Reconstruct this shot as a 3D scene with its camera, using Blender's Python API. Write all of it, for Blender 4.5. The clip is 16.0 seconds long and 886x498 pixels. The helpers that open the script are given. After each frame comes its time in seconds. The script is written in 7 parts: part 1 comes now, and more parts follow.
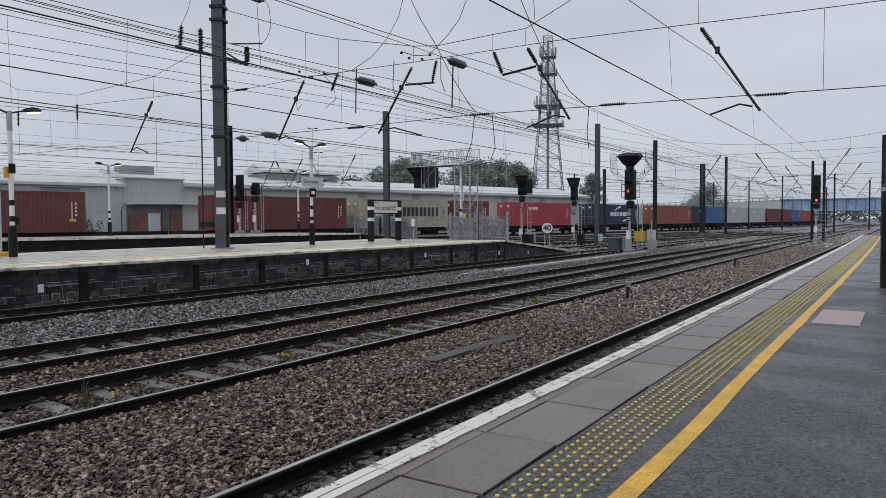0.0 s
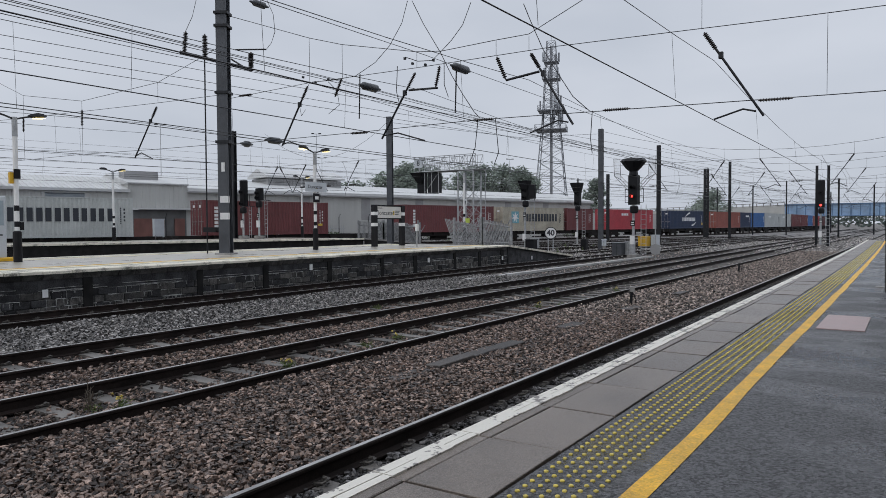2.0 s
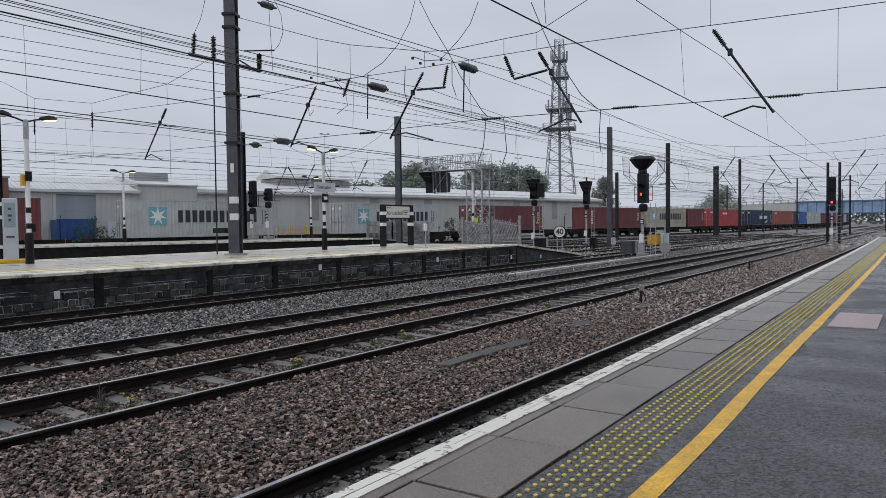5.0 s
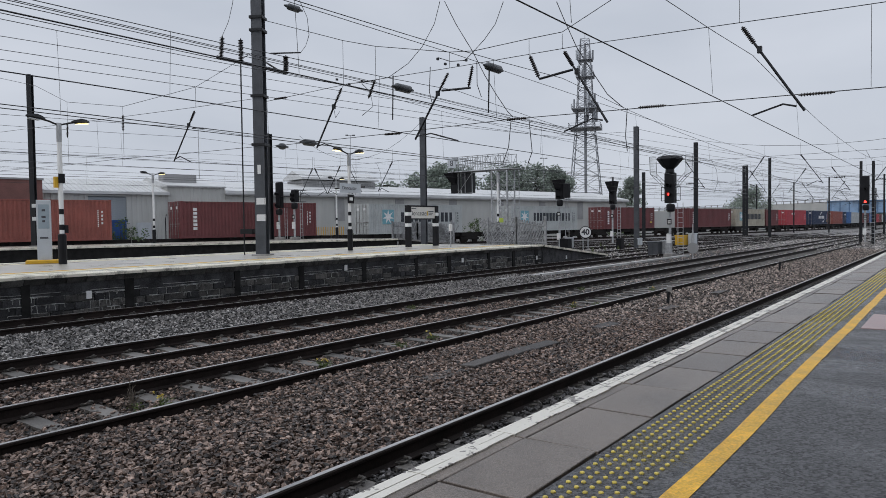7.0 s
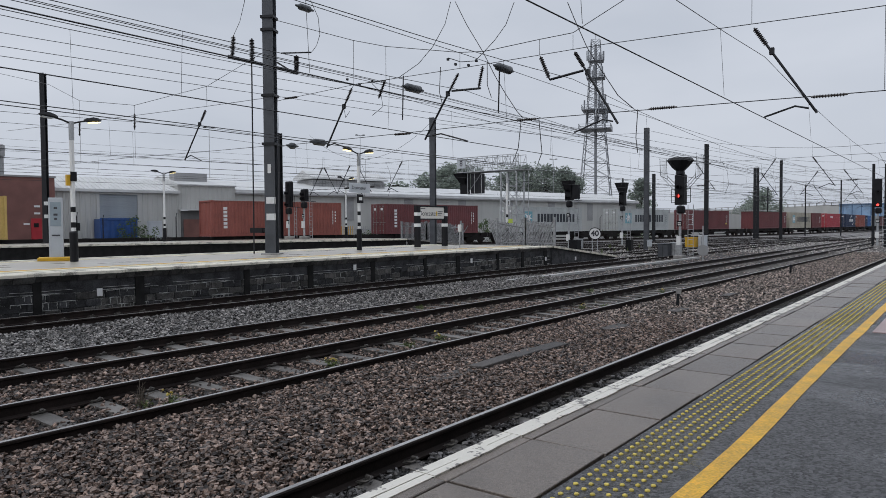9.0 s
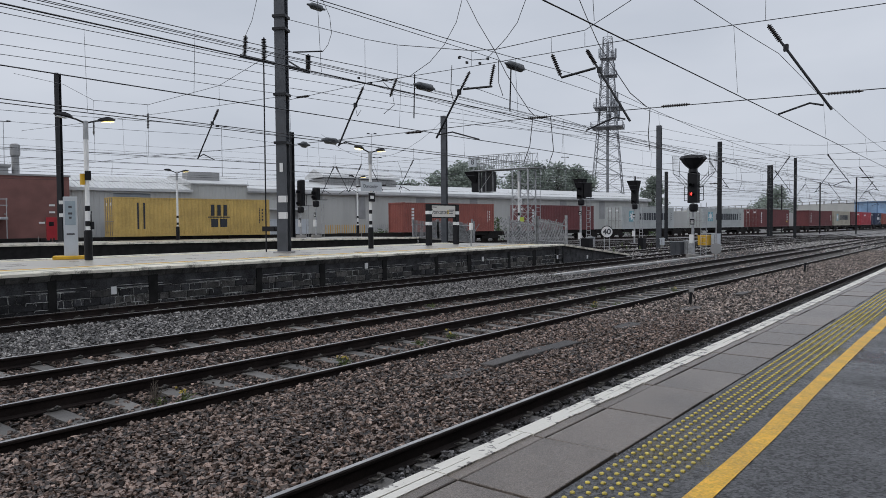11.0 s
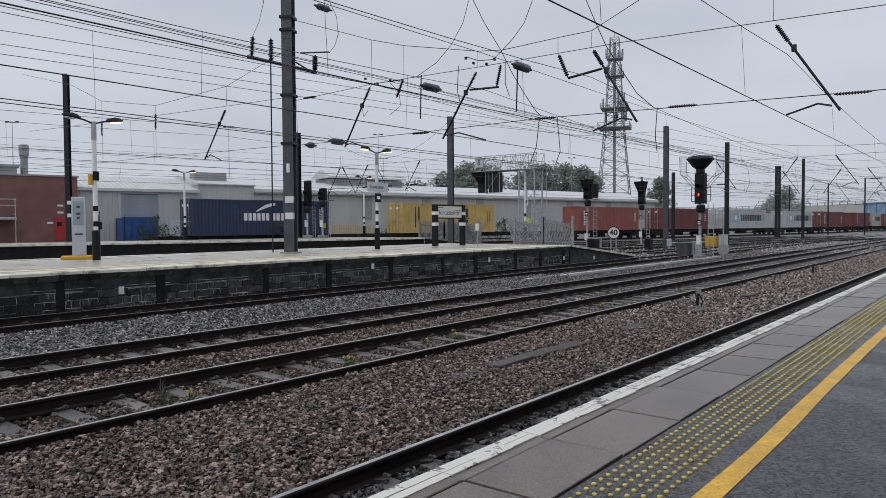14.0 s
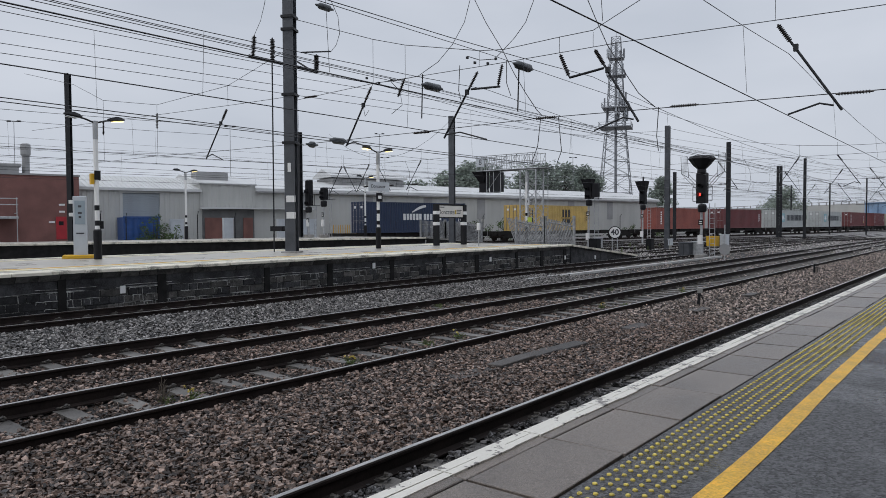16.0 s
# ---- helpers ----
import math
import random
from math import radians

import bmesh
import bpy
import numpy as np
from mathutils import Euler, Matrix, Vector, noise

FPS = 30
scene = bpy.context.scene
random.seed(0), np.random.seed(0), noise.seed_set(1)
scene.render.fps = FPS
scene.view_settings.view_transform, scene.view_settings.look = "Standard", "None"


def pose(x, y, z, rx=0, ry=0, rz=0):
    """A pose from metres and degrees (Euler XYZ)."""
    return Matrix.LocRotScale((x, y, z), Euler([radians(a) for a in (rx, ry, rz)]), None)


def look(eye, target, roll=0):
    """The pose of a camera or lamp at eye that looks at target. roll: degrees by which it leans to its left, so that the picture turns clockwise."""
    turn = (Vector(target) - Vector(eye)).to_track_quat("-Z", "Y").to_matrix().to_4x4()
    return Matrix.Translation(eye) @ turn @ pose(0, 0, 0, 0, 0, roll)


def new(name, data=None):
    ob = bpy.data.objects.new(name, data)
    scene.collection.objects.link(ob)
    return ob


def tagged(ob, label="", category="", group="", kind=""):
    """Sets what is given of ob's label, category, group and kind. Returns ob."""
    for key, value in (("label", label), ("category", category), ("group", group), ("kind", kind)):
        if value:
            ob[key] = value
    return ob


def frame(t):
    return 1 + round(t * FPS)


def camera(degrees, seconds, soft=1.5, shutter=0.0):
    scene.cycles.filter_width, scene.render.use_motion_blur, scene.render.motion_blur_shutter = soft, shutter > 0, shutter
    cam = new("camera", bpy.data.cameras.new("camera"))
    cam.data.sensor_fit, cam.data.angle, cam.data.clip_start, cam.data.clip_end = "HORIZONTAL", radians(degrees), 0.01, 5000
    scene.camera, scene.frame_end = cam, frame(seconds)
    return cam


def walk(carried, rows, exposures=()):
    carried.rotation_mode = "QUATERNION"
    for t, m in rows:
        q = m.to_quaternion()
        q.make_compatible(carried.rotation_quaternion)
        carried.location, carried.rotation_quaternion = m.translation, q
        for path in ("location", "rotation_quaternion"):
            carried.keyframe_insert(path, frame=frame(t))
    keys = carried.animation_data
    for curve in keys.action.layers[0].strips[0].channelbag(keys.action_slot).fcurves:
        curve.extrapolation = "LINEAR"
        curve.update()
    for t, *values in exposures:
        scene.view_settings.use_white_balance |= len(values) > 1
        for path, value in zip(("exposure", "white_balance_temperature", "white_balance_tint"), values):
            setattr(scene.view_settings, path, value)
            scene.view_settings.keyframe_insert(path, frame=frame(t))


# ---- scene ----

# Camera: stands on the platform, turned slowly to the left by hand.
EYE_X, EYE_Z = 1.940, 1.068
cam = camera(64.38, 16.0, soft=0.55)
walk(cam, [
    (0.0, pose(EYE_X, 0, EYE_Z, 87.671, 0.298, 33.371)),
    (0.5, pose(EYE_X, 0, EYE_Z, 87.751, 0.325, 33.428)),
    (1.0, pose(EYE_X, 0, EYE_Z, 87.816, 0.391, 33.573)),
    (1.5, pose(EYE_X, 0, EYE_Z, 87.895, 0.298, 33.651)),
    (2.0, pose(EYE_X, 0, EYE_Z, 88.087, 0.33, 33.651)),
    (2.5, pose(EYE_X, 0, EYE_Z, 88.162, 0.307, 33.646)),
    (3.0, pose(EYE_X, 0, EYE_Z, 88.154, 0.379, 33.697)),
    (3.5, pose(EYE_X, 0, EYE_Z, 88.047, 0.491, 33.84)),
    (4.0, pose(EYE_X, 0, EYE_Z, 87.958, 0.525, 33.926)),
    (6.5, pose(EYE_X, 0, EYE_Z, 88.183, 0.817, 35.817)),
    (7.0, pose(EYE_X, 0, EYE_Z, 88.119, 0.752, 36.392)),
    (7.5, pose(EYE_X, 0, EYE_Z, 88.189, 0.633, 36.587)),
    (8.0, pose(EYE_X, 0, EYE_Z, 88.197, 0.47, 36.715)),
    (8.5, pose(EYE_X, 0, EYE_Z, 88.183, 0.353, 36.857)),
    (9.0, pose(EYE_X, 0, EYE_Z, 88.152, 0.354, 37.131)),
    (11.5, pose(EYE_X, 0, EYE_Z, 87.994, 0.416, 38.117)),
    (12.0, pose(EYE_X, 0, EYE_Z, 87.942, 0.432, 38.084)),
    (12.5, pose(EYE_X, 0, EYE_Z, 88.015, 0.447, 38.194)),
    (13.0, pose(EYE_X, 0, EYE_Z, 88.044, 0.325, 38.217)),
    (13.5, pose(EYE_X, 0, EYE_Z, 88.086, 0.45, 38.424)),
    (14.0, pose(EYE_X, 0, EYE_Z, 88.08, 0.34, 38.574)),
    (14.5, pose(EYE_X, 0, EYE_Z, 88.043, 0.265, 38.607)),
    (15.0, pose(EYE_X, 0, EYE_Z, 88.058, 0.211, 38.627)),
    (15.5, pose(EYE_X, 0, EYE_Z, 88.091, 0.166, 38.659)),
    (16.0, pose(EYE_X, 0, EYE_Z, 88.04, 0.293, 38.673)),
], exposures=[(0.0, 0.0), (16.0, 0.0)])

# World: an even overcast sky with a faint wide sun.
SUN_ELEV, SUN_ROT = radians(48), radians(200)
world = bpy.data.worlds.new("overcast_sky")
scene.world = world
world.use_nodes = True
wn, wl = world.node_tree.nodes, world.node_tree.links
sky = wn.new("ShaderNodeTexSky")
sky.sky_type, sky.sun_disc, sky.sun_elevation, sky.sun_rotation = "NISHITA", False, SUN_ELEV, SUN_ROT
sky.air_density, sky.dust_density = 1.0, 4.0
scaled = wn.new("ShaderNodeVectorMath")
scaled.operation = "SCALE"
scaled.inputs["Scale"].default_value = 0.10
wl.new(sky.outputs[0], scaled.inputs[0])
coord = wn.new("ShaderNodeTexCoord")
cloud = wn.new("ShaderNodeTexNoise")
cloud.inputs["Scale"].default_value, cloud.inputs["Detail"].default_value = 2.2, 4.0
stretch = wn.new("ShaderNodeMapping")
stretch.inputs["Scale"].default_value = (1, 1, 3.0)
wl.new(coord.outputs["Generated"], stretch.inputs[0])
wl.new(stretch.outputs[0], cloud.inputs[0])
cramp = wn.new("ShaderNodeValToRGB")
cramp.color_ramp.elements[0].position, cramp.color_ramp.elements[1].position = 0.3, 0.72
cramp.color_ramp.elements[0].color = (0.530, 0.574, 0.656, 1)
cramp.color_ramp.elements[1].color = (0.658, 0.696, 0.775, 1)
wl.new(cloud.outputs[0], cramp.inputs[0])
blend = wn.new("ShaderNodeMix")
blend.data_type = "RGBA"
blend.inputs[0].default_value = 0.93
wl.new(scaled.outputs[0], blend.inputs[6])
wl.new(cramp.outputs[0], blend.inputs[7])
# an overcast sky is brighter overhead than at the horizon
parts, lift, lit = wn.new("ShaderNodeSeparateXYZ"), wn.new("ShaderNodeMapRange"), wn.new("ShaderNodeVectorMath")
wl.new(coord.outputs["Generated"], parts.inputs[0])
lift.inputs[1].default_value, lift.inputs[2].default_value, lift.inputs[3].default_value, lift.inputs[4].default_value = 0.3, 1.0, 1.0, 1.75
wl.new(parts.outputs[2], lift.inputs[0])
lit.operation = "SCALE"
wl.new(blend.outputs[2], lit.inputs[0]), wl.new(lift.outputs[0], lit.inputs["Scale"])
wl.new(lit.outputs[0], wn["Background"].inputs[0])
wn["Background"].inputs[1].default_value = 1.0
sun = new("sun", bpy.data.lights.new("sun", "SUN"))
sun.data.energy, sun.data.angle, sun.data.color = 0.5, radians(25), (1.0, 0.98, 0.95)
sun.matrix_world = look((45 * math.sin(SUN_ROT), 45 * math.cos(SUN_ROT), 50), (0, 0, 0))


# ---- materials ----
def material(name, colour, rough=0.7, metal=0.0, vary=0.25, scale=4.0, bump=0.15, fine=60.0, dark=None, random_hue=0.0, island=0.0, spec=0.5, stretch_z=1.0, grain=0.6):
    """A surface with two scales of colour variation and a fine relief, in metres."""
    m = bpy.data.materials.new(name)
    m.use_nodes = True
    n, l = m.node_tree.nodes, m.node_tree.links
    bsdf = n["Principled BSDF"]
    geo = n.new("ShaderNodeTexCoord")
    mp = n.new("ShaderNodeMapping")
    mp.inputs["Scale"].default_value = (1, 1, stretch_z)
    l.new(geo.outputs["Object"], mp.inputs[0])
    if random_hue:
        # alike pieces take their grain from different places
        own, far = n.new("ShaderNodeObjectInfo"), n.new("ShaderNodeMath")
        far.operation = "MULTIPLY"
        far.inputs[1].default_value = 83.0
        l.new(own.outputs["Random"], far.inputs[0]), l.new(far.outputs[0], mp.inputs["Location"])
    big, small = n.new("ShaderNodeTexNoise"), n.new("ShaderNodeTexNoise")
    big.inputs["Scale"].default_value, big.inputs["Detail"].default_value = scale, 5
    small.inputs["Scale"].default_value, small.inputs["Detail"].default_value = fine, 3
    l.new(mp.outputs[0], big.inputs[0]), l.new(mp.outputs[0], small.inputs[0])
    mixed = n.new("ShaderNodeMath")
    mixed.operation = "MULTIPLY_ADD"
    mixed.inputs[1].default_value = grain
    l.new(small.outputs[0], mixed.inputs[0]), l.new(big.outputs[0], mixed.inputs[2])
    ramp = n.new("ShaderNodeValToRGB")
    centre = 0.5 + 0.5 * grain
    ramp.color_ramp.elements[0].position, ramp.color_ramp.elements[1].position = centre - 0.2, centre + 0.2
    c2 = dark or tuple(c * (1 - vary) for c in colour)
    c1 = tuple(min(1, c * (1 + vary * 0.5)) for c in colour)
    ramp.color_ramp.elements[0].color, ramp.color_ramp.elements[1].color = (*c2, 1), (*c1, 1)
    l.new(mixed.outputs[0], ramp.inputs[0])
    out = ramp.outputs[0]
    for amount, kind in ((random_hue, "ShaderNodeObjectInfo"), (island, "ShaderNodeNewGeometry")):
        if amount:
            info, hsv, mr = n.new(kind), n.new("ShaderNodeHueSaturation"), n.new("ShaderNodeMapRange")
            if kind == "ShaderNodeObjectInfo":
                l.new(info.outputs["Random"], mr.inputs[0])
            else:
                # many dull pieces, few bright ones
                skew = n.new("ShaderNodeMath")
                skew.operation = "POWER"
                skew.inputs[1].default_value = 1.9
                l.new(info.outputs["Random Per Island"], skew.inputs[0]), l.new(skew.outputs[0], mr.inputs[0])
            mr.inputs[3].default_value, mr.inputs[4].default_value = 1 - amount, 1 + amount
            l.new(mr.outputs[0], hsv.inputs["Value"]), l.new(out, hsv.inputs["Color"])
            out = hsv.outputs[0]
    l.new(out, bsdf.inputs["Base Color"])
    rr = n.new("ShaderNodeMapRange")
    rr.inputs[3].default_value, rr.inputs[4].default_value = max(0.03, rough - 0.12), min(1, rough + 0.12)
    l.new(big.outputs[0], rr.inputs[0]), l.new(rr.outputs[0], bsdf.inputs["Roughness"])
    bsdf.inputs["Metallic"].default_value = metal
    bsdf.inputs["Specular IOR Level"].default_value = spec
    if bump:
        b = n.new("ShaderNodeBump")
        b.inputs["Strength"].default_value, b.inputs["Distance"].default_value = bump, 0.02
        l.new(small.outputs[0], b.inputs["Height"]), l.new(b.outputs[0], bsdf.inputs["Normal"])
    return m


def glowing(name, colour, strength):
    m = bpy.data.materials.new(name)
    m.use_nodes = True
    b = m.node_tree.nodes["Principled BSDF"]
    b.inputs["Base Color"].default_value = (*colour, 1)
    b.inputs["Emission Color"].default_value = (*colour, 1)
    b.inputs["Emission Strength"].default_value = strength
    return m


def wet_asphalt():
    """Dark asphalt with a fine stone grain and wet patches that shine."""
    m = material("wet_asphalt", (0.116, 0.116, 0.122), 0.5, vary=0.5, scale=1.2, bump=0.65, fine=95, grain=1.8)
    n, l = m.node_tree.nodes, m.node_tree.links
    geo, mp, wet, mr = n.new("ShaderNodeTexCoord"), n.new("ShaderNodeMapping"), n.new("ShaderNodeTexNoise"), n.new("ShaderNodeMapRange")
    mp.inputs["Scale"].default_value = (0.7, 1.1, 1)
    wet.inputs["Scale"].default_value, wet.inputs["Detail"].default_value = 0.8, 5
    l.new(geo.outputs["Object"], mp.inputs[0]), l.new(mp.outputs[0], wet.inputs[0])
    mr.inputs[1].default_value, mr.inputs[2].default_value = 0.45, 0.60
    mr.inputs[3].default_value, mr.inputs[4].default_value = 0.48, 0.07
    l.new(wet.outputs[0], mr.inputs[0]), l.new(mr.outputs[0], n["Principled BSDF"].inputs["Roughness"])
    return m


def ballast_ground(name, c1, c2, c3):
    """Crushed stone seen from far: cells of stones, the shade of their gaps darkened into the colour."""
    m = bpy.data.materials.new(name)
    m.use_nodes = True
    n, l = m.node_tree.nodes, m.node_tree.links
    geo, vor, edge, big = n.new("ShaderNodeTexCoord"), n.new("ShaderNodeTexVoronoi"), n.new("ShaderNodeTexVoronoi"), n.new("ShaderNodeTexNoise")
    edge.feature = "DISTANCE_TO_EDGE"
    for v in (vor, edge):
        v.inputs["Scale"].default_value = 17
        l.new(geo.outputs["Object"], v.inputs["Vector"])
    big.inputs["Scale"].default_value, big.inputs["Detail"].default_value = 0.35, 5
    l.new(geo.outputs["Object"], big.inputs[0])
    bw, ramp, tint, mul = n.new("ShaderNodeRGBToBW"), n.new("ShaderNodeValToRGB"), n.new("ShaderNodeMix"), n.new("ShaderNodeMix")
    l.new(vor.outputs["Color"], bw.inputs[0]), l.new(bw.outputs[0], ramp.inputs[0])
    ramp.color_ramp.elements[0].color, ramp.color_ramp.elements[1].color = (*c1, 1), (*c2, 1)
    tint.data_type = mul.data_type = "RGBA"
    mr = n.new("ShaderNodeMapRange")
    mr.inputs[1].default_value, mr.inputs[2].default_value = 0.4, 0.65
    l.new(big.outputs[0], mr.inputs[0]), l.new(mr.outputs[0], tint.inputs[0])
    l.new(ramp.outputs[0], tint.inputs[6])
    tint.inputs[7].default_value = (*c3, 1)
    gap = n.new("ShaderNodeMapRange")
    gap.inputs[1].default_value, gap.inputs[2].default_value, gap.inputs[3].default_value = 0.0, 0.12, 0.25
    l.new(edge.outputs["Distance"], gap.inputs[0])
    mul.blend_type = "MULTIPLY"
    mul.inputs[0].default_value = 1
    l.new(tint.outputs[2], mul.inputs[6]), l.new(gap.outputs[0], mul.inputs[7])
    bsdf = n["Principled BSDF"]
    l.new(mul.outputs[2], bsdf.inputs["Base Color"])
    bsdf.inputs["Roughness"].default_value = 0.75
    b = n.new("ShaderNodeBump")
    b.inputs["Strength"].default_value, b.inputs["Distance"].default_value = 0.8, 0.03
    l.new(edge.outputs["Distance"], b.inputs["Height"]), l.new(b.outputs[0], bsdf.inputs["Normal"])
    return m


def speckle(m, scale, low, high):
    """Stone chips of different brightness in a surface."""
    n, l = m.node_tree.nodes, m.node_tree.links
    bsdf = n["Principled BSDF"]
    geo, cells, bw, mr, hsv = n.new("ShaderNodeTexCoord"), n.new("ShaderNodeTexVoronoi"), n.new("ShaderNodeRGBToBW"), n.new("ShaderNodeMapRange"), n.new("ShaderNodeHueSaturation")
    cells.inputs["Scale"].default_value = scale
    l.new(geo.outputs["Object"], cells.inputs["Vector"]), l.new(cells.outputs["Color"], bw.inputs[0])
    mr.inputs[1].default_value, mr.inputs[2].default_value, mr.inputs[3].default_value, mr.inputs[4].default_value = 0.2, 0.8, low, high
    l.new(bw.outputs[0], mr.inputs[0]), l.new(mr.outputs[0], hsv.inputs["Value"])
    l.new(bsdf.inputs["Base Color"].links[0].from_socket, hsv.inputs["Color"])
    l.new(hsv.outputs[0], bsdf.inputs["Base Color"])


# near bed almost black: shade between the loose stones is put in this colour
BALLAST_SHADE = ballast_ground("ballast_ground", (0.008, 0.007, 0.006), (0.045, 0.038, 0.034), (0.03, 0.028, 0.027))
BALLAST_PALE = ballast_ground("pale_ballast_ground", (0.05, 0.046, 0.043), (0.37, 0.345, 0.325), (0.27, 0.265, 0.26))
STONE_BROWN = material("ballast_stone", (0.225, 0.163, 0.132), 0.34, vary=0.55, scale=9, fine=90, island=0.92, bump=0.3, spec=0.35)
STONE_GREY = material("grey_ballast_stone", (0.25, 0.235, 0.222), 0.36, vary=0.55, scale=9, fine=90, island=0.92, bump=0.3, spec=0.35)
STONE_MIXED = material("mixed_ballast_stone", (0.38, 0.31, 0.268), 0.38, vary=0.55, scale=9, fine=90, island=0.92, bump=0.3, spec=0.35)
STONE_DARK = material("dark_ballast_stone", (0.125, 0.12, 0.12), 0.4, vary=0.5, scale=9, fine=90, island=0.8, bump=0.3, spec=0.3)
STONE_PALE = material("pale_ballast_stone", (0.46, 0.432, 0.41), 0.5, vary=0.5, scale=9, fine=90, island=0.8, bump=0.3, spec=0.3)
RAIL_SIDE = material("rusty_rail", (0.022, 0.016, 0.014), 0.7, 0.0, vary=0.5, scale=3, spec=0.15)
CLIP_STEEL = material("worn_clip_steel", (0.095, 0.088, 0.08), 0.5, 0.3, vary=0.4, scale=20)
RAIL_TOP = material("polished_rail_head", (0.50, 0.485, 0.47), 0.33, 0.9, vary=0.25, scale=2, bump=0.02)
CONCRETE = material("weathered_concrete", (0.27, 0.26, 0.245), 0.6, vary=0.35, scale=3, random_hue=0.2)
PALE_CONCRETE = material("pale_concrete", (0.46, 0.455, 0.44), 0.6, vary=0.3, scale=3, random_hue=0.15)
SLEEPER = material("concrete_sleeper", (0.135, 0.126, 0.116), 0.6, vary=0.45, scale=3, random_hue=0.25)
SLAB = material("wet_paving_slab", (0.162, 0.136, 0.116), 0.33, vary=0.3, scale=1.6, fine=170, random_hue=0.16, bump=0.3, grain=0.9)
ASPHALT = wet_asphalt()
speckle(ASPHALT, 75, 0.15, 1.95)
speckle(SLAB, 150, 0.75, 1.25)
WHITE_PAINT = material("worn_white_paint", (0.66, 0.635, 0.57), 0.55, vary=0.12, scale=7, fine=45, grain=0.5, dark=(0.20, 0.185, 0.17))
for stop, at in zip(WHITE_PAINT.node_tree.nodes["Color Ramp"].color_ramp.elements, (0.63, 0.67)):
    # flaked paint: sharp bare patches
    stop.position = at
YELLOW_PAINT = material("yellow_platform_paint", (0.80, 0.45, 0.035), 0.5, vary=0.25, scale=5, fine=120, bump=0.3)
speckle(YELLOW_PAINT, 90, 0.85, 1.12)
OLD_TIMBER = material("wet_old_timber", (0.055, 0.047, 0.042), 0.6, vary=0.5, scale=8, fine=60, random_hue=0.3, bump=0.4)
YELLOW_DOT = material("yellow_blister_paint", (0.68, 0.54, 0.11), 0.5, vary=0.3, scale=20)
PINK_SLAB = material("pink_cover_slab", (0.40, 0.29, 0.28), 0.4, vary=0.2, scale=5)
WALL_STONE = material("sooty_stone_block", (0.043, 0.043, 0.045), 0.8, spec=0.25, vary=0.7, scale=3, random_hue=0.45, bump=0.5, fine=30)
WALL_JOINT = material("pale_mortar", (0.32, 0.32, 0.30), 0.85, vary=0.6, scale=1.3, dark=(0.012, 0.012, 0.012))
WALL_JOINT.node_tree.nodes["Color Ramp"].color_ramp.elements[0].position = 0.80
WORN_STONE = material("worn_dusty_block", (0.088, 0.083, 0.077), 0.8, vary=0.75, scale=5, random_hue=0.45, bump=0.5, fine=30)
CORBEL = material("sooty_corbel_stone", (0.085, 0.083, 0.078), 0.8, vary=0.7, scale=4, random_hue=0.5, bump=0.4, fine=30)
LIME = material("lime_streak", (0.42, 0.42, 0.40), 0.8, vary=0.6, scale=5, dark=(0.07, 0.07, 0.07))
SOOT = material("sooty_dark_wall", (0.018, 0.0175, 0.017), 0.85, vary=0.6, scale=3, spec=0.2)
COPING = material("painted_coping", (0.68, 0.64, 0.53), 0.55, vary=0.2, scale=2.4, dark=(0.16, 0.15, 0.125), random_hue=0.08)
for stop, at in zip(COPING.node_tree.nodes["Color Ramp"].color_ramp.elements, (0.60, 0.80)):
    # grimy patches
    stop.position = at
PLATFORM_TOP = material("wet_platform_surface", (0.43, 0.40, 0.34), 0.3, vary=0.3, scale=0.8)
CREAM_LINE = material("cream_tactile_line", (0.72, 0.66, 0.46), 0.6, vary=0.3, scale=4)
GALV = material("galvanised_steel", (0.42, 0.43, 0.44), 0.5, 0.35, vary=0.3, scale=5)
MAST_GREY = material("grey_painted_mast", (0.075, 0.08, 0.09), 0.5, 0.2, vary=0.3, scale=2)
MAST_DARK = material("dark_steel_mast", (0.016, 0.017, 0.02), 0.5, 0.0, spec=0.3, vary=0.3, scale=2)
BLACK = material("black_paint", (0.009, 0.009, 0.011), 0.45, spec=0.25, vary=0.3, scale=3, bump=0.03)
WHITE = material("white_enamel", (0.75, 0.75, 0.74), 0.35, vary=0.12, scale=2, bump=0.03)
PALE_GREY = material("pale_grey_enamel", (0.50, 0.53, 0.56), 0.35, vary=0.1, scale=2, bump=0.02)
INSULATOR = material("brown_insulator", (0.02, 0.016, 0.016), 0.25, vary=0.2, scale=8, bump=0.02)
GREY_INSUL = material("grey_insulator", (0.05, 0.055, 0.06), 0.4, vary=0.2, scale=8, bump=0.02)
WIRE = material("overhead_wire_metal", (0.035, 0.035, 0.038), 0.5, 0.4, vary=0.2, scale=2, bump=0)
SHED_WALL = material("pale_grey_cladding", (0.46, 0.46, 0.44), 0.55, vary=0.12, scale=0.6, bump=0.05, stretch_z=0.2)
SHED_ROOF = material("white_sheet_roof", (0.56, 0.565, 0.56), 0.5, vary=0.15, scale=0.8)
SHED_DARK = material("dark_grey_cladding", (0.30, 0.30, 0.30), 0.55, vary=0.2, scale=0.8)
BRICK = material("red_brick", (0.20, 0.092, 0.08), 0.8, vary=0.3, scale=0.7, fine=14)
DARK_BRICK = material("dark_red_panel", (0.19, 0.085, 0.07), 0.7, vary=0.3, scale=1)
# the dimness below the shed canopy is put into this dark grey
DIM_WALL = material("canopy_shade_grey", (0.12, 0.12, 0.12), 0.7, vary=0.4, scale=0.8)
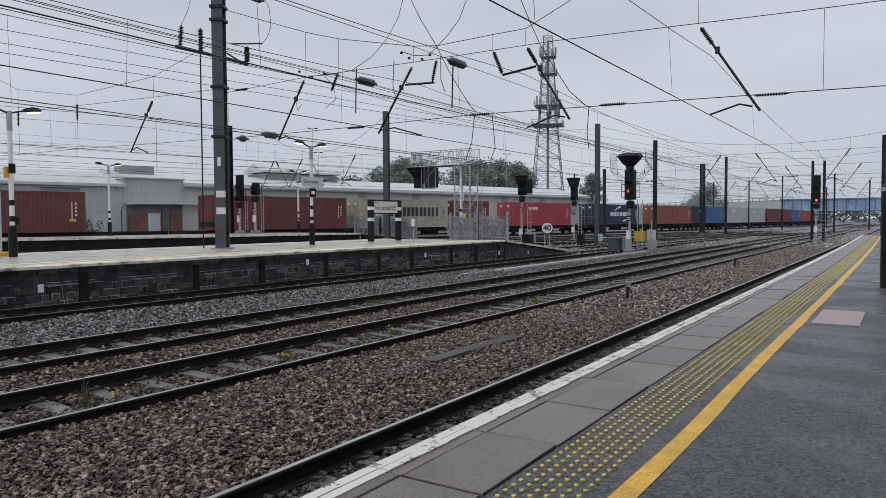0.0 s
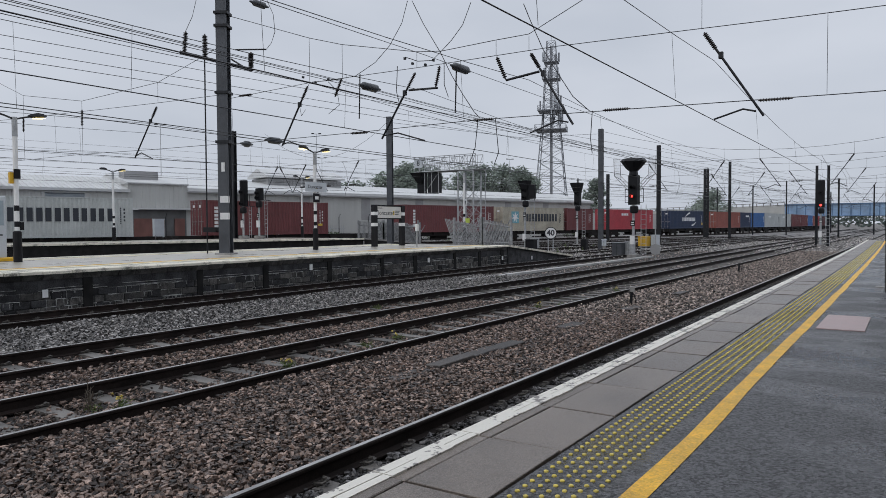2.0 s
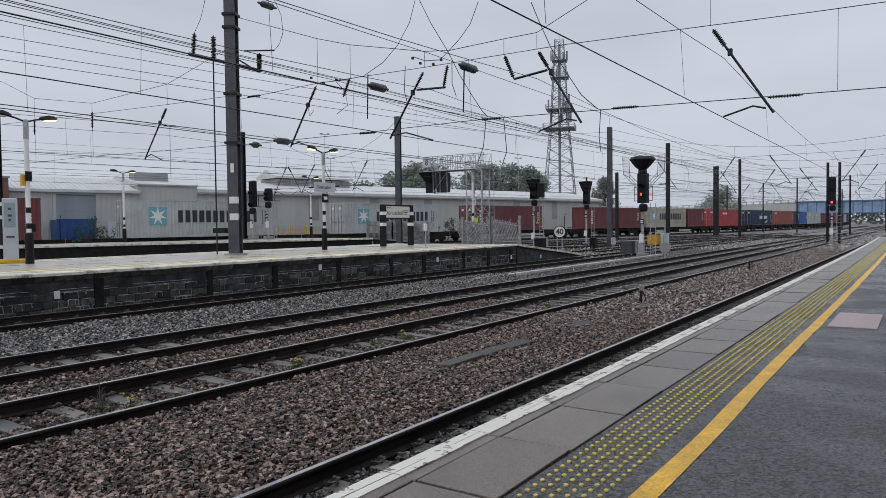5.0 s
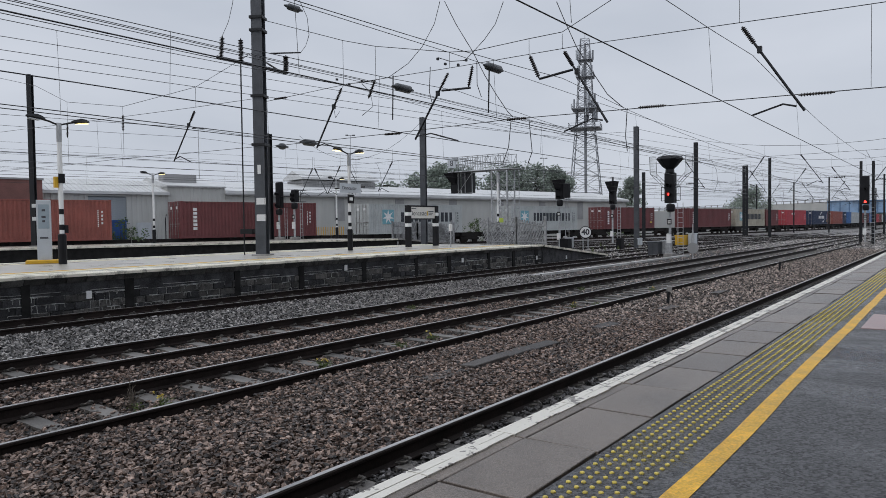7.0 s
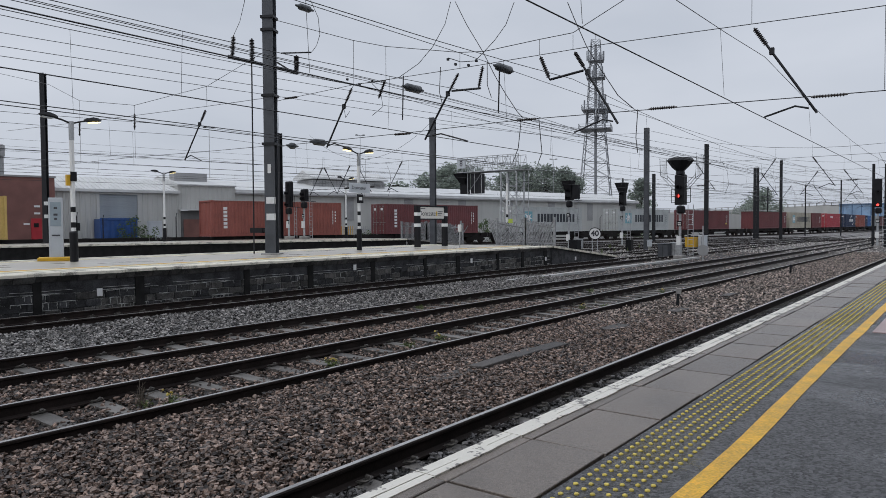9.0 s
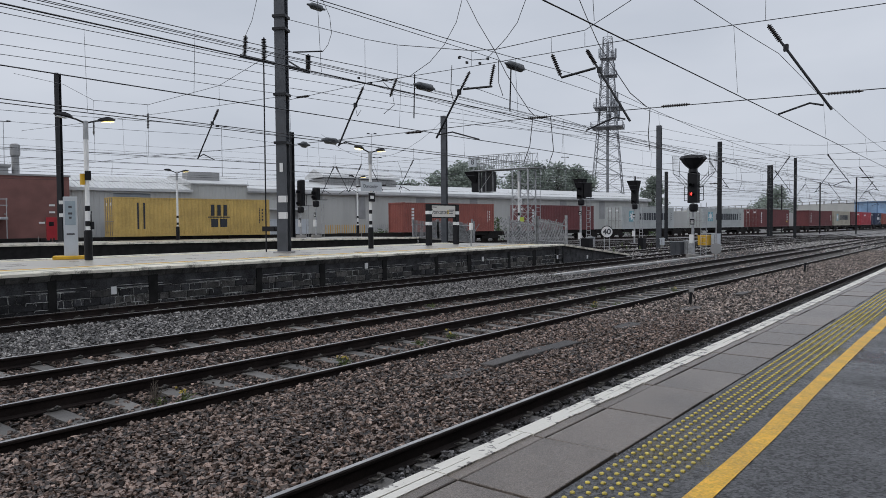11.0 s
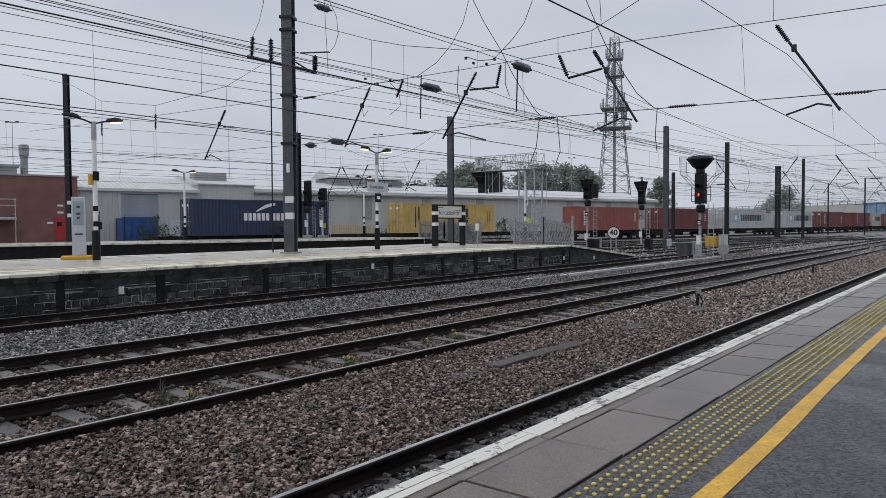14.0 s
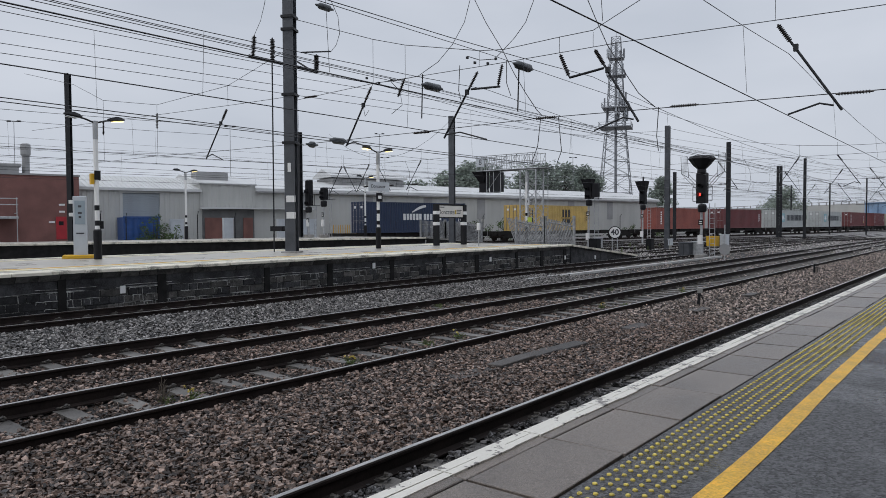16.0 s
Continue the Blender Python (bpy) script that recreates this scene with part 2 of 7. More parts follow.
SHUTTER = material("roller_shutter_grey", (0.30, 0.33, 0.35), 0.5, vary=0.15, scale=1)
BLUE_SKIP = material("blue_painted_steel", (0.018, 0.07, 0.24), 0.45, vary=0.25, scale=2)
RED_DOOR = material("red_door_paint", (0.38, 0.02, 0.03), 0.4, vary=0.15, scale=2)
FENCE = material("weathered_grey_timber", (0.27, 0.275, 0.28), 0.7, vary=0.4, scale=5, random_hue=0.15)
LEAF = material("green_leaf", (0.10, 0.155, 0.055), 0.6, vary=0.4, scale=1.5, island=0.4)
# distance haze is put into these two leaf colours, paled and greyed
LEAF_FAR = material("haze_paled_green_leaf", (0.36, 0.41, 0.355), 0.7, vary=0.35, scale=0.5, island=0.35)
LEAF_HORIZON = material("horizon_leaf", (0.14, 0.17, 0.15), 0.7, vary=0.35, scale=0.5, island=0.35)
for leafy in (LEAF, LEAF_FAR, LEAF_HORIZON):
    # light also comes through the blades
    nt = leafy.node_tree
    bsdf, thin, both = nt.nodes["Principled BSDF"], nt.nodes.new("ShaderNodeBsdfTranslucent"), nt.nodes.new("ShaderNodeMixShader")
    nt.links.new(bsdf.inputs["Base Color"].links[0].from_socket, thin.inputs["Color"])
    both.inputs[0].default_value = 0.55
    nt.links.new(bsdf.outputs[0], both.inputs[1]), nt.links.new(thin.outputs[0], both.inputs[2])
    nt.links.new(both.outputs[0], nt.nodes["Material Output"].inputs["Surface"])
WEED = material("weed_leaf", (0.10, 0.14, 0.03), 0.6, vary=0.4, scale=6, island=0.4)
DEAD_WEED = material("dead_weed_stem", (0.10, 0.08, 0.06), 0.8, vary=0.4, scale=6)
BARK = material("tree_bark", (0.06, 0.05, 0.04), 0.9, vary=0.4, scale=3)
BRIDGE_BLUE = material("blue_bridge_paint", (0.24, 0.36, 0.52), 0.55, vary=0.25, scale=0.5)
BRIDGE_DARK = material("dark_blue_steel", (0.10, 0.18, 0.30), 0.6, vary=0.25, scale=0.5)
CAB_YELLOW = material("yellow_cabinet_paint", (0.62, 0.36, 0.02), 0.45, vary=0.15, scale=3)
SIGN_CREAM = material("cream_sign_face", (0.66, 0.64, 0.60), 0.4, vary=0.06, scale=2, bump=0)
SIGN_TEXT = material("sign_lettering", (0.05, 0.05, 0.06), 0.5, vary=0.1, bump=0)
UNDERFRAME = material("wagon_underframe", (0.016, 0.014, 0.013), 0.75, vary=0.4, scale=2, spec=0.2)
# galvanised tower steel, its colour lightened for distance haze
TOWER_STEEL = material("hazed_galvanised_steel", (0.27, 0.28, 0.30), 0.55, 0.3, vary=0.25, scale=0.6)
LAMP_GLOW = glowing("lamp_glow", (1.0, 0.80, 0.35), 2.6)
RED_GLOW = glowing("red_signal_glow", (1.0, 0.05, 0.04), 3.5)
YARD = material("yard_gravel", (0.16, 0.15, 0.14), 0.8, vary=0.4, scale=0.5, fine=12)


# ---- mesh tools ----
class Mesh:
    """Collects plain geometry for one mesh."""
    def __init__(self):
        self.v, self.f = [], []

    def add(self, verts, faces, m=None):
        o = len(self.v)
        self.v.extend([tuple(m @ Vector(p)) for p in verts] if m else [tuple(p) for p in verts])
        self.f.extend([tuple(i + o for i in f) for f in faces])
        return self

    def box(self, x0, y0, z0, x1, y1, z1, m=None, bevel=0.0):
        if not bevel:
            return self.add([(x, y, z) for z in (z0, z1) for y in (y0, y1) for x in (x0, x1)],
                            [(0, 2, 3, 1), (4, 5, 7, 6), (0, 1, 5, 4), (2, 6, 7, 3), (0, 4, 6, 2), (1, 3, 7, 5)], m)
        b = bevel
        low = [(x0, y0), (x1, y0), (x1, y1), (x0, y1)]
        top = [(x0 + b, y0 + b), (x1 - b, y0 + b), (x1 - b, y1 - b), (x0 + b, y1 - b)]
        vs = [(*p, z0) for p in low] + [(*p, z1 - b) for p in low] + [(*p, z1) for p in top]
        fs = [(3, 2, 1, 0), (8, 9, 10, 11)]
        for i in range(4):
            j = (i + 1) % 4
            fs += [(i, j, 4 + j, 4 + i), (4 + i, 4 + j, 8 + j, 8 + i)]
        return self.add(vs, fs, m)

    def tube(self, pts, r, n=6, r1=None, caps=True):
        """A round bar through points."""
        pts = [Vector(p) for p in pts]
        k, o = len(pts), len(self.v)
        for i, p in enumerate(pts):
            d = (pts[min(i + 1, k - 1)] - pts[max(i - 1, 0)]).normalized()
            a = d.orthogonal().normalized() if abs(d.z) > 0.95 else d.cross(Vector((0, 0, 1))).normalized()
            b = d.cross(a)
            rr = r if r1 is None else r + (r1 - r) * i / (k - 1)
            for j in range(n):
                w = 2 * math.pi * j / n
                self.v.append(tuple(p + rr * (math.cos(w) * a + math.sin(w) * b)))
        for i in range(k - 1):
            for j in range(n):
                q = (j + 1) % n
                self.f.append((o + i * n + j, o + i * n + q, o + (i + 1) * n + q, o + (i + 1) * n + j))
        if caps:
            self.f.append(tuple(o + j for j in reversed(range(n))))
            self.f.append(tuple(o + (k - 1) * n + j for j in range(n)))
        return self

    def lathe(self, prof, n=10, m=None):
        """Rings of (radius, height) about z."""
        vs = [(r * math.cos(2 * math.pi * j / n), r * math.sin(2 * math.pi * j / n), z) for r, z in prof for j in range(n)]
        fs = [(i * n + j, i * n + (j + 1) % n, (i + 1) * n + (j + 1) % n, (i + 1) * n + j) for i in range(len(prof) - 1) for j in range(n)]
        fs += [tuple(reversed(range(n))), tuple((len(prof) - 1) * n + j for j in range(n))]
        return self.add(vs, fs, m)

    def prism(self, poly, h0, h1, m=None):
        """A flat outline (x, y) raised from h0 to h1."""
        k = len(poly)
        return self.add([(x, y, h0) for x, y in poly] + [(x, y, h1) for x, y in poly],
                        [tuple(reversed(range(k))), tuple(range(k, 2 * k))] + [(i, (i + 1) % k, k + (i + 1) % k, k + i) for i in range(k)], m)

    def extrude_y(self, prof, y0, y1):
        """An outline (x, z), counter-clockwise seen against y, drawn along y."""
        k = len(prof)
        return self.add([(x, y0, z) for x, z in prof] + [(x, y1, z) for x, z in prof],
                        [tuple(range(k)), tuple(reversed(range(k, 2 * k)))] + [(i, k + i, k + (i + 1) % k, (i + 1) % k) for i in range(k)])

    def data(self, name, mat):
        me = bpy.data.meshes.new(name)
        me.from_pydata(self.v, [], self.f)
        me.materials.append(mat)
        return me


def part(name, mesh, mat, parent=None, label="", m=None, smooth=False):
    me = mesh if isinstance(mesh, bpy.types.Mesh) else mesh.data(name, mat)
    if smooth:
        me.shade_smooth()
    ob = new(name, me)
    if parent:
        ob.parent = parent
    if m:
        ob.matrix_basis = m
    if label:
        tagged(ob, label)
    return ob


def thing(name, label, category, m=None, group="", kind=""):
    ob = new(name)
    ob.empty_display_size = 0.2
    ob.matrix_basis = m or Matrix()
    return tagged(ob, label, category, group, kind)


def lettering(text, size, mat, parent, m, label="", bold=0.0):
    """Writing in the built-in font, as a thin mesh."""
    cu = bpy.data.curves.new("lettering", "FONT")
    cu.body, cu.size, cu.extrude, cu.align_x, cu.align_y, cu.offset = text, size, 0.004, "CENTER", "CENTER", bold
    tmp = new("lettering", cu)
    me = bpy.data.meshes.new_from_object(tmp)
    bpy.data.objects.remove(tmp)
    bpy.data.curves.remove(cu)
    me.materials.clear()
    me.materials.append(mat)
    return part("lettering", me, mat, parent, label, m)


X = Matrix.Rotation(radians(90), 4, "X")


def facing(x, y, z, rz):
    """Upright lettering or plate whose front looks along -y turned by rz degrees."""
    return pose(x, y, z, 90, 0, rz)


rng = random.Random(7)

# ---- ground and tracks ----
RAIL_Z, BED_Z = -0.915, -1.12
TRACKS = (-1.448, -6.02, -9.14, -14.44)   # centre lines beside the platforms
FX, SLANT = -55.46, 0.2518                # the freight line's near side: x = FX + SLANT * y
TURN = -math.degrees(math.atan(SLANT))
LINE_X, LINE_SLANT = -53.332, 0.20428     # the near side of the train on its straight way
LINE_TURN = -math.degrees(math.atan(LINE_SLANT))
FREIGHT = pose(FX, 0, 0, 0, 0, TURN)      # y along the freight line, x towards the platforms


def ground():
    m = Mesh()
    m.add([(-2500, -1500, -1.16), (2500, -1500, -1.16), (2500, 3500, -1.16), (-2500, 3500, -1.16)], [(0, 1, 2, 3)])
    tagged(part("ground", m, YARD), "bare grey gravel ground beyond the railway", "ground", kind="structure")
    b = Mesh()
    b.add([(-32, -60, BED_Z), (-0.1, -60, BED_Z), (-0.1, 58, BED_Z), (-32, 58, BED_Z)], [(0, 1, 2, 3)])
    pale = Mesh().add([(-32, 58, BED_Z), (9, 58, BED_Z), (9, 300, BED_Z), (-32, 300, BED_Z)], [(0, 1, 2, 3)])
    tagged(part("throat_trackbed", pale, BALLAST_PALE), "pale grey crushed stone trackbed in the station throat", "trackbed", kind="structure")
    tagged(part("trackbed", b, BALLAST_SHADE), "near-black crushed stone trackbed, gap shade put in its colour", "trackbed", kind="structure")
    f = Mesh()
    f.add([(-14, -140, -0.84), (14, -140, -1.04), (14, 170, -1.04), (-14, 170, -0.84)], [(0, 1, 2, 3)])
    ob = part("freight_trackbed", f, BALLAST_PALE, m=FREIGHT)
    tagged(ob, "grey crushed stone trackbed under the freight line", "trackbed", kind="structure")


RAIL_PROFILE = [(-0.075, -0.17), (0.075, -0.17), (0.075, -0.155), (0.012, -0.135), (0.012, -0.045), (0.036, -0.03), (0.036, -0.008), (0.026, -0.0005), (-0.026, -0.0005), (-0.036, -0.008), (-0.036, -0.03), (-0.012, -0.045), (-0.012, -0.135), (-0.075, -0.155)]


def sleeper_mesh():
    m = Mesh()
    m.extrude_y([(-1.25, -0.2), (1.25, -0.2), (1.25, -0.03), (0.95, 0.0), (0.45, 0.0), (0.3, -0.008), (-0.3, -0.008), (-0.45, 0.0), (-0.95, 0.0), (-1.25, -0.03)], -0.11, 0.11)
    return m


def clip_mesh():
    """A bent spring clip that holds the rail foot."""
    m = Mesh()
    m.tube([(-0.05, -0.05, 0.015), (0.045, -0.05, 0.03), (0.07, -0.02, 0.05), (0.045, 0.015, 0.055), (-0.02, 0.02, 0.035), (-0.045, 0.05, 0.04), (0.03, 0.06, 0.03)], 0.011, 5)
    m.box(-0.06, -0.07, 0, 0.0, 0.07, 0.012)
    return m


SLEEPER_ME, CLIP_ME = sleeper_mesh().data("sleeper", SLEEPER), clip_mesh().data("rail_clip", CLIP_STEEL)


def track(x, label, y0=-40, y1=260, near=None, m=None, z=RAIL_Z, pitch=0.70, phase=0.0):
    """Two rails on sleepers; the sleepers of a near stretch are pieces of their own."""
    t = thing("railway_track", label, "track", (m or Matrix()) @ pose(x, 0, z), "railway tracks", "structure")
    for side in (-0.7525, 0.7525):
        rail = part("rail", Mesh().extrude_y([(a + side, b) for a, b in RAIL_PROFILE], y0, y1), RAIL_SIDE, t, "rusty dark steel rail")
        head = Mesh()
        head.box(side - 0.024, y0, -0.002, side + 0.024, y1, 0.0025)
        part("rail_head", head, RAIL_TOP, rail, "bright worn running surface")
    rest = Mesh()
    y = y0 + phase
    while y < y1:
        if near and near[0] < y < near[1]:
            part("sleeper", SLEEPER_ME, SLEEPER, t, m=pose(0, y, -0.165, 0, 0, rng.uniform(-0.4, 0.4)))
            if y < near[0] + 26:
                for side in (-0.7525, 0.7525):
                    for sg in (-1, 1):
                        part("rail_clip", CLIP_ME, CLIP_STEEL, t, m=pose(side + sg * 0.10, y, -0.155, 0, 0, 0 if sg > 0 else 180))
        elif y < (near[1] + 60 if near else 120):
            rest.box(-1.25, y - 0.125, -0.3, 1.25, y + 0.125, -0.165)
        y += pitch
    if rest.v:
        tagged(part("sleeper_run", rest, SLEEPER, t, "far concrete sleepers"), kind="stuff")
    return t


TIES = ((0.081, 0.605), (0.09, 0.68), (0.329, 0.6335), (0.2, 0.66))   # where each track's sleepers lie


def stones(name, label, count, x0, x1, y0, y1, mat, size, seed, top=0.0, clear=(), open_ties=False):
    """Loose crushed stones, one joined heap."""
    r = np.random.RandomState(seed)
    y = y0 + (y1 - y0) * r.rand(count) ** 1.3
    x = r.uniform(x0, x1, count)
    keep = np.ones(count, bool)
    for c in clear:
        keep &= np.abs(x - c) > 0.085
    if open_ties:
        # the sleepers lie bare between the rails
        for c, (phase, pitch) in zip(TRACKS, TIES):
            on = (x - c > -0.74) & (x - c < (-0.12 if c == TRACKS[1] else 0.74)) & (np.abs((y + 40 - phase + pitch / 2) % pitch - pitch / 2) < 0.15)
            keep &= ~(on & (r.rand(count) < 0.85))
    x, y = x[keep], y[keep]
    k = len(x)
    cube = np.array([(a, b, c) for c in (-1, 1) for b in (-1, 1) for a in (-1, 1)], float)
    v = cube[None] * r.uniform(0.35, 1.0, (k, 8, 3))
    v *= (size * r.uniform(0.5, 1.3, (k, 1)) * np.stack([r.uniform(0.9, 1.5, k), r.uniform(0.65, 1.1, k), r.uniform(0.4, 0.85, k)], 1))[:, None, :] * 0.5
    # most stones lie flat, turned any way and tilted a little
    turn, lean, way = r.uniform(0, np.pi, k), r.normal(0, 0.26, k), r.uniform(0, 2 * np.pi, k)
    w, c = np.cos(turn) * np.cos(lean), np.sin(turn) * np.cos(lean)
    a, b = np.sin(lean) * np.cos(way), np.sin(lean) * np.sin(way)
    rot = np.stack([np.stack([1 - 2 * (b * b + c * c), 2 * (a * b - w * c), 2 * (a * c + w * b)], 1),
                    np.stack([2 * (a * b + w * c), 1 - 2 * (a * a + c * c), 2 * (b * c - w * a)], 1),
                    np.stack([2 * (a * c - w * b), 2 * (b * c + w * a), 1 - 2 * (a * a + b * b)], 1)], 1)
    v = np.einsum("kij,knj->kni", rot, v)
    hump = np.array([noise.noise((xx * 0.8, yy * 0.5, seed)) for xx, yy in zip(x, y)]) * 0.035
    v += np.stack([x, y, BED_Z + top + hump + r.uniform(-0.062, 0.026, k)], 1)[:, None, :]
    face = np.array([(0, 2, 3, 1), (4, 5, 7, 6), (0, 1, 5, 4), (2, 6, 7, 3), (0, 4, 6, 2), (1, 3, 7, 5)])
    faces = (face[None] + 8 * np.arange(k)[:, None, None]).reshape(-1, 4)
    me = bpy.data.meshes.new(name)
    me.from_pydata(v.reshape(-1, 3), [], faces)
    me.materials.append(mat)
    tagged(new(name, me), label, "ballast", kind="stuff")


ground()
track(TRACKS[0], "platform railway track with dark rails on concrete sleepers", near=(2, 60), y1=300, phase=TIES[0][0], pitch=TIES[0][1])
track(TRACKS[1], "railway track with rusty rails and concrete sleepers", near=(2, 60), y1=300, phase=TIES[1][0], pitch=TIES[1][1])
track(TRACKS[2], "railway track with rusty rails and concrete sleepers", near=(2, 60), y1=300, phase=TIES[2][0], pitch=TIES[2][1])
track(TRACKS[3], "railway track below the stone platform wall", near=(6, 60), y1=300, phase=TIES[3][0], pitch=TIES[3][1])
track(-28.6, "bay railway track behind the island platform", y1=150)
track(-1.22, "freight railway track under the container train", -140, 112, m=pose(LINE_X, 0, 0, 0, 0, LINE_TURN), z=-0.70)
track(7.0, "railway track beside the freight line", 48, 130, m=FREIGHT, z=-0.9)
track(12.5, "railway track crossing the station throat", 52, 120, m=FREIGHT, z=-0.91)
track(3.1, "railway track close beside the freight line", 56, 120, m=FREIGHT, z=-0.88)
track(17.5, "railway track crossing the station throat", 58, 125, m=FREIGHT, z=-0.91)
track(-18.2, "railway track beside the island platform line", 47, 150)
track(-22.3, "railway track among the signals", 62, 150, z=-0.9)
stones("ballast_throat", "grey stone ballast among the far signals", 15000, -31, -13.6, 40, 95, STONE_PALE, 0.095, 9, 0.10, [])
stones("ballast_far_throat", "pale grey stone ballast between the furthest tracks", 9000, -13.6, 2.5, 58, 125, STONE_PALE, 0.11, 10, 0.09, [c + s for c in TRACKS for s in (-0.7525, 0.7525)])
rails_x = [c + s for c in TRACKS for s in (-0.7525, 0.7525)]
stones("ballast_brown", "brown crushed stone ballast, wet and loose", 88000, -5.4, -2.25, 1.6, 16, STONE_BROWN, 0.047, 1, 0.10, rails_x)
stones("ballast_between_rails", "brown stone ballast between the rails", 52000, -10.2, -5.3, 1.5, 17, STONE_BROWN, 0.046, 2, 0.022, rails_x, True)
stones("ballast_six_foot", "brown stone ballast between two tracks", 16000, -8.25, -6.9, 1.5, 17, STONE_BROWN, 0.052, 3, 0.075, rails_x)
stones("ballast_grey", "pale grey stone ballast beside the far track", 40000, -13.5, -10.0, 4, 26, STONE_GREY, 0.055, 4, 0.09, rails_x)
stones("ballast_platform_track", "dark stone ballast in the platform track", 20000, -2.13, -1.6, 2.5, 28, STONE_DARK, 0.043, 5, 0.05, rails_x, True)
stones("ballast_brown_far", "brown crushed stone ballast further off", 30000, -5.2, -2.3, 14, 60, STONE_MIXED, 0.055, 6, 0.10, rails_x)
stones("ballast_mixed_far", "mixed stone ballast between far tracks", 26000, -13.5, -5.3, 15, 60, STONE_MIXED, 0.06, 7, 0.0, rails_x, True)
stones("ballast_behind", "brown crushed stone ballast back along the tracks", 12000, -13.5, -0.3, -7, 2.2, STONE_BROWN, 0.075, 11, 0.03, rails_x, True)
stones("ballast_wall_foot", "dark stone ballast at the platform wall", 9000, -15.8, -13.5, 5, 40, STONE_GREY, 0.07, 8, -0.01, rails_x)


# ---- the near platform ----
def bend(y):
    """The platform edge eases to the left with distance."""
    return -0.0002 * max(0.0, y - 5) ** 2


def near_platform():
    p = thing("platform_near", "wet asphalt platform with pale coping slabs and a yellow line", "platform", kind="structure")
    part("platform_wall", Mesh().box(-0.05, -15, -1.2, 0.11, 30, -0.1), SOOT, p)
    part("platform_body", Mesh().box(0.12, -15, -1.2, 9, 52, -0.045), SOOT, p, "dark bedding under the slabs")
    ys = [-15 + i for i in range(68)]
    k = len(ys)
    top = Mesh().add([(0.584 + bend(y), y, -0.006) for y in ys] + [(9, y, -0.006) for y in ys] + [(0.584 + bend(y), y, -0.08) for y in ys],
                     [(i, k + i, k + i + 1, i + 1) for i in range(k - 1)] + [(i, i + 1, 2 * k + i + 1, 2 * k + i) for i in range(k - 1)])
    part("asphalt", top, ASPHALT, p, "dark wet asphalt surface")
    slab = Mesh().box(0.190, 0.010, -0.09, 0.572, 0.707, 0.0, bevel=0.003).data("paving_slab", SLAB)
    nosing = Mesh().box(0.010, 0.006, -0.1, 0.180, 0.711, 0.0, bevel=0.004).data("edge_stone", SLAB)
    y = 2.335 - 0.717 * 11
    while y < 52:
        part("paving_slab", slab, SLAB, p, m=pose(bend(y), y, rng.uniform(-0.004, 0.003), rng.uniform(-0.25, 0.25), rng.uniform(-0.3, 0.3), rng.uniform(-0.5, 0.5)))
        part("edge_stone", nosing, SLAB, p, m=pose(bend(y), y + rng.uniform(-0.004, 0.004), rng.uniform(-0.003, 0.003), rng.uniform(-0.15, 0.15), 0, rng.uniform(-0.2, 0.2)))
        y += 0.717
    edge = Mesh()
    y = 2.335 - 0.717 * 11
    while y < 52:
        # two painted strips with a worn groove between them
        for u in range(3):
            a, b = y + 0.239 * u + (0.005 if u == 0 else 0.0), y + 0.239 * (u + 1) - (0.003 if u == 2 else 0.0)
            edge.box(bend(y) + 0.010, a, -0.03, bend(y) + 0.066 + rng.uniform(-0.003, 0.003), b, 0.0065)
            edge.box(bend(y) + 0.071 + rng.uniform(-0.003, 0.003), a, -0.03, bend(y) + 0.120 + rng.uniform(-0.006, 0.006), b, 0.0065)
        y += 0.717
    part("white_edge_line", edge, WHITE_PAINT, p, "worn white painted edge")
    line = Mesh()
    ys = [-6 + 0.25 * i for i in range(228)]
    for a, b in zip(ys, ys[1:]):
        wave = lambda q: bend(q) + 0.022 * math.exp(-((q - 3.7) / 1.3) ** 2) + 0.012 * noise.noise((0, q * 0.8, 3))
        wa, wb = wave(a), wave(b)
        ca, cb = wa + 0.008 * noise.noise((5, a * 1.3, 3)), wb + 0.008 * noise.noise((5, b * 1.3, 3))
        line.add([(0.985 + wa, a, -0.003), (1.078 + ca, a, -0.003), (1.078 + cb, b, -0.003), (0.985 + wb, b, -0.003)], [(0, 1, 2, 3)])
    part("yellow_line", line, YELLOW_PAINT, p, "thick yellow safety line")
    dots = Mesh()
    y, k = -4.0, 0
    while y < 50:
        for i in range(6):
            if rng.random() < 0.995:
                x = 0.630 + i * 0.0535 + bend(y)
                n = 8 if 0 < y < 7 else 5
                dots.lathe([(0.012, -0.01), (0.011, -0.001), (0.006, 0.002)], n, pose(x, y + (0.5 if i % 2 else 0) * 0.067, 0))
        y += 0.067
    tagged(part("tactile_blisters", dots, YELLOW_DOT, p, "yellow raised warning blisters"), kind="stuff")
    part("cover_slab", Mesh().box(1.14, 8.05, -0.01, 1.57, 9.3, 0.004, bevel=0.002), PINK_SLAB, p, "pinkish inspection cover slab")
    part("drain_grate", Mesh().box(1.45, 13.7, -0.01, 1.62, 14.0, 0.006), CONCRETE, p, "pale drain cover")
    part("ramp", Mesh().add([(0, 52, 0), (9, 52, 0), (9, 60, -0.9), (0, 60, -0.9), (0, 52, -1.2), (9, 52, -1.2), (9, 60, -1.2), (0, 60, -1.2)],
                            [(0, 1, 2, 3), (4, 0, 3, 7), (1, 5, 6, 2), (3, 2, 6, 7)]), CONCRETE, p, "sloping platform end")
    # unseen wall and canopy, added out of view; they block part of the sky
    back = Mesh().box(9.0, -30, -1.2, 9.3, 60, 4.5)
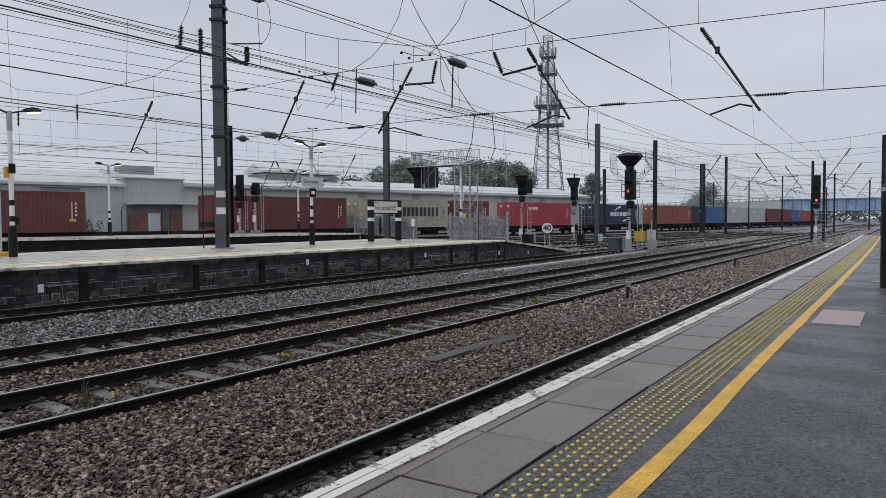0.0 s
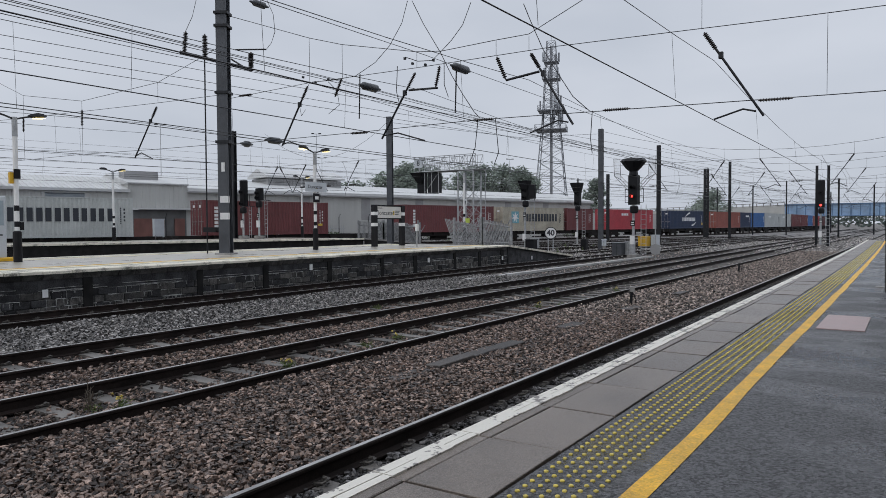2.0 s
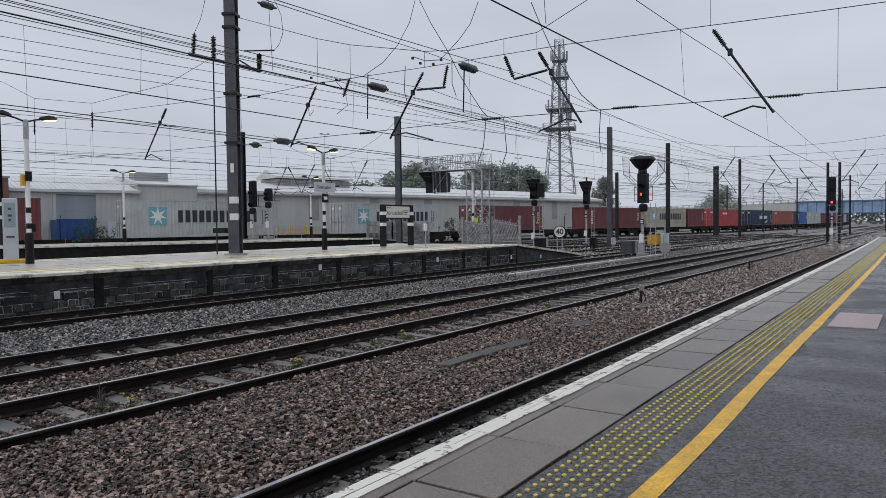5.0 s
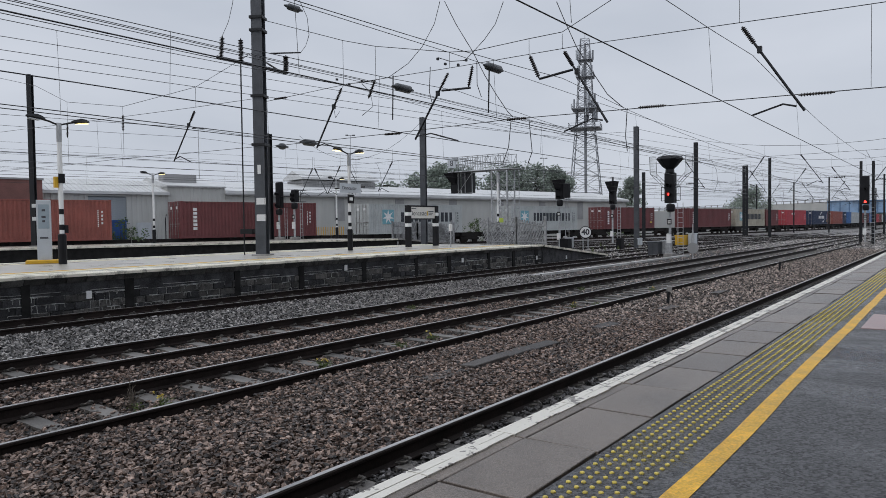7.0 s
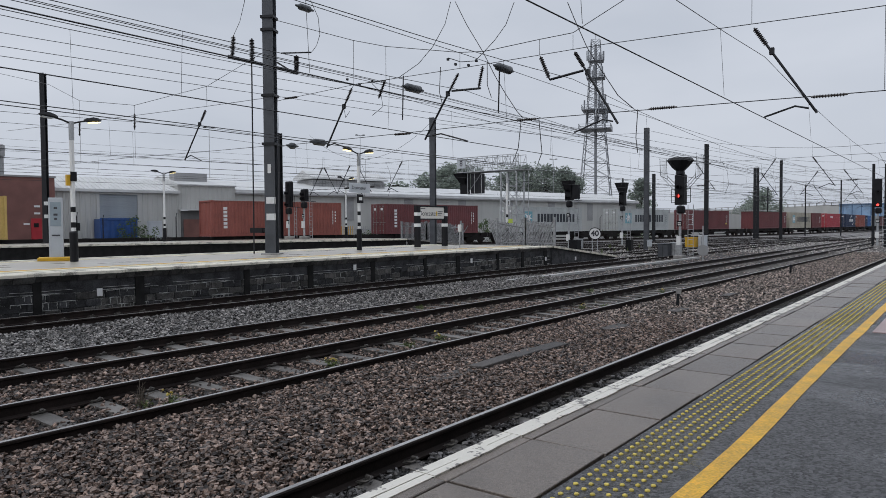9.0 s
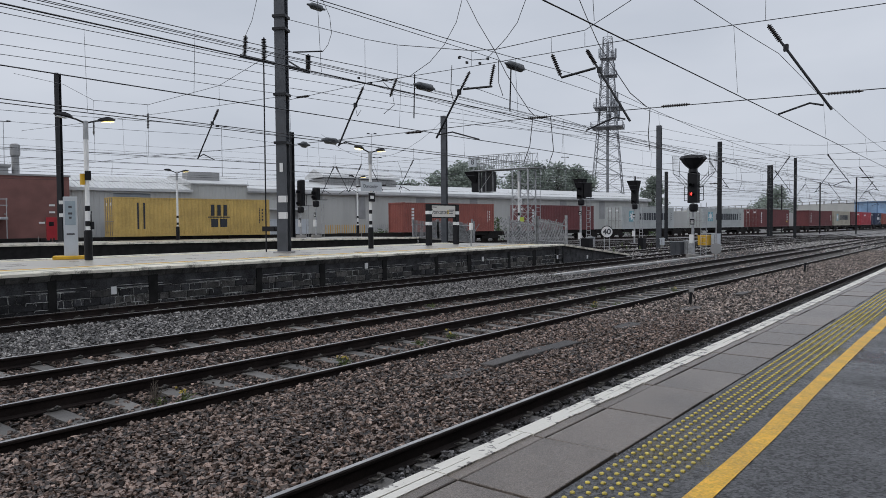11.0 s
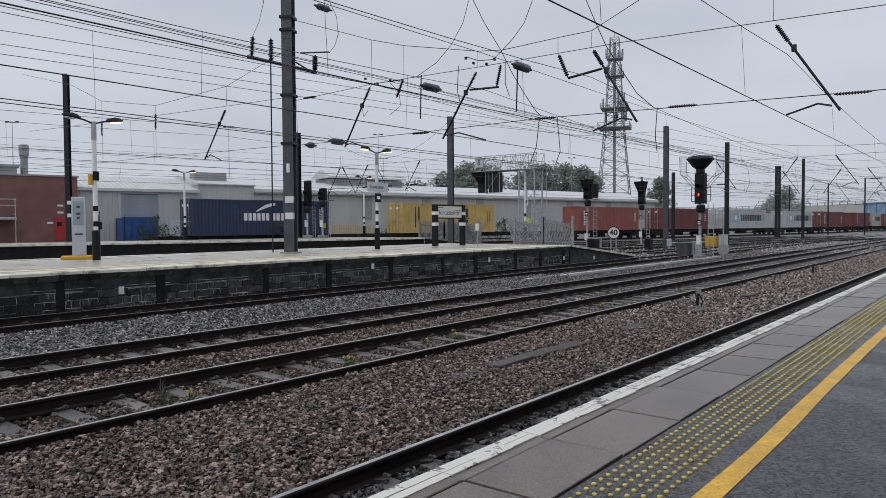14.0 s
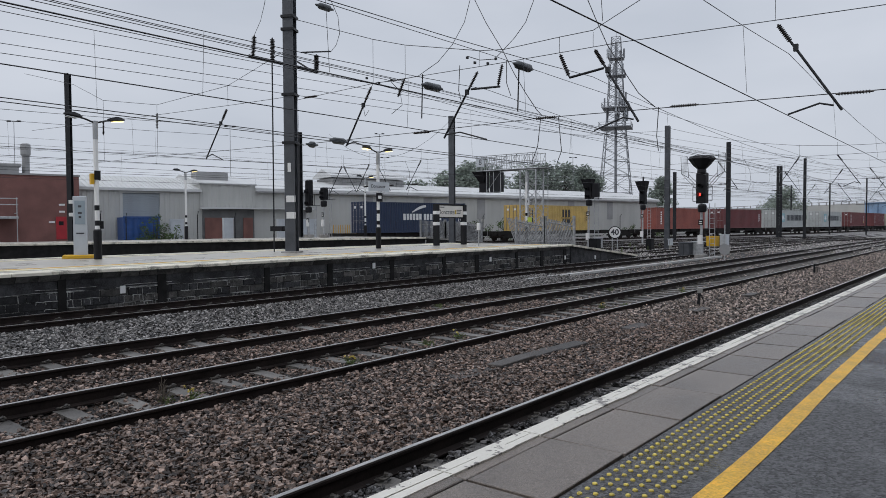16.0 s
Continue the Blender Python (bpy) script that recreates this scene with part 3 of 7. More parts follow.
    tagged(part("unseen_wall", back, BRICK), "unseen red brick wall added behind the platform", "wall", kind="structure")
    can = Mesh().box(3.2, -30, 4.1, 9.0, 12, 4.3)
    tagged(part("unseen_canopy", can, SHED_DARK), "unseen grey canopy added behind the camera", "canopy", kind="structure")


near_platform()


# ---- the island platform and the one behind it ----
def stone_wall(parent, y0, y1, x, top):
    """Sooty dressed blocks in three low courses, a plain dark band with ledges above, and soot-black piers."""
    h = 0.195
    band = -1.12 + 3 * h
    part("wall_core", Mesh().box(x - 0.6, y0, -1.2, x - 0.03, y1, band), WALL_JOINT, parent)
    part("upper_band", Mesh().box(x - 0.6, y0, band + 0.004, x - 0.022, y1, top + 0.15), WALL_STONE, parent, "smooth sooty upper wall")
    shapes = []
    for w in (0.28, 0.4, 0.55, 0.72):
        m = Mesh()
        m.add([(0.0, a, c) for c in (0.006, h - 0.006) for a in (0.006, w - 0.006)] + [(0.04, a, c) for c in (0.022, h - 0.022) for a in (0.022, w - 0.022)],
              [(0, 1, 5, 4), (1, 3, 7, 5), (3, 2, 6, 7), (2, 0, 4, 6), (4, 5, 7, 6)])
        shapes.append((w, m.data("wall_block", WALL_STONE)))
        shapes.append((w, m.data("wall_block", WORN_STONE)))
    rest, count = Mesh(), 0
    for c in range(3):
        y = y0 + rng.uniform(0, 0.2)
        while y < y1 - 0.3:
            w, me = rng.choice([q for q in shapes if y + q[0] < y1 + 0.02])
            if 7 < y < 33 and count < 300:
                part("wall_block", me, WALL_STONE, parent, m=pose(x - 0.045 + rng.uniform(-0.018, 0.012), y, -1.12 + c * h + rng.uniform(-0.005, 0.005), rng.uniform(-0.6, 0.6)))
                count += 1
            else:
                rest.box(x - 0.06, y + 0.012, -1.12 + c * h + 0.012, x + rng.uniform(-0.02, 0.0), y + w - 0.012, -1.12 + (c + 1) * h - 0.012)
            y += w
    tagged(part("wall_block_run", rest, WALL_STONE, parent, "further sooty stone blocks"), kind="stuff")
    # pale uneven ledge lines along the upper band
    for z, seed in ((band + 0.02, 1), (band + 0.085, 2)):
        y = 4.0
        while y < y1 - 2.5:
            span = rng.uniform(1.2, 2.2)
            pts = [(x - 0.012, y + span * i / 8, z + 0.016 * noise.noise((seed * 7.0, (y + span * i / 8) * 1.4, 0))) for i in range(9)]
            part("ledge_line", Mesh().tube(pts, 0.007, 4), LIME, parent)
            y += span + rng.uniform(0.3, 1.6)
    # lime that has wept from the joints, in patches
    y = 5.0
    while y < y1 - 1.5:
        for _ in range(rng.randint(6, 14)):
            q, z = y + rng.uniform(0, 1.3), -1.12 + h * rng.choice((1, 2, 3))
            run, drop = rng.uniform(0.12, 0.45), rng.uniform(0.06, 0.19)
            wob = lambda: rng.uniform(-0.012, 0.012)
            pts = [(x - 0.006, q, z - drop * rng.random()), (x - 0.004, q + 0.01, z + wob()), (x - 0.004, q + run * 0.35, z + wob()), (x - 0.004, q + run * 0.7, z + wob()), (x - 0.004, q + run, z + wob()), (x - 0.006, q + run + 0.015, z - drop)]
            part("lime_streak", Mesh().tube(pts, rng.uniform(0.006, 0.012), 4), LIME, parent)
        y += rng.uniform(1.2, 2.2)
    # soot-black piers
    y = 5.2
    while y < y1 - 0.5:
        part("pier", Mesh().box(x - 0.05, y, -1.2, x + 0.012, y + rng.uniform(0.18, 0.32), top + 0.1, bevel=0.008), SOOT, parent, "soot-black pier")
        y += rng.uniform(2.2, 3.6)


def island_platform():
    p = thing("platform_island", "island platform with sooty stone wall and pale painted coping", "platform", kind="structure")
    x = -15.89
    stone_wall(p, -20, 33.2, x - 0.12, -0.27)
    part("surface", Mesh().box(-24.0, -20, -1.2, x - 0.7, 33.2, -0.01), PLATFORM_TOP, p, "wet grey paved surface")
    far = Mesh().box(-24.12, -20, -0.14, -23.55, 33.2, 0.0)
    part("far_coping", far, COPING, p, "pale far edge coping")
    m = {}
    y, k = -20.0, 0
    while y < 33.1:
        w = (0.9, 0.75)[k % 2]
        w = min(w, 33.2 - y)
        me = Mesh().box(-0.62, 0.006, -0.085, 0.05, w - 0.006, 0.0, bevel=0.02).data("coping_slab", COPING) if w < 0.74 else m.setdefault(w, Mesh().box(-0.62, 0.006, -0.085, 0.05, w - 0.006, 0.0, bevel=0.02).data("coping_slab", COPING))
        part("coping_slab", me, COPING, p, m=pose(x - 0.05 + rng.uniform(-0.014, 0.014), y, rng.uniform(-0.006, 0.006), rng.uniform(-0.25, 0.25), rng.uniform(-0.4, 0.4), rng.uniform(-0.5, 0.5)))
        y += w
        k += 1
    yy = -20.0
    corbel = Mesh().add([(0.0, 0.01, -0.11), (0.0, 0.49, -0.11), (-0.13, 0.01, -0.11), (-0.13, 0.49, -0.11), (-0.10, 0.01, -0.27), (-0.10, 0.49, -0.27), (-0.13, 0.01, -0.27), (-0.13, 0.49, -0.27)],
                        [(0, 1, 5, 4), (0, 4, 6, 2), (1, 3, 7, 5), (4, 5, 7, 6)]).data("corbel_brick", CORBEL)
    while yy < 33:
        part("corbel_brick", corbel, CORBEL, p, m=pose(x - 0.02, yy, 0.03 + rng.uniform(-0.01, 0.01)))
        yy += 0.5
    part("tactile_line", Mesh().box(-17.45, -20, -0.012, -17.0, 33.0, -0.002), CREAM_LINE, p, "cream tactile paving strip")
    part("yellow_line", Mesh().box(-17.75, -20, -0.012, -17.62, 33.0, -0.001), YELLOW_PAINT, p)
    part("far_tactile_line", Mesh().box(-23.0, -20, -0.012, -22.6, 33.0, -0.002), CREAM_LINE, p)
    e = x - 0.1
    slope = Mesh().add([(-24, 33.2, -0.01), (e, 33.2, -0.01), (e, 41.5, -0.85), (-24, 41.5, -0.85), (-24, 33.2, -1.2), (e, 33.2, -1.2), (e, 41.5, -1.2), (-24, 41.5, -1.2)],
                       [(0, 1, 2, 3), (1, 5, 6, 2), (4, 0, 3, 7), (3, 2, 6, 7), (0, 4, 5, 1)])
    part("end_ramp", slope, WALL_STONE, p, "dark sloping platform end")
    rim = Mesh().add([(x - 0.45, 33.2, 0.01), (x + 0.03, 33.2, 0.01), (x + 0.03, 41.5, -0.82), (x - 0.45, 41.5, -0.82), (x - 0.45, 33.2, -0.1), (x + 0.03, 33.2, -0.1), (x + 0.03, 41.5, -0.93), (x - 0.45, 41.5, -0.93)],
                     [(0, 1, 2, 3), (1, 5, 6, 2), (4, 0, 3, 7)])
    part("ramp_coping", rim, COPING, p)
    for y, z, out in ((8.98, -0.57, 0.0), (18.3, -0.4, 0.0), (25.7, -0.47, 0.0), (32.5, -0.66, 0.0), (35.9, -0.78, 0.02)):
        tagged(part("wall_plate", Mesh().box(x - 0.115 + out, y, z - 0.1, x - 0.088 + out, y + 0.14, z + 0.1, bevel=0.004), WHITE), "small white plate fixed on the stone platform wall", "plate", "plates on the platform wall")


def bay_platform():
    p = thing("platform_bay", "far low platform with white coping and a black wall", "platform", kind="structure")
    near = lambda y: -48.3 + 0.315 * y
    back = lambda y: LINE_X + 0.9 + LINE_SLANT * y
    z = 0.10
    ys = (-30, 43.5)
    part("surface", Mesh().prism([(near(ys[0]) - 0.5, ys[0]), (near(ys[1]) - 0.5, ys[1]), (back(ys[1]), ys[1]), (back(ys[0]), ys[0])][::-1], -1.2, z - 0.01), PLATFORM_TOP, p)
    part("wall", Mesh().prism([(near(ys[0]) - 0.15, ys[0]), (near(ys[1]) - 0.15, ys[1]), (near(ys[1]) - 0.55, ys[1]), (near(ys[0]) - 0.55, ys[0])][::-1], -1.2, z - 0.12), SOOT, p, "black sooty wall")
    y = ys[0]
    while y < ys[1] - 0.1:
        w = min(1.1, ys[1] - y)
        me = Mesh().prism([(near(y), y + 0.01), (near(y + w), y + w - 0.01), (near(y + w) - 0.75, y + w - 0.01), (near(y) - 0.75, y + 0.01)][::-1], z - 0.12, z + rng.uniform(-0.012, 0.012))
        part("coping_slab", me, COPING, p)
        y += w
    a, b = ys[1], ys[1] + 9
    part("end_ramp", Mesh().add([(near(a), a, z), (near(a) - 4, a, z), (near(b) - 4, b, -0.8), (near(b), b, -0.8), (near(a), a, -1.2), (near(a) - 4, a, -1.2), (near(b) - 4, b, -1.2), (near(b), b, -1.2)],
                                [(0, 3, 2, 1), (0, 4, 7, 3), (3, 7, 6, 2)]), SOOT, p)
    part("ramp_coping", Mesh().add([(near(a) + 0.03, a, z + 0.02), (near(a) - 0.4, a, z + 0.02), (near(b) - 0.4, b, -0.78), (near(b) + 0.03, b, -0.78), (near(a) + 0.03, a, z - 0.1), (near(b) + 0.03, b, -0.9)],
                                   [(0, 3, 2, 1), (0, 4, 5, 3)]), CONCRETE, p)


island_platform()
bay_platform()


# ---- buildings and distance ----
def fp(s, d, z=0.0):
    """A place s metres along the freight line and d metres behind its near side."""
    return FREIGHT @ Vector((-d, s, z))


def ribbed_wall(m, x, y0, y1, z0, z1, pitch=0.6, depth=0.05):
    """A wall of trapezoid sheet in the plane x, ribs upright."""
    y = y0
    pts = []
    while y < y1:
        pts += [(x, y), (x, min(y + pitch * 0.55, y1)), (x + depth, min(y + pitch * 0.65, y1)), (x + depth, min(y + pitch * 0.9, y1))]
        y += pitch
    pts.append((x, y1))
    k = len(pts)
    m.add([(a, b, z0) for a, b in pts] + [(a, b, z1) for a, b in pts], [(i, i + 1, k + i + 1, k + i) for i in range(k - 1)])
    return m


def long_shed():
    d = 14.1
    s = thing("goods_shed", "long pale grey clad shed with a pale roof", "warehouse", FREIGHT @ pose(-d, 0, 0))
    w = ribbed_wall(Mesh(), 0, 42.6, 110.3, -1.2, 4.66, 1.5, 0.04)
    w.box(-14, 110.1, -1.2, 0, 110.3, 4.66).box(-14, 42.6, -1.2, -13.8, 110.3, 4.66)
    part("wall", w, SHED_WALL, s, "pale grey ribbed cladding")
    r = Mesh()
    for y0, y1 in ((42.6, 110.6),):
        r.extrude_y([(0.35, 4.6), (0.35, 4.95), (-7, 6.3), (-14.3, 4.95), (-14.3, 4.6)][::-1], y0, y1)
    part("roof", r, SHED_ROOF, s, "pale grey sheet roof with a pale fascia")
    part("gutter", Mesh().box(0.36, 42.6, 4.5, 0.5, 110.5, 4.66), SHED_DARK, s, "grey gutter")
    for k, y in enumerate((47, 55.5, 64, 72.5, 81, 89.5, 98, 106)):
        part("translucent_panel", Mesh().box(0.0, y, 1.8, 0.055, y + 1.3, 4.4), SHED_DARK, s, "dull darker sheet")
    mon = Mesh().box(-9, 54.3, 5.2, -5, 64.4, 6.7)
    for i in range(26):
        mon.box(-5.0, 54.4 + i * 0.39, 5.3, -4.96, 54.7 + i * 0.39, 6.65)
    part("roof_monitor", mon, SHED_DARK, s, "dark raised roof light")
    part("monitor_roof", Mesh().extrude_y([(-4.6, 6.8), (-4.6, 7.0), (-7, 7.9), (-9.4, 7.0), (-9.4, 6.8)][::-1], 53.9, 64.8), SHED_ROOF, s)
    tall = thing("tall_shed_bay", "tall grey clad shed bay with an open canopy", "warehouse", FREIGHT @ pose(-d, 0, 0))
    w = ribbed_wall(Mesh(), 0.06, 36.9, 42.6, 2.9, 5.25, 0.45, 0.04)
    w.box(-12, 36.9, -1.2, 0.05, 37.1, 5.3).box(-12, 42.4, -1.2, 0.05, 42.6, 5.3)
    part("wall", w, SHED_WALL, tall)
    part("roof", Mesh().extrude_y([(0.25, 5.2), (0.25, 5.35), (-6, 6.5), (-12, 5.35), (-12, 5.2)][::-1], 36.8, 42.7), SHED_ROOF, tall)
    part("roof_vent", Mesh().box(-3.5, 37.2, 5.6, -2, 40.5, 6.6), SHED_DARK, tall, "louvred roof box")
    part("canopy", Mesh().box(0.11, 36.9, 2.78, 0.8, 49, 2.92), SHED_ROOF, tall, "pale canopy edge")
    part("panel", Mesh().box(0.2, 37.3, -1.2, 0.3, 40.2, 1.9).box(0.2, 41.2, -1.2, 0.3, 42.2, 1.9), DARK_BRICK, tall, "dull red infill panel")
    part("opening", Mesh().box(0.05, 37.1, -1.2, 0.2, 42.4, 2.75), DIM_WALL, tall, "recessed wall under the canopy, dimness put in its dark colour")
    left = thing("low_shed_bay", "low grey clad shed bay with a roller shutter", "warehouse", FREIGHT @ pose(-d, 0, 0))
    w = Mesh()
    ribbed_wall(w, 0, 26.1, 29.6, -1.2, 4.46, 0.45, 0.04)
    ribbed_wall(w, 0, 33.3, 36.9, -1.2, 4.46, 0.45, 0.04)
    w.box(-0.1, 29.6, 4.2, 0.03, 33.3, 4.46)
    part("wall", w, SHED_WALL, left)
    sh = part("roller_shutter", Mesh().box(-0.2, 29.8, -1.2, -0.12, 33.1, 4.2), SHUTTER, left, "closed blue-grey roller shutter")
    slat = Mesh().box(-0.12, 29.8, 0, -0.04, 33.1, 0.195, bevel=0.02).data("shutter_slat", SHUTTER)
    for i in range(25):
        part("shutter_slat", slat, SHUTTER, sh, m=pose(0, 0, -1.0 + i * 0.205))
    part("door_frame", Mesh().box(-0.05, 29.55, -1.2, 0.1, 29.8, 4.3).box(-0.05, 33.1, -1.2, 0.1, 33.35, 4.3).box(-0.05, 29.8, 4.2, 0.1, 33.1, 4.32), SHED_WALL, left)
    part("roof", Mesh().extrude_y([(0.35, 4.4), (0.35, 4.65), (-6, 6.1), (-12, 4.65), (-12, 4.4)][::-1], 26.0, 37.0), SHED_ROOF, left, "pale grey ribbed roof")
    ribs = Mesh()
    for i in range(24):
        y = 26.2 + i * 0.46
        ribs.add([(0.36, y, 4.66), (0.36, y + 0.06, 4.66), (-6, y + 0.06, 6.11), (-6, y, 6.11), (0.36, y, 4.70), (0.36, y + 0.06, 4.70), (-6, y + 0.06, 6.15), (-6, y, 6.15)],
                 [(4, 5, 6, 7), (0, 1, 5, 4), (1, 2, 6, 5), (3, 0, 4, 7)])
    tagged(part("roof_rib", ribs, SHED_ROOF, left), kind="stuff")
    brick = thing("brick_building", "dark red brick building with a red door", "building", FREIGHT @ pose(-d + 1.2, 0, 0))
    part("wall", Mesh().box(-14, -12, -1.2, 0, 26.0, 5.45), BRICK, brick)
    part("parapet", Mesh().box(-14.1, -12.1, 5.45, 0.1, 26.1, 5.6), SHED_DARK, brick)
    part("door", Mesh().box(0.0, 24.15, 0.0, 0.06, 24.95, 1.95), RED_DOOR, brick, "red door with a small dark pane")
    part("door_pane", Mesh().box(0.05, 24.35, 1.2, 0.075, 24.72, 1.55), BLACK, brick)
    for y, z in ((24.4, 2.3), (24.4, 2.9), (23.6, 1.4)):
        part("wall_sign", Mesh().box(0.0, y, z, 0.05, y + 0.45, z + 0.16), WHITE, brick, "small white sign")
    for i, (y, r) in enumerate(((22.35, 0.30),)):
        part("flue", Mesh().lathe([(r, 5.6), (r, 7.3), (r + 0.1, 7.4), (r + 0.1, 8.3), (r - 0.06, 8.4)], 14, pose(-3, y, 0)), SHED_DARK, brick, "dull grey flue with a cowl")
    part("roof_unit", Mesh().box(-4, 19.4, 5.6, -2, 21.7, 6.3).box(-4.1, 19.2, 6.3, -1.9, 21.9, 6.5), SHED_DARK, brick, "dark rooftop plant")
    for y in (17.2, 19.2, 21.1):
        part("landing_post", Mesh().tube([(1.6, y, -1.2), (1.6, y, 3.5)], 0.04), GALV, brick)
        part("landing_beam", Mesh().tube([(1.6, y, 2.2), (0, y, 2.2)], 0.04), GALV, brick)
    for z in (1.9, 2.9, 3.4):
        part("landing_rail", Mesh().tube([(1.6, 14, z), (1.6, 21.2, z)], 0.045), GALV, brick)
    part("landing_brace", Mesh().tube([(1.6, 19.2, 0.2), (1.6, 21.1, -0.8)], 0.05), GALV, brick)
    part("landing_deck", Mesh().box(0, 14, 1.75, 1.65, 21.2, 1.88), GALV, brick, "grey steel landing")


def yard_things():
    skip = thing("storage_container", "blue steel storage container in front of the shutter", "container", FREIGHT @ pose(-11.6, 30.85, -1.1))
    m = Mesh()
    n = 22
    pts = [(0.0 if (i % 4) < 2 else -0.05, -1.55 + 3.1 * i / n) for i in range(n + 1)]
    k = len(pts)
    m.add([(a, b, 0.15) for a, b in pts] + [(a, b, 2.95) for a, b in pts], [(i, i + 1, k + i + 1, k + i) for i in range(k - 1)])
    m.box(-2.4, -1.55, 0.1, -0.06, 1.55, 3.0).box(-0.1, -1.6, 2.9, 0.03, 1.6, 3.08).box(-0.1, -1.6, -0.06, 0.03, 1.6, 0.2)
    part("body", m, BLUE_SKIP, skip)
    cab = lambda s, d, w, h, mat, label: part("body", Mesh().box(-0.5, -w / 2, 0, 0, w / 2, h, bevel=0.04).box(-0.52, -w / 2 - 0.03, h - 0.1, 0.03, w / 2 + 0.03, h), mat, thing("equipment_cabinet", label, "cabinet", FREIGHT @ pose(-d, s, -1.16), "trackside cabinets"))
    cab(38.1, 9.5, 0.9, 3.0, PALE_GREY, "white narrow equipment cabinet in the yard")
    for i in range(4):
        cab(43.6 + i * 1.05, 9.5, 1.0, 2.9, PALE_GREY, "white equipment cabinet in a row in the yard")
    cab(34.2, 12.4, 1.2, 2.9, PALE_GREY, "grey cabinet with a white notice board")
    # steel poles of the yard
    for s, d, h in ((26.9, 9.0, 3.2), (35.0, 9.0, 3.2), (28.9, 9.0, 3.0), (38.5, 9, 3.1), (44, 9, 3.1), (58, 10, 3.2), (62, 10, 3.2), (70, 10, 3.2), (96, 10, 3.3)):
        m = Mesh().tube([(0, 0, 0), (0, 0, h), (0.25, 0, h + 0.35)], 0.05, 6)
        m.box(-0.06, -0.06, 0, 0.06, 0.06, 0.3)
        tagged(part("fence_post", m, MAST_DARK, m=FREIGHT @ pose(-d, s, -1.16)), "cranked dark steel fence post in the yard", "post", "yard fence posts")
    pal = thing("yellow_railing", "dull yellow palisade railing beside the shed", "fence", FREIGHT @ pose(-11, 50, -1.16))
    for i in range(34):
        part("pale", Mesh().box(-0.02, -0.035, 0, 0.02, 0.035, 2.3), CAB_YELLOW if i < 18 else GALV, pal, m=pose(0, i * 0.28, 0))
    part("rail", Mesh().box(-0.06, -0.1, 0.5, -0.02, 9.5, 0.57).box(-0.06, -0.1, 1.9, -0.02, 9.5, 1.97), GALV, pal)


def leaf_cloud(m, c, r, count, leaf, g, flat=1.0):
    """Small leaf blades round a clump's centre."""
    for _ in range(count):
        d = Vector((g.gauss(0, 1), g.gauss(0, 1), g.gauss(0, 1))).normalized()
        p = Vector(c) + Vector((d.x * r, d.y * r, d.z * r * flat)) * (g.random() ** 0.4)
        a = Vector((g.gauss(0, 1), g.gauss(0, 1), g.gauss(0, 0.6))).normalized()
        b = a.cross(Vector((g.gauss(0, 1), g.gauss(0, 1), g.gauss(0, 1)))).normalized()
        s = leaf * g.uniform(0.6, 1.3)
        m.add([p - a * s, p + b * s * 0.45, p + a * s, p - b * s * 0.45], [(0, 1, 2, 3)])


def tree(name, label, at, height, spread, seed, mat, clumps=60, per=44, leaf=0.36):
    g = random.Random(seed)
    t = thing(name, label, "tree", pose(*at), "trees behind the shed")
    tr = Mesh().tube([(0, 0, 0), (0.1, 0, height * 0.35), (0.0, 0.1, height * 0.75)], 0.28, 7, 0.07)
    crown = Mesh()
    for _ in range(clumps):
        a, q = g.uniform(0, 6.28), g.random() ** 0.6
        z = height * g.uniform(0.3, 0.97)
        w = spread * (1 - max(0, (z / height - 0.55)) * 1.6) * q
        c = (math.cos(a) * w, math.sin(a) * w, z)
        tr.tube([(0, 0, min(z * 0.7, height * 0.7)), c], 0.06, 4, 0.02)
        leaf_cloud(crown, c, spread * g.uniform(0.24, 0.40), per, leaf, g)
    part("trunk", tr, BARK, t)
    part("crown", crown, mat, t)


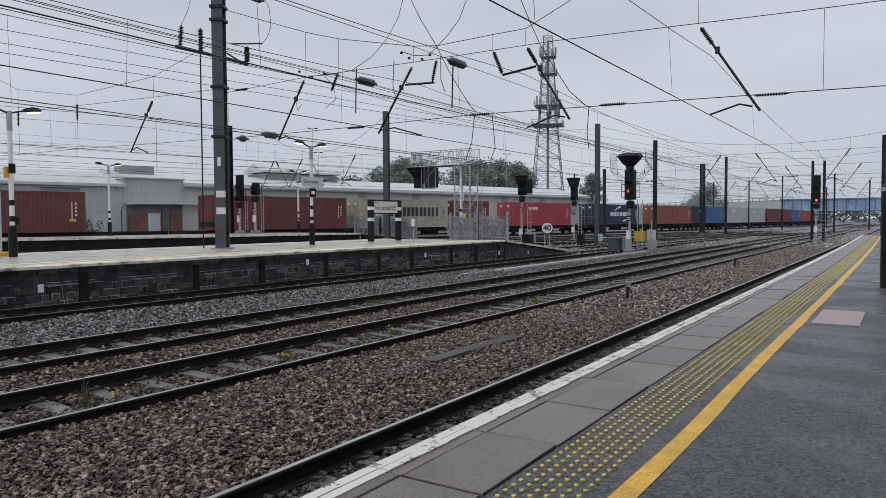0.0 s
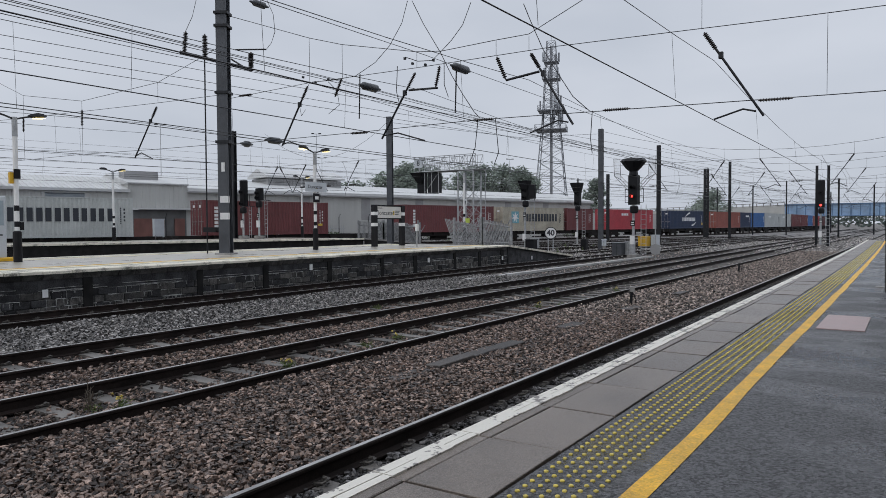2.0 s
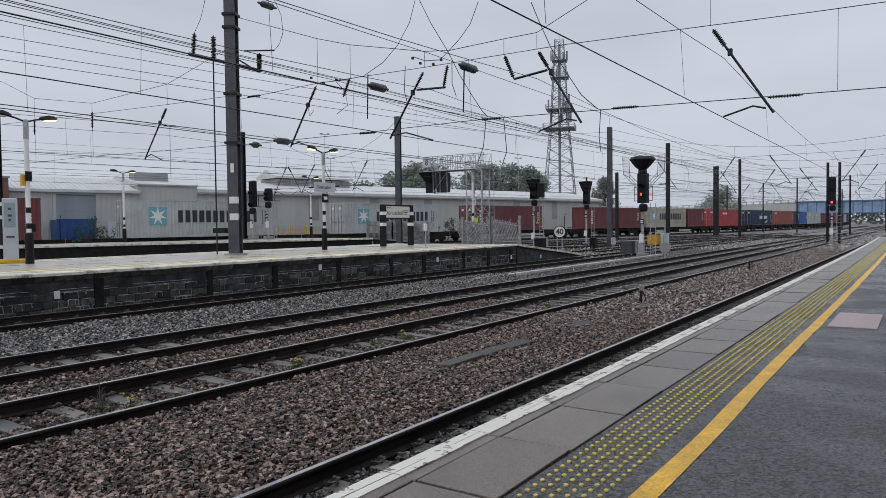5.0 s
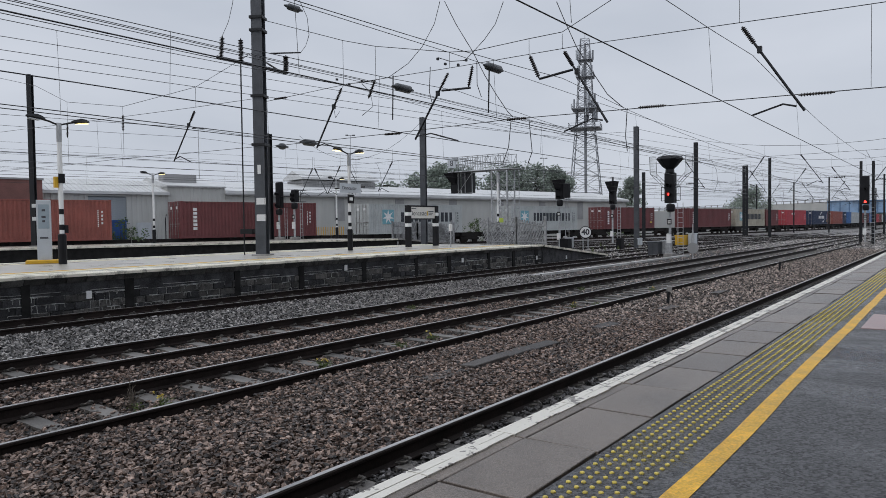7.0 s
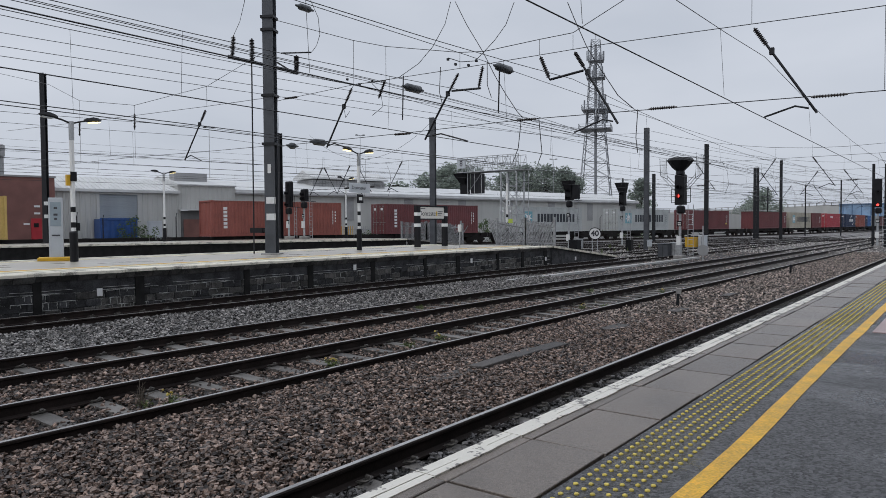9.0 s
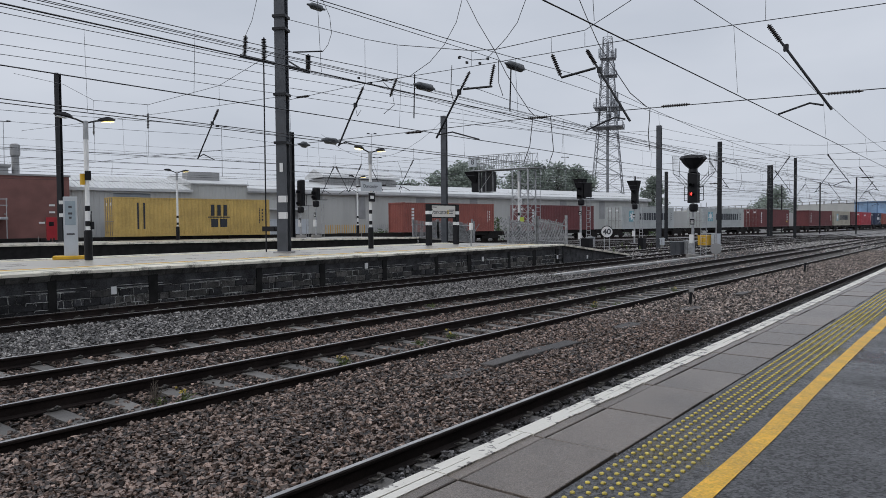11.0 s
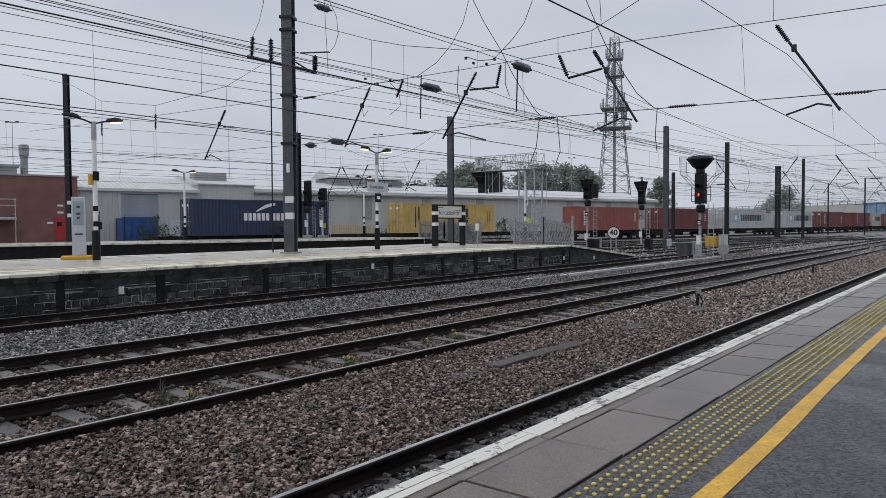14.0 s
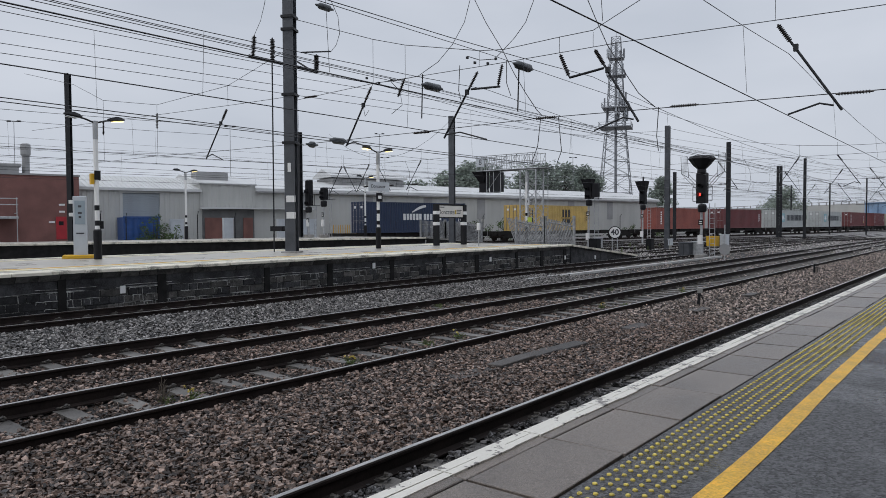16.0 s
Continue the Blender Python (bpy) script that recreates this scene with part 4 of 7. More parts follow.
def trees():
    g = random.Random(11)
    spots = ((90.5, 7.6), (94, 8.2), (99, 10.0), (102.5, 11.8), (106, 12.2), (109.5, 11.6), (117, 11.8), (120.5, 12.5), (124.5, 13.2), (128.5, 13.3), (132.5, 13.0), (136.5, 12.0))
    for i, (y, top) in enumerate(spots):
        x = -100 + 0.252 * y
        tree("tree", "broad green tree in full leaf, distance haze put in its colour", (x - g.uniform(0, 2), y, -1.16), top + 1.1, g.uniform(3.6, 4.6), 100 + i, LEAF_FAR)
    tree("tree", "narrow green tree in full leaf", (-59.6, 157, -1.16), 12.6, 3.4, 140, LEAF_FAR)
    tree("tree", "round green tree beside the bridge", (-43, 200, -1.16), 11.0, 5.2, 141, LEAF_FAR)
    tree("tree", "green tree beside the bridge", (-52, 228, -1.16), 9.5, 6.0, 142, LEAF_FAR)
    for s, d, h, w, sd in ((31.6, 10.4, 3.1, 0.9, 1), (30.2, 10.2, 1.5, 0.9, 2), (33.0, 10.2, 2.2, 0.8, 7), (55, 9, 2.0, 1.2, 3), (69, 9.5, 2.9, 1.6, 4), (71.5, 9, 3.4, 1.6, 5), (57, 9, 1.6, 1.0, 6), (99, 9, 3.0, 2.2, 8), (103, 9, 2.6, 2.0, 9)):
        b = thing("shrub", "straggling green shrub growing in the yard", "shrub", Matrix.Translation(fp(s, d, -1.16)), "shrubs by the freight line")
        gg = random.Random(sd)
        c, st = Mesh(), Mesh()
        for _ in range(16):
            q = (gg.uniform(-w, w), gg.uniform(-w, w), gg.uniform(0.2, 1) * h * gg.uniform(0.5, 1.0))
            st.tube([(q[0] * 0.2, q[1] * 0.2, 0), q], 0.02, 4)
            leaf_cloud(c, q, 0.42, 45, 0.11, gg)
        part("stem", st, BARK, b)
        part("foliage", c, LEAF, b)


def lattice_tower():
    d0 = Vector((-69.64, 154.19, -1.16))
    t = thing("radio_tower", "tall grey steel lattice radio mast with antenna platforms", "tower", Matrix.Translation(d0) @ pose(0, 0, 0, 0, 0, 20))
    H = 45.5
    half = lambda z: 4.3 * (1 - z / 26) + 2.05 * (z / 26) if z < 26 else 2.05 + (1.0 - 2.05) * (z - 26) / (H - 26)
    legs = Mesh()
    corner = lambda i, z: Vector(((1 if i in (0, 3) else -1) * half(z), (1 if i in (0, 1) else -1) * half(z), z))
    for i in range(4):
        part("leg", Mesh().tube([corner(i, 0), corner(i, 26), corner(i, H)], 0.12, 6, 0.07), TOWER_STEEL, t)
    br = Mesh()
    zs = [0, 5, 9.5, 13.5, 17, 20, 23, 26, 28, 30, 32, 34, 36, 38, 40, 42, 44, H]
    for a, b in zip(zs, zs[1:]):
        for i in range(4):
            j = (i + 1) % 4
            br.tube([corner(i, a), corner(j, b)], 0.05, 4).tube([corner(j, a), corner(i, b)], 0.05, 4).tube([corner(i, b), corner(j, b)], 0.05, 4)
    part("bracing", br, TOWER_STEEL, t)
    part("core", Mesh().box(-0.3, -0.3, 0, 0.3, 0.3, H - 1), TOWER_STEEL, t, "enclosed cable ladder shaft")
    for z, w in ((24.5, 3.6), (29, 3.0), (36.5, 2.0), (40.5, 1.7)):
        pl = Mesh().box(-w, -w, z, w, w, z + 0.12)
        for i in range(4):
            for k in range(5):
                q = -w + 2 * w * k / 4
                p = [(w, q), (q, w), (-w, q), (q, -w)][i]
                pl.tube([(*p, z), (*p, z + 1.15)], 0.05, 4)
            e = [((w, -w), (w, w)), ((w, w), (-w, w)), ((-w, w), (-w, -w)), ((-w, -w), (w, -w))][i]
            for dz in (0.6, 1.15):
                pl.tube([(*e[0], z + dz), (*e[1], z + dz)], 0.045, 4)
        part("platform", pl, TOWER_STEEL, t, "railed platform")
    g = random.Random(4)
    for z in (27.5, 28.5, 30.5, 31.5, 38.0, 42.0):
        for i in range(5):
            a = g.uniform(0, 6.28)
            r = half(z) + 0.8
            part("antenna", Mesh().box(-0.17, -0.14, -1.1, 0.17, 0.14, 1.1), PALE_GREY if i % 2 else TOWER_STEEL, t, m=pose(r * math.cos(a), r * math.sin(a), z, 0, 0, math.degrees(a)))
    part("spire", Mesh().tube([(0, 0, H), (0, 0, H + 1.4)], 0.06, 5), TOWER_STEEL, t)


def road_bridge():
    y, x0, x1 = 245.0, -31.5, 10.0
    b = thing("road_bridge", "blue painted girder bridge across all the tracks", "bridge", pose(0, 0, 0))
    g = Mesh().box(x0, y, 3.4, x1, y + 0.3, 6.9).box(x0, y - 0.15, 3.3, x1, y + 0.5, 3.6)
    part("girder", g, BRIDGE_BLUE, b, "pale blue plate girder")
    part("top_flange", Mesh().box(x0, y - 0.25, 6.85, x1, y + 0.6, 7.15), BRIDGE_DARK, b)
    part("bottom_flange", Mesh().box(x0, y - 0.3, 3.25, x1, y + 8, 3.4), BRIDGE_DARK, b, "dark underside")
    for i in range(17):
        x = x0 + 1 + i * 2.45
        part("stiffener", Mesh().box(x - 0.14, y - 0.16, 3.5, x + 0.14, y, 6.9), BRIDGE_DARK, b)
    part("far_girder", Mesh().box(x0, y + 7.5, 3.4, x1, y + 7.8, 6.9), BRIDGE_BLUE, b)
    for x in (-32.2, -4.0, 3.4):
        part("pier", Mesh().box(x - 0.5, y, -1.2, x + 0.5, y + 8, 3.3), CONCRETE if x > -20 else BRIDGE_DARK, b)
    part("approach", Mesh().add([(x0, y, 7.0), (-130, y + 10, 4.4), (-130, y + 18, 4.4), (x0, y + 8, 7.0), (x0, y, -1.2), (-130, y + 10, -1.2)], [(0, 3, 2, 1), (0, 1, 5, 4)]), SHED_WALL, b, "pale grey approach wall")
    post = Mesh().box(-0.16, -0.1, 0, 0.16, 0.1, 0.95).data("parapet_post", SHED_DARK)
    for i in range(48):
        u = i / 47
        part("parapet_post", post, SHED_DARK, b, m=pose(x0 + (-130 - x0) * u, y + 10 * u - 0.1, 6.75 - 2.6 * u))
    part("parapet_rail", Mesh().tube([(x0, y - 0.1, 7.75), (-130, y + 9.9, 5.15)], 0.09, 4), SHED_DARK, b)
    # low parapet and rail of the road on its embankment
    p = thing("embankment_parapet", "low grey parapet with rails on the far road embankment", "wall", FREIGHT @ pose(-22, 0, 0))
    part("wall", Mesh().box(-0.5, 112, -1.2, 0, 175, 3.2), SHED_WALL, p)
    rr = Mesh()
    for i in range(32):
        rr.tube([(-0.2, 112 + i * 2, 3.2), (-0.2, 112 + i * 2, 4.2)], 0.06, 4)
    rr.tube([(-0.2, 112, 4.15), (-0.2, 174, 4.15)], 0.06, 4).tube([(-0.2, 112, 3.7), (-0.2, 174, 3.7)], 0.06, 4)
    part("railing", rr, GALV, p)
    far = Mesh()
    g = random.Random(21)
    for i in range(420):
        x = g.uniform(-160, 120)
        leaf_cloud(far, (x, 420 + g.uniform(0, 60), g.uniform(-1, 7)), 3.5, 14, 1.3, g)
    tagged(part("distant_trees", far, LEAF_HORIZON), "distant belt of trees along the horizon, haze put in its colour", "trees", kind="stuff")


long_shed()
yard_things()
trees()
lattice_tower()
road_bridge()


# ---- the container train ----
PAINT = {
    "maroon": material("maroon_container_paint", (0.15, 0.042, 0.044), 0.5, vary=0.2, scale=0.8, fine=8, bump=0.03),
    "oxide": material("oxide_red_container_paint", (0.28, 0.085, 0.066), 0.5, vary=0.2, scale=0.8, fine=8, bump=0.03),
    "red": material("bright_red_container_paint", (0.40, 0.05, 0.065), 0.5, vary=0.2, scale=0.8, fine=8, bump=0.03),
    "grey": material("pale_grey_container_paint", (0.44, 0.46, 0.455), 0.5, vary=0.15, scale=0.8, fine=8, bump=0.03),
    "beige": material("beige_container_paint", (0.42, 0.385, 0.31), 0.5, vary=0.25, scale=0.8, fine=8, bump=0.03),
    "navy": material("navy_container_paint", (0.019, 0.034, 0.078), 0.5, vary=0.2, scale=0.8, fine=8, bump=0.03),
    "blue": material("blue_container_paint", (0.04, 0.13, 0.33), 0.5, vary=0.2, scale=0.8, fine=8, bump=0.03),
    "yellow": material("ochre_container_paint", (0.55, 0.38, 0.12), 0.5, vary=0.2, scale=0.8, fine=8, bump=0.03),
}
ROD = material("galvanised_lock_rod", (0.30, 0.29, 0.28), 0.5, 0.4, vary=0.2, scale=4)
LOGO_DARK = material("dark_marking_paint", (0.02, 0.025, 0.035), 0.5, vary=0.1, bump=0)
LOGO_WHITE = material("white_marking_paint", (0.72, 0.72, 0.72), 0.5, vary=0.12, bump=0)
LOGO_BLUE = material("pale_blue_marking_paint", (0.16, 0.36, 0.42), 0.5, vary=0.1, bump=0)
LOGO_YELLOW = material("yellow_marking_paint", (0.60, 0.42, 0.05), 0.5, vary=0.1, bump=0)
DECK_Z = 0.36
TRAIN_SHAPE = {}


def body_mesh(length, h=2.896, w=2.438):
    """Trapezoid-ribbed sides and front end inside a frame; near side at x = 0, y from the middle."""
    m = Mesh()
    L = length / 2 - 0.12
    for x, out in ((-0.005, -0.055), (-w + 0.005, 0.055)):
        n = int(2 * L / 0.278)
        pitch = 2 * L / n
        pts = []
        for i in range(n):
            y = -L + i * pitch
            pts += [(x, y), (x, y + pitch * 0.26), (x + out, y + pitch * 0.5), (x + out, y + pitch * 0.76)]
        pts.append((x, L))
        k = len(pts)
        fs = [(i, i + 1, k + i + 1, k + i) for i in range(k - 1)]
        m.add([(a, b, 0.14) for a, b in pts] + [(a, b, h - 0.1) for a, b in pts], fs)
    for y, out in ((L + 0.06, -0.04), (-L - 0.06, 0.04)):
        n = 8
        pts = []
        for i in range(n):
            x = -w + 0.1 + i * (w - 0.2) / n
            p = (w - 0.2) / n
            pts += [(x, y), (x + p * 0.3, y), (x + p * 0.5, y + out), (x + p * 0.8, y + out)]
        pts.append((-0.1, y))
        k = len(pts)
        m.add([(a, b, 0.14) for a, b in pts] + [(a, b, h - 0.1) for a, b in pts], [(i, i + 1, k + i + 1, k + i) for i in range(k - 1)])
    m.box(-w + 0.02, -L - 0.08, h - 0.06, -0.02, L + 0.08, h - 0.02)
    m.box(-w + 0.02, -L - 0.08, 0.12, -0.02, L + 0.08, 0.16)
    return m


def frame_mesh(length, h=2.896, w=2.438):
    m = Mesh()
    L = length / 2
    for x0, x1 in ((-0.1, 0.0), (-w, -w + 0.1)):
        for y0, y1 in ((-L, -L + 0.14), (L - 0.14, L)):
            m.box(x0, y0, 0, x1, y1, h)
        m.box(x0 + 0.02, -L + 0.14, 0.0, x1 - 0.004, L - 0.14, 0.15).box(x0 + 0.02, -L + 0.14, h - 0.09, x1 - 0.004, L - 0.14, h - 0.015)
    for y0, y1 in ((-L, -L + 0.12), (L - 0.12, L)):
        m.box(-w + 0.1, y0, 0, -0.1, y1, 0.15).box(-w + 0.1, y0, h - 0.12, -0.1, y1, h)
    for x0, x1 in ((-0.17, 0.006), (-w - 0.006, -w + 0.17)):
        for y0, y1 in ((-L - 0.006, -L + 0.178), (L - 0.178, L + 0.006)):
            m.box(x0, y0, -0.004, x1, y1, 0.118).box(x0, y0, h - 0.118, x1, y1, h + 0.004)
    return m


def freight_container(c0, paint, marks, label, length=12.192, doors=True):
    """A container whose rear end stands c0 metres along the train."""
    mat = PAINT[paint]
    t = thing("shipping_container", label, "container", group="containers on the train")
    key = (length, paint)
    if key not in TRAIN_SHAPE:
        TRAIN_SHAPE[key] = body_mesh(length).data("body", mat), frame_mesh(length).data("corner_frame", mat)
    part("body", TRAIN_SHAPE[key][0], mat, t)
    part("corner_frame", TRAIN_SHAPE[key][1], mat, t)
    L, h, w = length / 2, 2.896, 2.438
    if doors:
        for k in (0, 1):
            d = Mesh()
            x0 = -w + 0.12 + k * 1.1
            d.box(x0, -L + 0.005, 0.16, x0 + 1.08, -L + 0.06, h - 0.13)
            for z in (0.75, 1.4, 2.05):
                d.box(x0 + 0.05, -L - 0.012, z, x0 + 1.03, -L + 0.01, z + 0.18)
            dd = part("door", d, mat, t)
            for q in (0.28, 0.78):
                rod = Mesh().tube([(x0 + q, -L - 0.035, 0.05), (x0 + q, -L - 0.035, h - 0.04)], 0.022, 5)
                for z in (0.3, 0.9, 1.5, 2.1, 2.6):
                    rod.box(x0 + q - 0.06, -L - 0.05, z, x0 + q + 0.06, -L - 0.005, z + 0.07)
                rod.box(x0 + q - 0.02, -L - 0.07, 1.1, x0 + q + 0.4, -L - 0.04, 1.15)
                part("lock_rod", rod, ROD, dd, "galvanised lock rod")
            part("door_marking", Mesh().box(x0 + 0.36, -L - 0.016, 2.28, x0 + 0.7, -L - 0.004, 2.5), LOGO_WHITE, dd)
    for name, mesh, mm, lab in marks(L):
        part(name, mesh, mm, t, lab)
    numbers = Mesh()
    for i in range(9):
        numbers.box(-0.05, L - 0.95, 0.95 + i * 0.14, 0.004, L - 0.87, 1.05 + i * 0.14)
    for i in range(4):
        numbers.box(-0.05, L - 0.70, 1.15 + i * 0.27, 0.004, L - 0.58, 1.3 + i * 0.27)
    part("number_bars", numbers, LOGO_WHITE if paint not in ("grey", "beige", "yellow") else LOGO_DARK, t)
    TRAIN.append((t, c0 + L, DECK_Z))
    return t


def star(m, y, z, r, x):
    n = 7
    pts = []
    for i in range(2 * n):
        a = math.pi / 2 + math.pi * i / n
        q = r if i % 2 == 0 else r * 0.38
        pts.append((y + q * math.cos(a), z + q * math.sin(a)))
    k = len(pts)
    m.add([(x, a, b) for a, b in pts] + [(x, y, z)], [(i, (i + 1) % k, k) for i in range(k)])
    return m


def bar_list(boxes, mat, label):
    """Each plain bar of a marking as a piece; boxes of (y0, z0, y1, z1) on the near side."""
    return [("marking_bar", Mesh().box(-0.05, y0, z0, 0.004, y1, z1), mat, label if i == 0 else "") for i, (y0, z0, y1, z1) in enumerate(boxes)]


def marks_big_grey(L):
    sq = Mesh().box(-0.055, -L + 1.6, 0.95, 0.003, -L + 3.0, 2.35)
    st = star(Mesh(), -L + 2.3, 1.65, 0.72, 0.0065)
    out = [("square_mark", sq, LOGO_BLUE, "pale blue square"), ("star_mark", st, LOGO_WHITE, "white star shape")]
    boxes = []
    for k in range(6):
        a = -L + 3.9 + k * 1.17
        boxes += [(a, 1.15, a + 0.36, 2.1), (a + 0.6, 1.15, a + 0.96, 2.1)]
    return out + bar_list(boxes, LOGO_DARK, "large dark marking bar")


def marks_navy(L):
    boxes, y = [], -1.8
    for k in range(6):
        boxes += [(y, 1.2, y + 0.27, 1.8), (y + 0.38, 1.2, y + 0.65, 1.8)]
        y += 0.77 + (0.18 if k == 2 else 0)
    sw = Mesh()
    for y0, z0 in ((-0.75, 1.95), (1.5, 0.5)):
        pts = [(y0 + 1.7 * i / 8, z0 + 0.6 * math.sin(i / 8 * 1.5), 0.05 + 0.09 * math.sin(i / 8 * 2.6)) for i in range(9)]
        if z0 < 1:
            pts = [(y0 + 1.7 * i / 8, z0 + 0.55 * (i / 8) ** 2, 0.05 + 0.08 * math.sin(2.6 * (1 - i / 8))) for i in range(9)]
        for a, b in zip(pts, pts[1:]):
            sw.add([(0.005, a[0], a[1] - a[2]), (0.005, b[0], b[1] - b[2]), (0.005, b[0], b[1] + b[2]), (0.005, a[0], a[1] + a[2])], [(0, 1, 2, 3)])
    pl = Mesh().box(-0.03, L - 0.75, 0.55, 0.006, L - 0.35, 0.95)
    return bar_list(boxes, LOGO_WHITE, "white marking bar") + [("swoosh_mark", sw, LOGO_WHITE, "two white swooshes"), ("yellow_plate", pl, LOGO_YELLOW, "small yellow plate")]


def marks_column(L, at=1.0, plate=False):
    out = bar_list([(-L + at, 2.15 - i * 0.3, -L + at + 0.32, 2.36 - i * 0.3) for i in range(6)], LOGO_WHITE, "white marking bar in a column")
    if plate:
        out.append(("yellow_plate", Mesh().box(-0.03, L - 1.1, 0.75, 0.006, L - 0.65, 0.95), LOGO_YELLOW, "small yellow plate"))
    return out


def marks_yellow(L):
    boxes = [(1.1 + k * 0.52, 1.55, 1.36 + k * 0.52, 2.42) for k in range(3)] + [(0.85, 1.4, 2.65, 1.48)]
    boxes += [(1.1, 0.65, 1.65, 1.3), (1.85, 0.65, 2.4, 1.3)]
    boxes += [(-L + 1.6 + col, 0.55, -L + 1.72 + col, 2.5) for col in (0, 0.45)]
    return bar_list(boxes, LOGO_DARK, "dark brown marking bar")


def marks_small(L):
    return bar_list([(-L + 3.2 + 0.64 * i, 2.0, -L + 3.7 + 0.64 * i, 2.32) for i in range(3)], LOGO_WHITE, "short white marking bar")


def none(L):
    return []


def wagon(c0, c1, seed):
    """A skeletal container flat from c0 to c1 along the train."""
    L = (c1 - c0) / 2
    t = thing("container_wagon", "dark skeletal container flat wagon with two bogies", "wagon", group="wagons of the train")
    rail = RAIL_Z
    fr = Mesh()
    for x in (-0.35, -2.09):
        fr.box(x - 0.1, -L + 0.3, DECK_Z - 0.42, x + 0.1, L - 0.3, DECK_Z - 0.03)
    y = -L + 0.5
    while y < L - 0.4:
        fr.box(-2.4, y - 0.09, DECK_Z - 0.25, -0.04, y + 0.09, DECK_Z - 0.01)
        y += 2.9
    fr.box(-2.4, -L + 0.25, DECK_Z - 0.5, -0.04, -L + 0.5, DECK_Z - 0.02).box(-2.4, L - 0.5, DECK_Z - 0.5, -0.04, L - 0.25, DECK_Z - 0.02)
    part("underframe", fr, UNDERFRAME, t)
    tr = Mesh()
    for s in (-1, 1):
        tr.add([(-0.3, s * L * 0.5, DECK_Z - 0.4), (-0.3, s * L * 0.42, DECK_Z - 0.75), (-0.2, s * L * 0.42, DECK_Z - 0.75), (-0.2, s * L * 0.5, DECK_Z - 0.4)], [(0, 1, 2, 3)])
    tr.box(-0.4, -L * 0.42, DECK_Z - 0.8, -0.25, L * 0.42, DECK_Z - 0.68).box(-1.7, -1.1, DECK_Z - 0.85, -0.7, 0.6, DECK_Z - 0.4)
    part("brake_gear", tr, UNDERFRAME, t)
    for s in (-1, 1):
        yb = s * (L - 2.3)
        bg = Mesh()
        for x in (-0.28, -2.16):
            bg.prism([(yb - 1.35, -0.42), (yb + 1.35, -0.42), (yb + 1.35, -0.22), (yb + 0.6, -0.1), (yb + 0.5, 0.0), (yb - 0.5, 0.0), (yb - 0.6, -0.1), (yb - 1.35, -0.22)], x - 0.08, x + 0.08, Matrix(((0, 0, 1, 0), (1, 0, 0, 0), (0, 1, 0, 0), (0, 0, 0, 1))))
        bg.box(-2.2, yb - 0.3, -0.35, -0.24, yb + 0.3, -0.08)
        b = part("bogie", bg, UNDERFRAME, t)
        for q in (-0.9, 0.9):
            wm = Mesh()
            for x in (-0.47, -1.97):
                wm.lathe([(0.42, -0.07), (0.42, 0.05), (0.45, 0.07), (0.2, 0.08)], 18, Matrix.Translation((x, yb + q, -0.76 + 0.44)) @ Matrix.Rotation(radians(90), 4, "Y"))
            wm.tube([(-0.3, yb + q, -0.32), (-2.15, yb + q, -0.32)], 0.08, 6)
            part("wheelset", wm, RAIL_SIDE, b)
        for x in (-0.35, -2.09):
            bf = Mesh().lathe([(0.1, 0), (0.1, 0.35), (0.25, 0.36), (0.25, 0.42)], 10, Matrix.Translation((x, s * (L - 0.25), DECK_Z - 0.28)) @ Matrix.Rotation(radians(-90 * s), 4, "X"))
            part("buffer", bf, UNDERFRAME, t)
    st = Mesh()
    st.tube([(0.0, L - 0.7, DECK_Z - 0.45), (0.0, L - 0.7, DECK_Z + 0.1)], 0.02, 5)
    part("hand_rail", st, ROD, t)
    TRAIN.append((t, (c0 + c1) / 2, 0.0))


TRAIN = []
freight_container(-102.6, "navy", marks_navy, "navy blue steel shipping container with white marking")
freight_container(-82.44, "yellow", marks_yellow, "ochre yellow shipping container with dark marking")
freight_container(-56.25, "oxide", marks_column, "orange-red shipping container with white column marking", doors=False)
freight_container(-39.0, "maroon", marks_column, "maroon shipping container with white column marking")
freight_container(-21.04, "grey", marks_big_grey, "pale grey shipping container with blue square and dark marking")
freight_container(-1.17, "grey", marks_big_grey, "pale grey shipping container with blue square and dark marking")
freight_container(16.67, "maroon", lambda L: marks_column(L, 0.9, True), "maroon shipping container with a small yellow plate")
freight_container(38.58, "maroon", marks_column, "long maroon shipping container with white column marking", 13.716, False)
freight_container(53.94, "beige", marks_big_grey, "beige shipping container with dark marking, streaked")
freight_container(66.9, "maroon", none, "short maroon steel shipping container", 6.058)
freight_container(77.27, "red", marks_small, "bright red shipping container with short white marking")
freight_container(95.04, "navy", marks_navy, "navy blue shipping container with white marking")
freight_container(112.57, "oxide", none, "plain rust red shipping container")
freight_container(124.9, "navy", marks_small, "short navy blue steel shipping container", 6.058)
freight_container(131.1, "blue", none, "mid-length blue steel shipping container", 9.125)
freight_container(140.3, "grey", marks_small, "plain pale grey shipping container")
freight_container(152.6, "grey", marks_small, "plain pale grey shipping container")
freight_container(166.0, "maroon", none, "plain maroon steel shipping container")
freight_container(179.2, "maroon", none, "plain maroon steel shipping container")
freight_container(192.4, "blue", none, "plain blue steel shipping container")
freight_container(205.6, "oxide", none, "plain rust red shipping container")
freight_container(218.8, "red", none, "plain red steel shipping container")
freight_container(232.0, "maroon", none, "plain maroon steel shipping container")
freight_container(245.2, "grey", none, "plain grey steel shipping container")
freight_container(258.4, "navy", none, "plain dark blue shipping container")
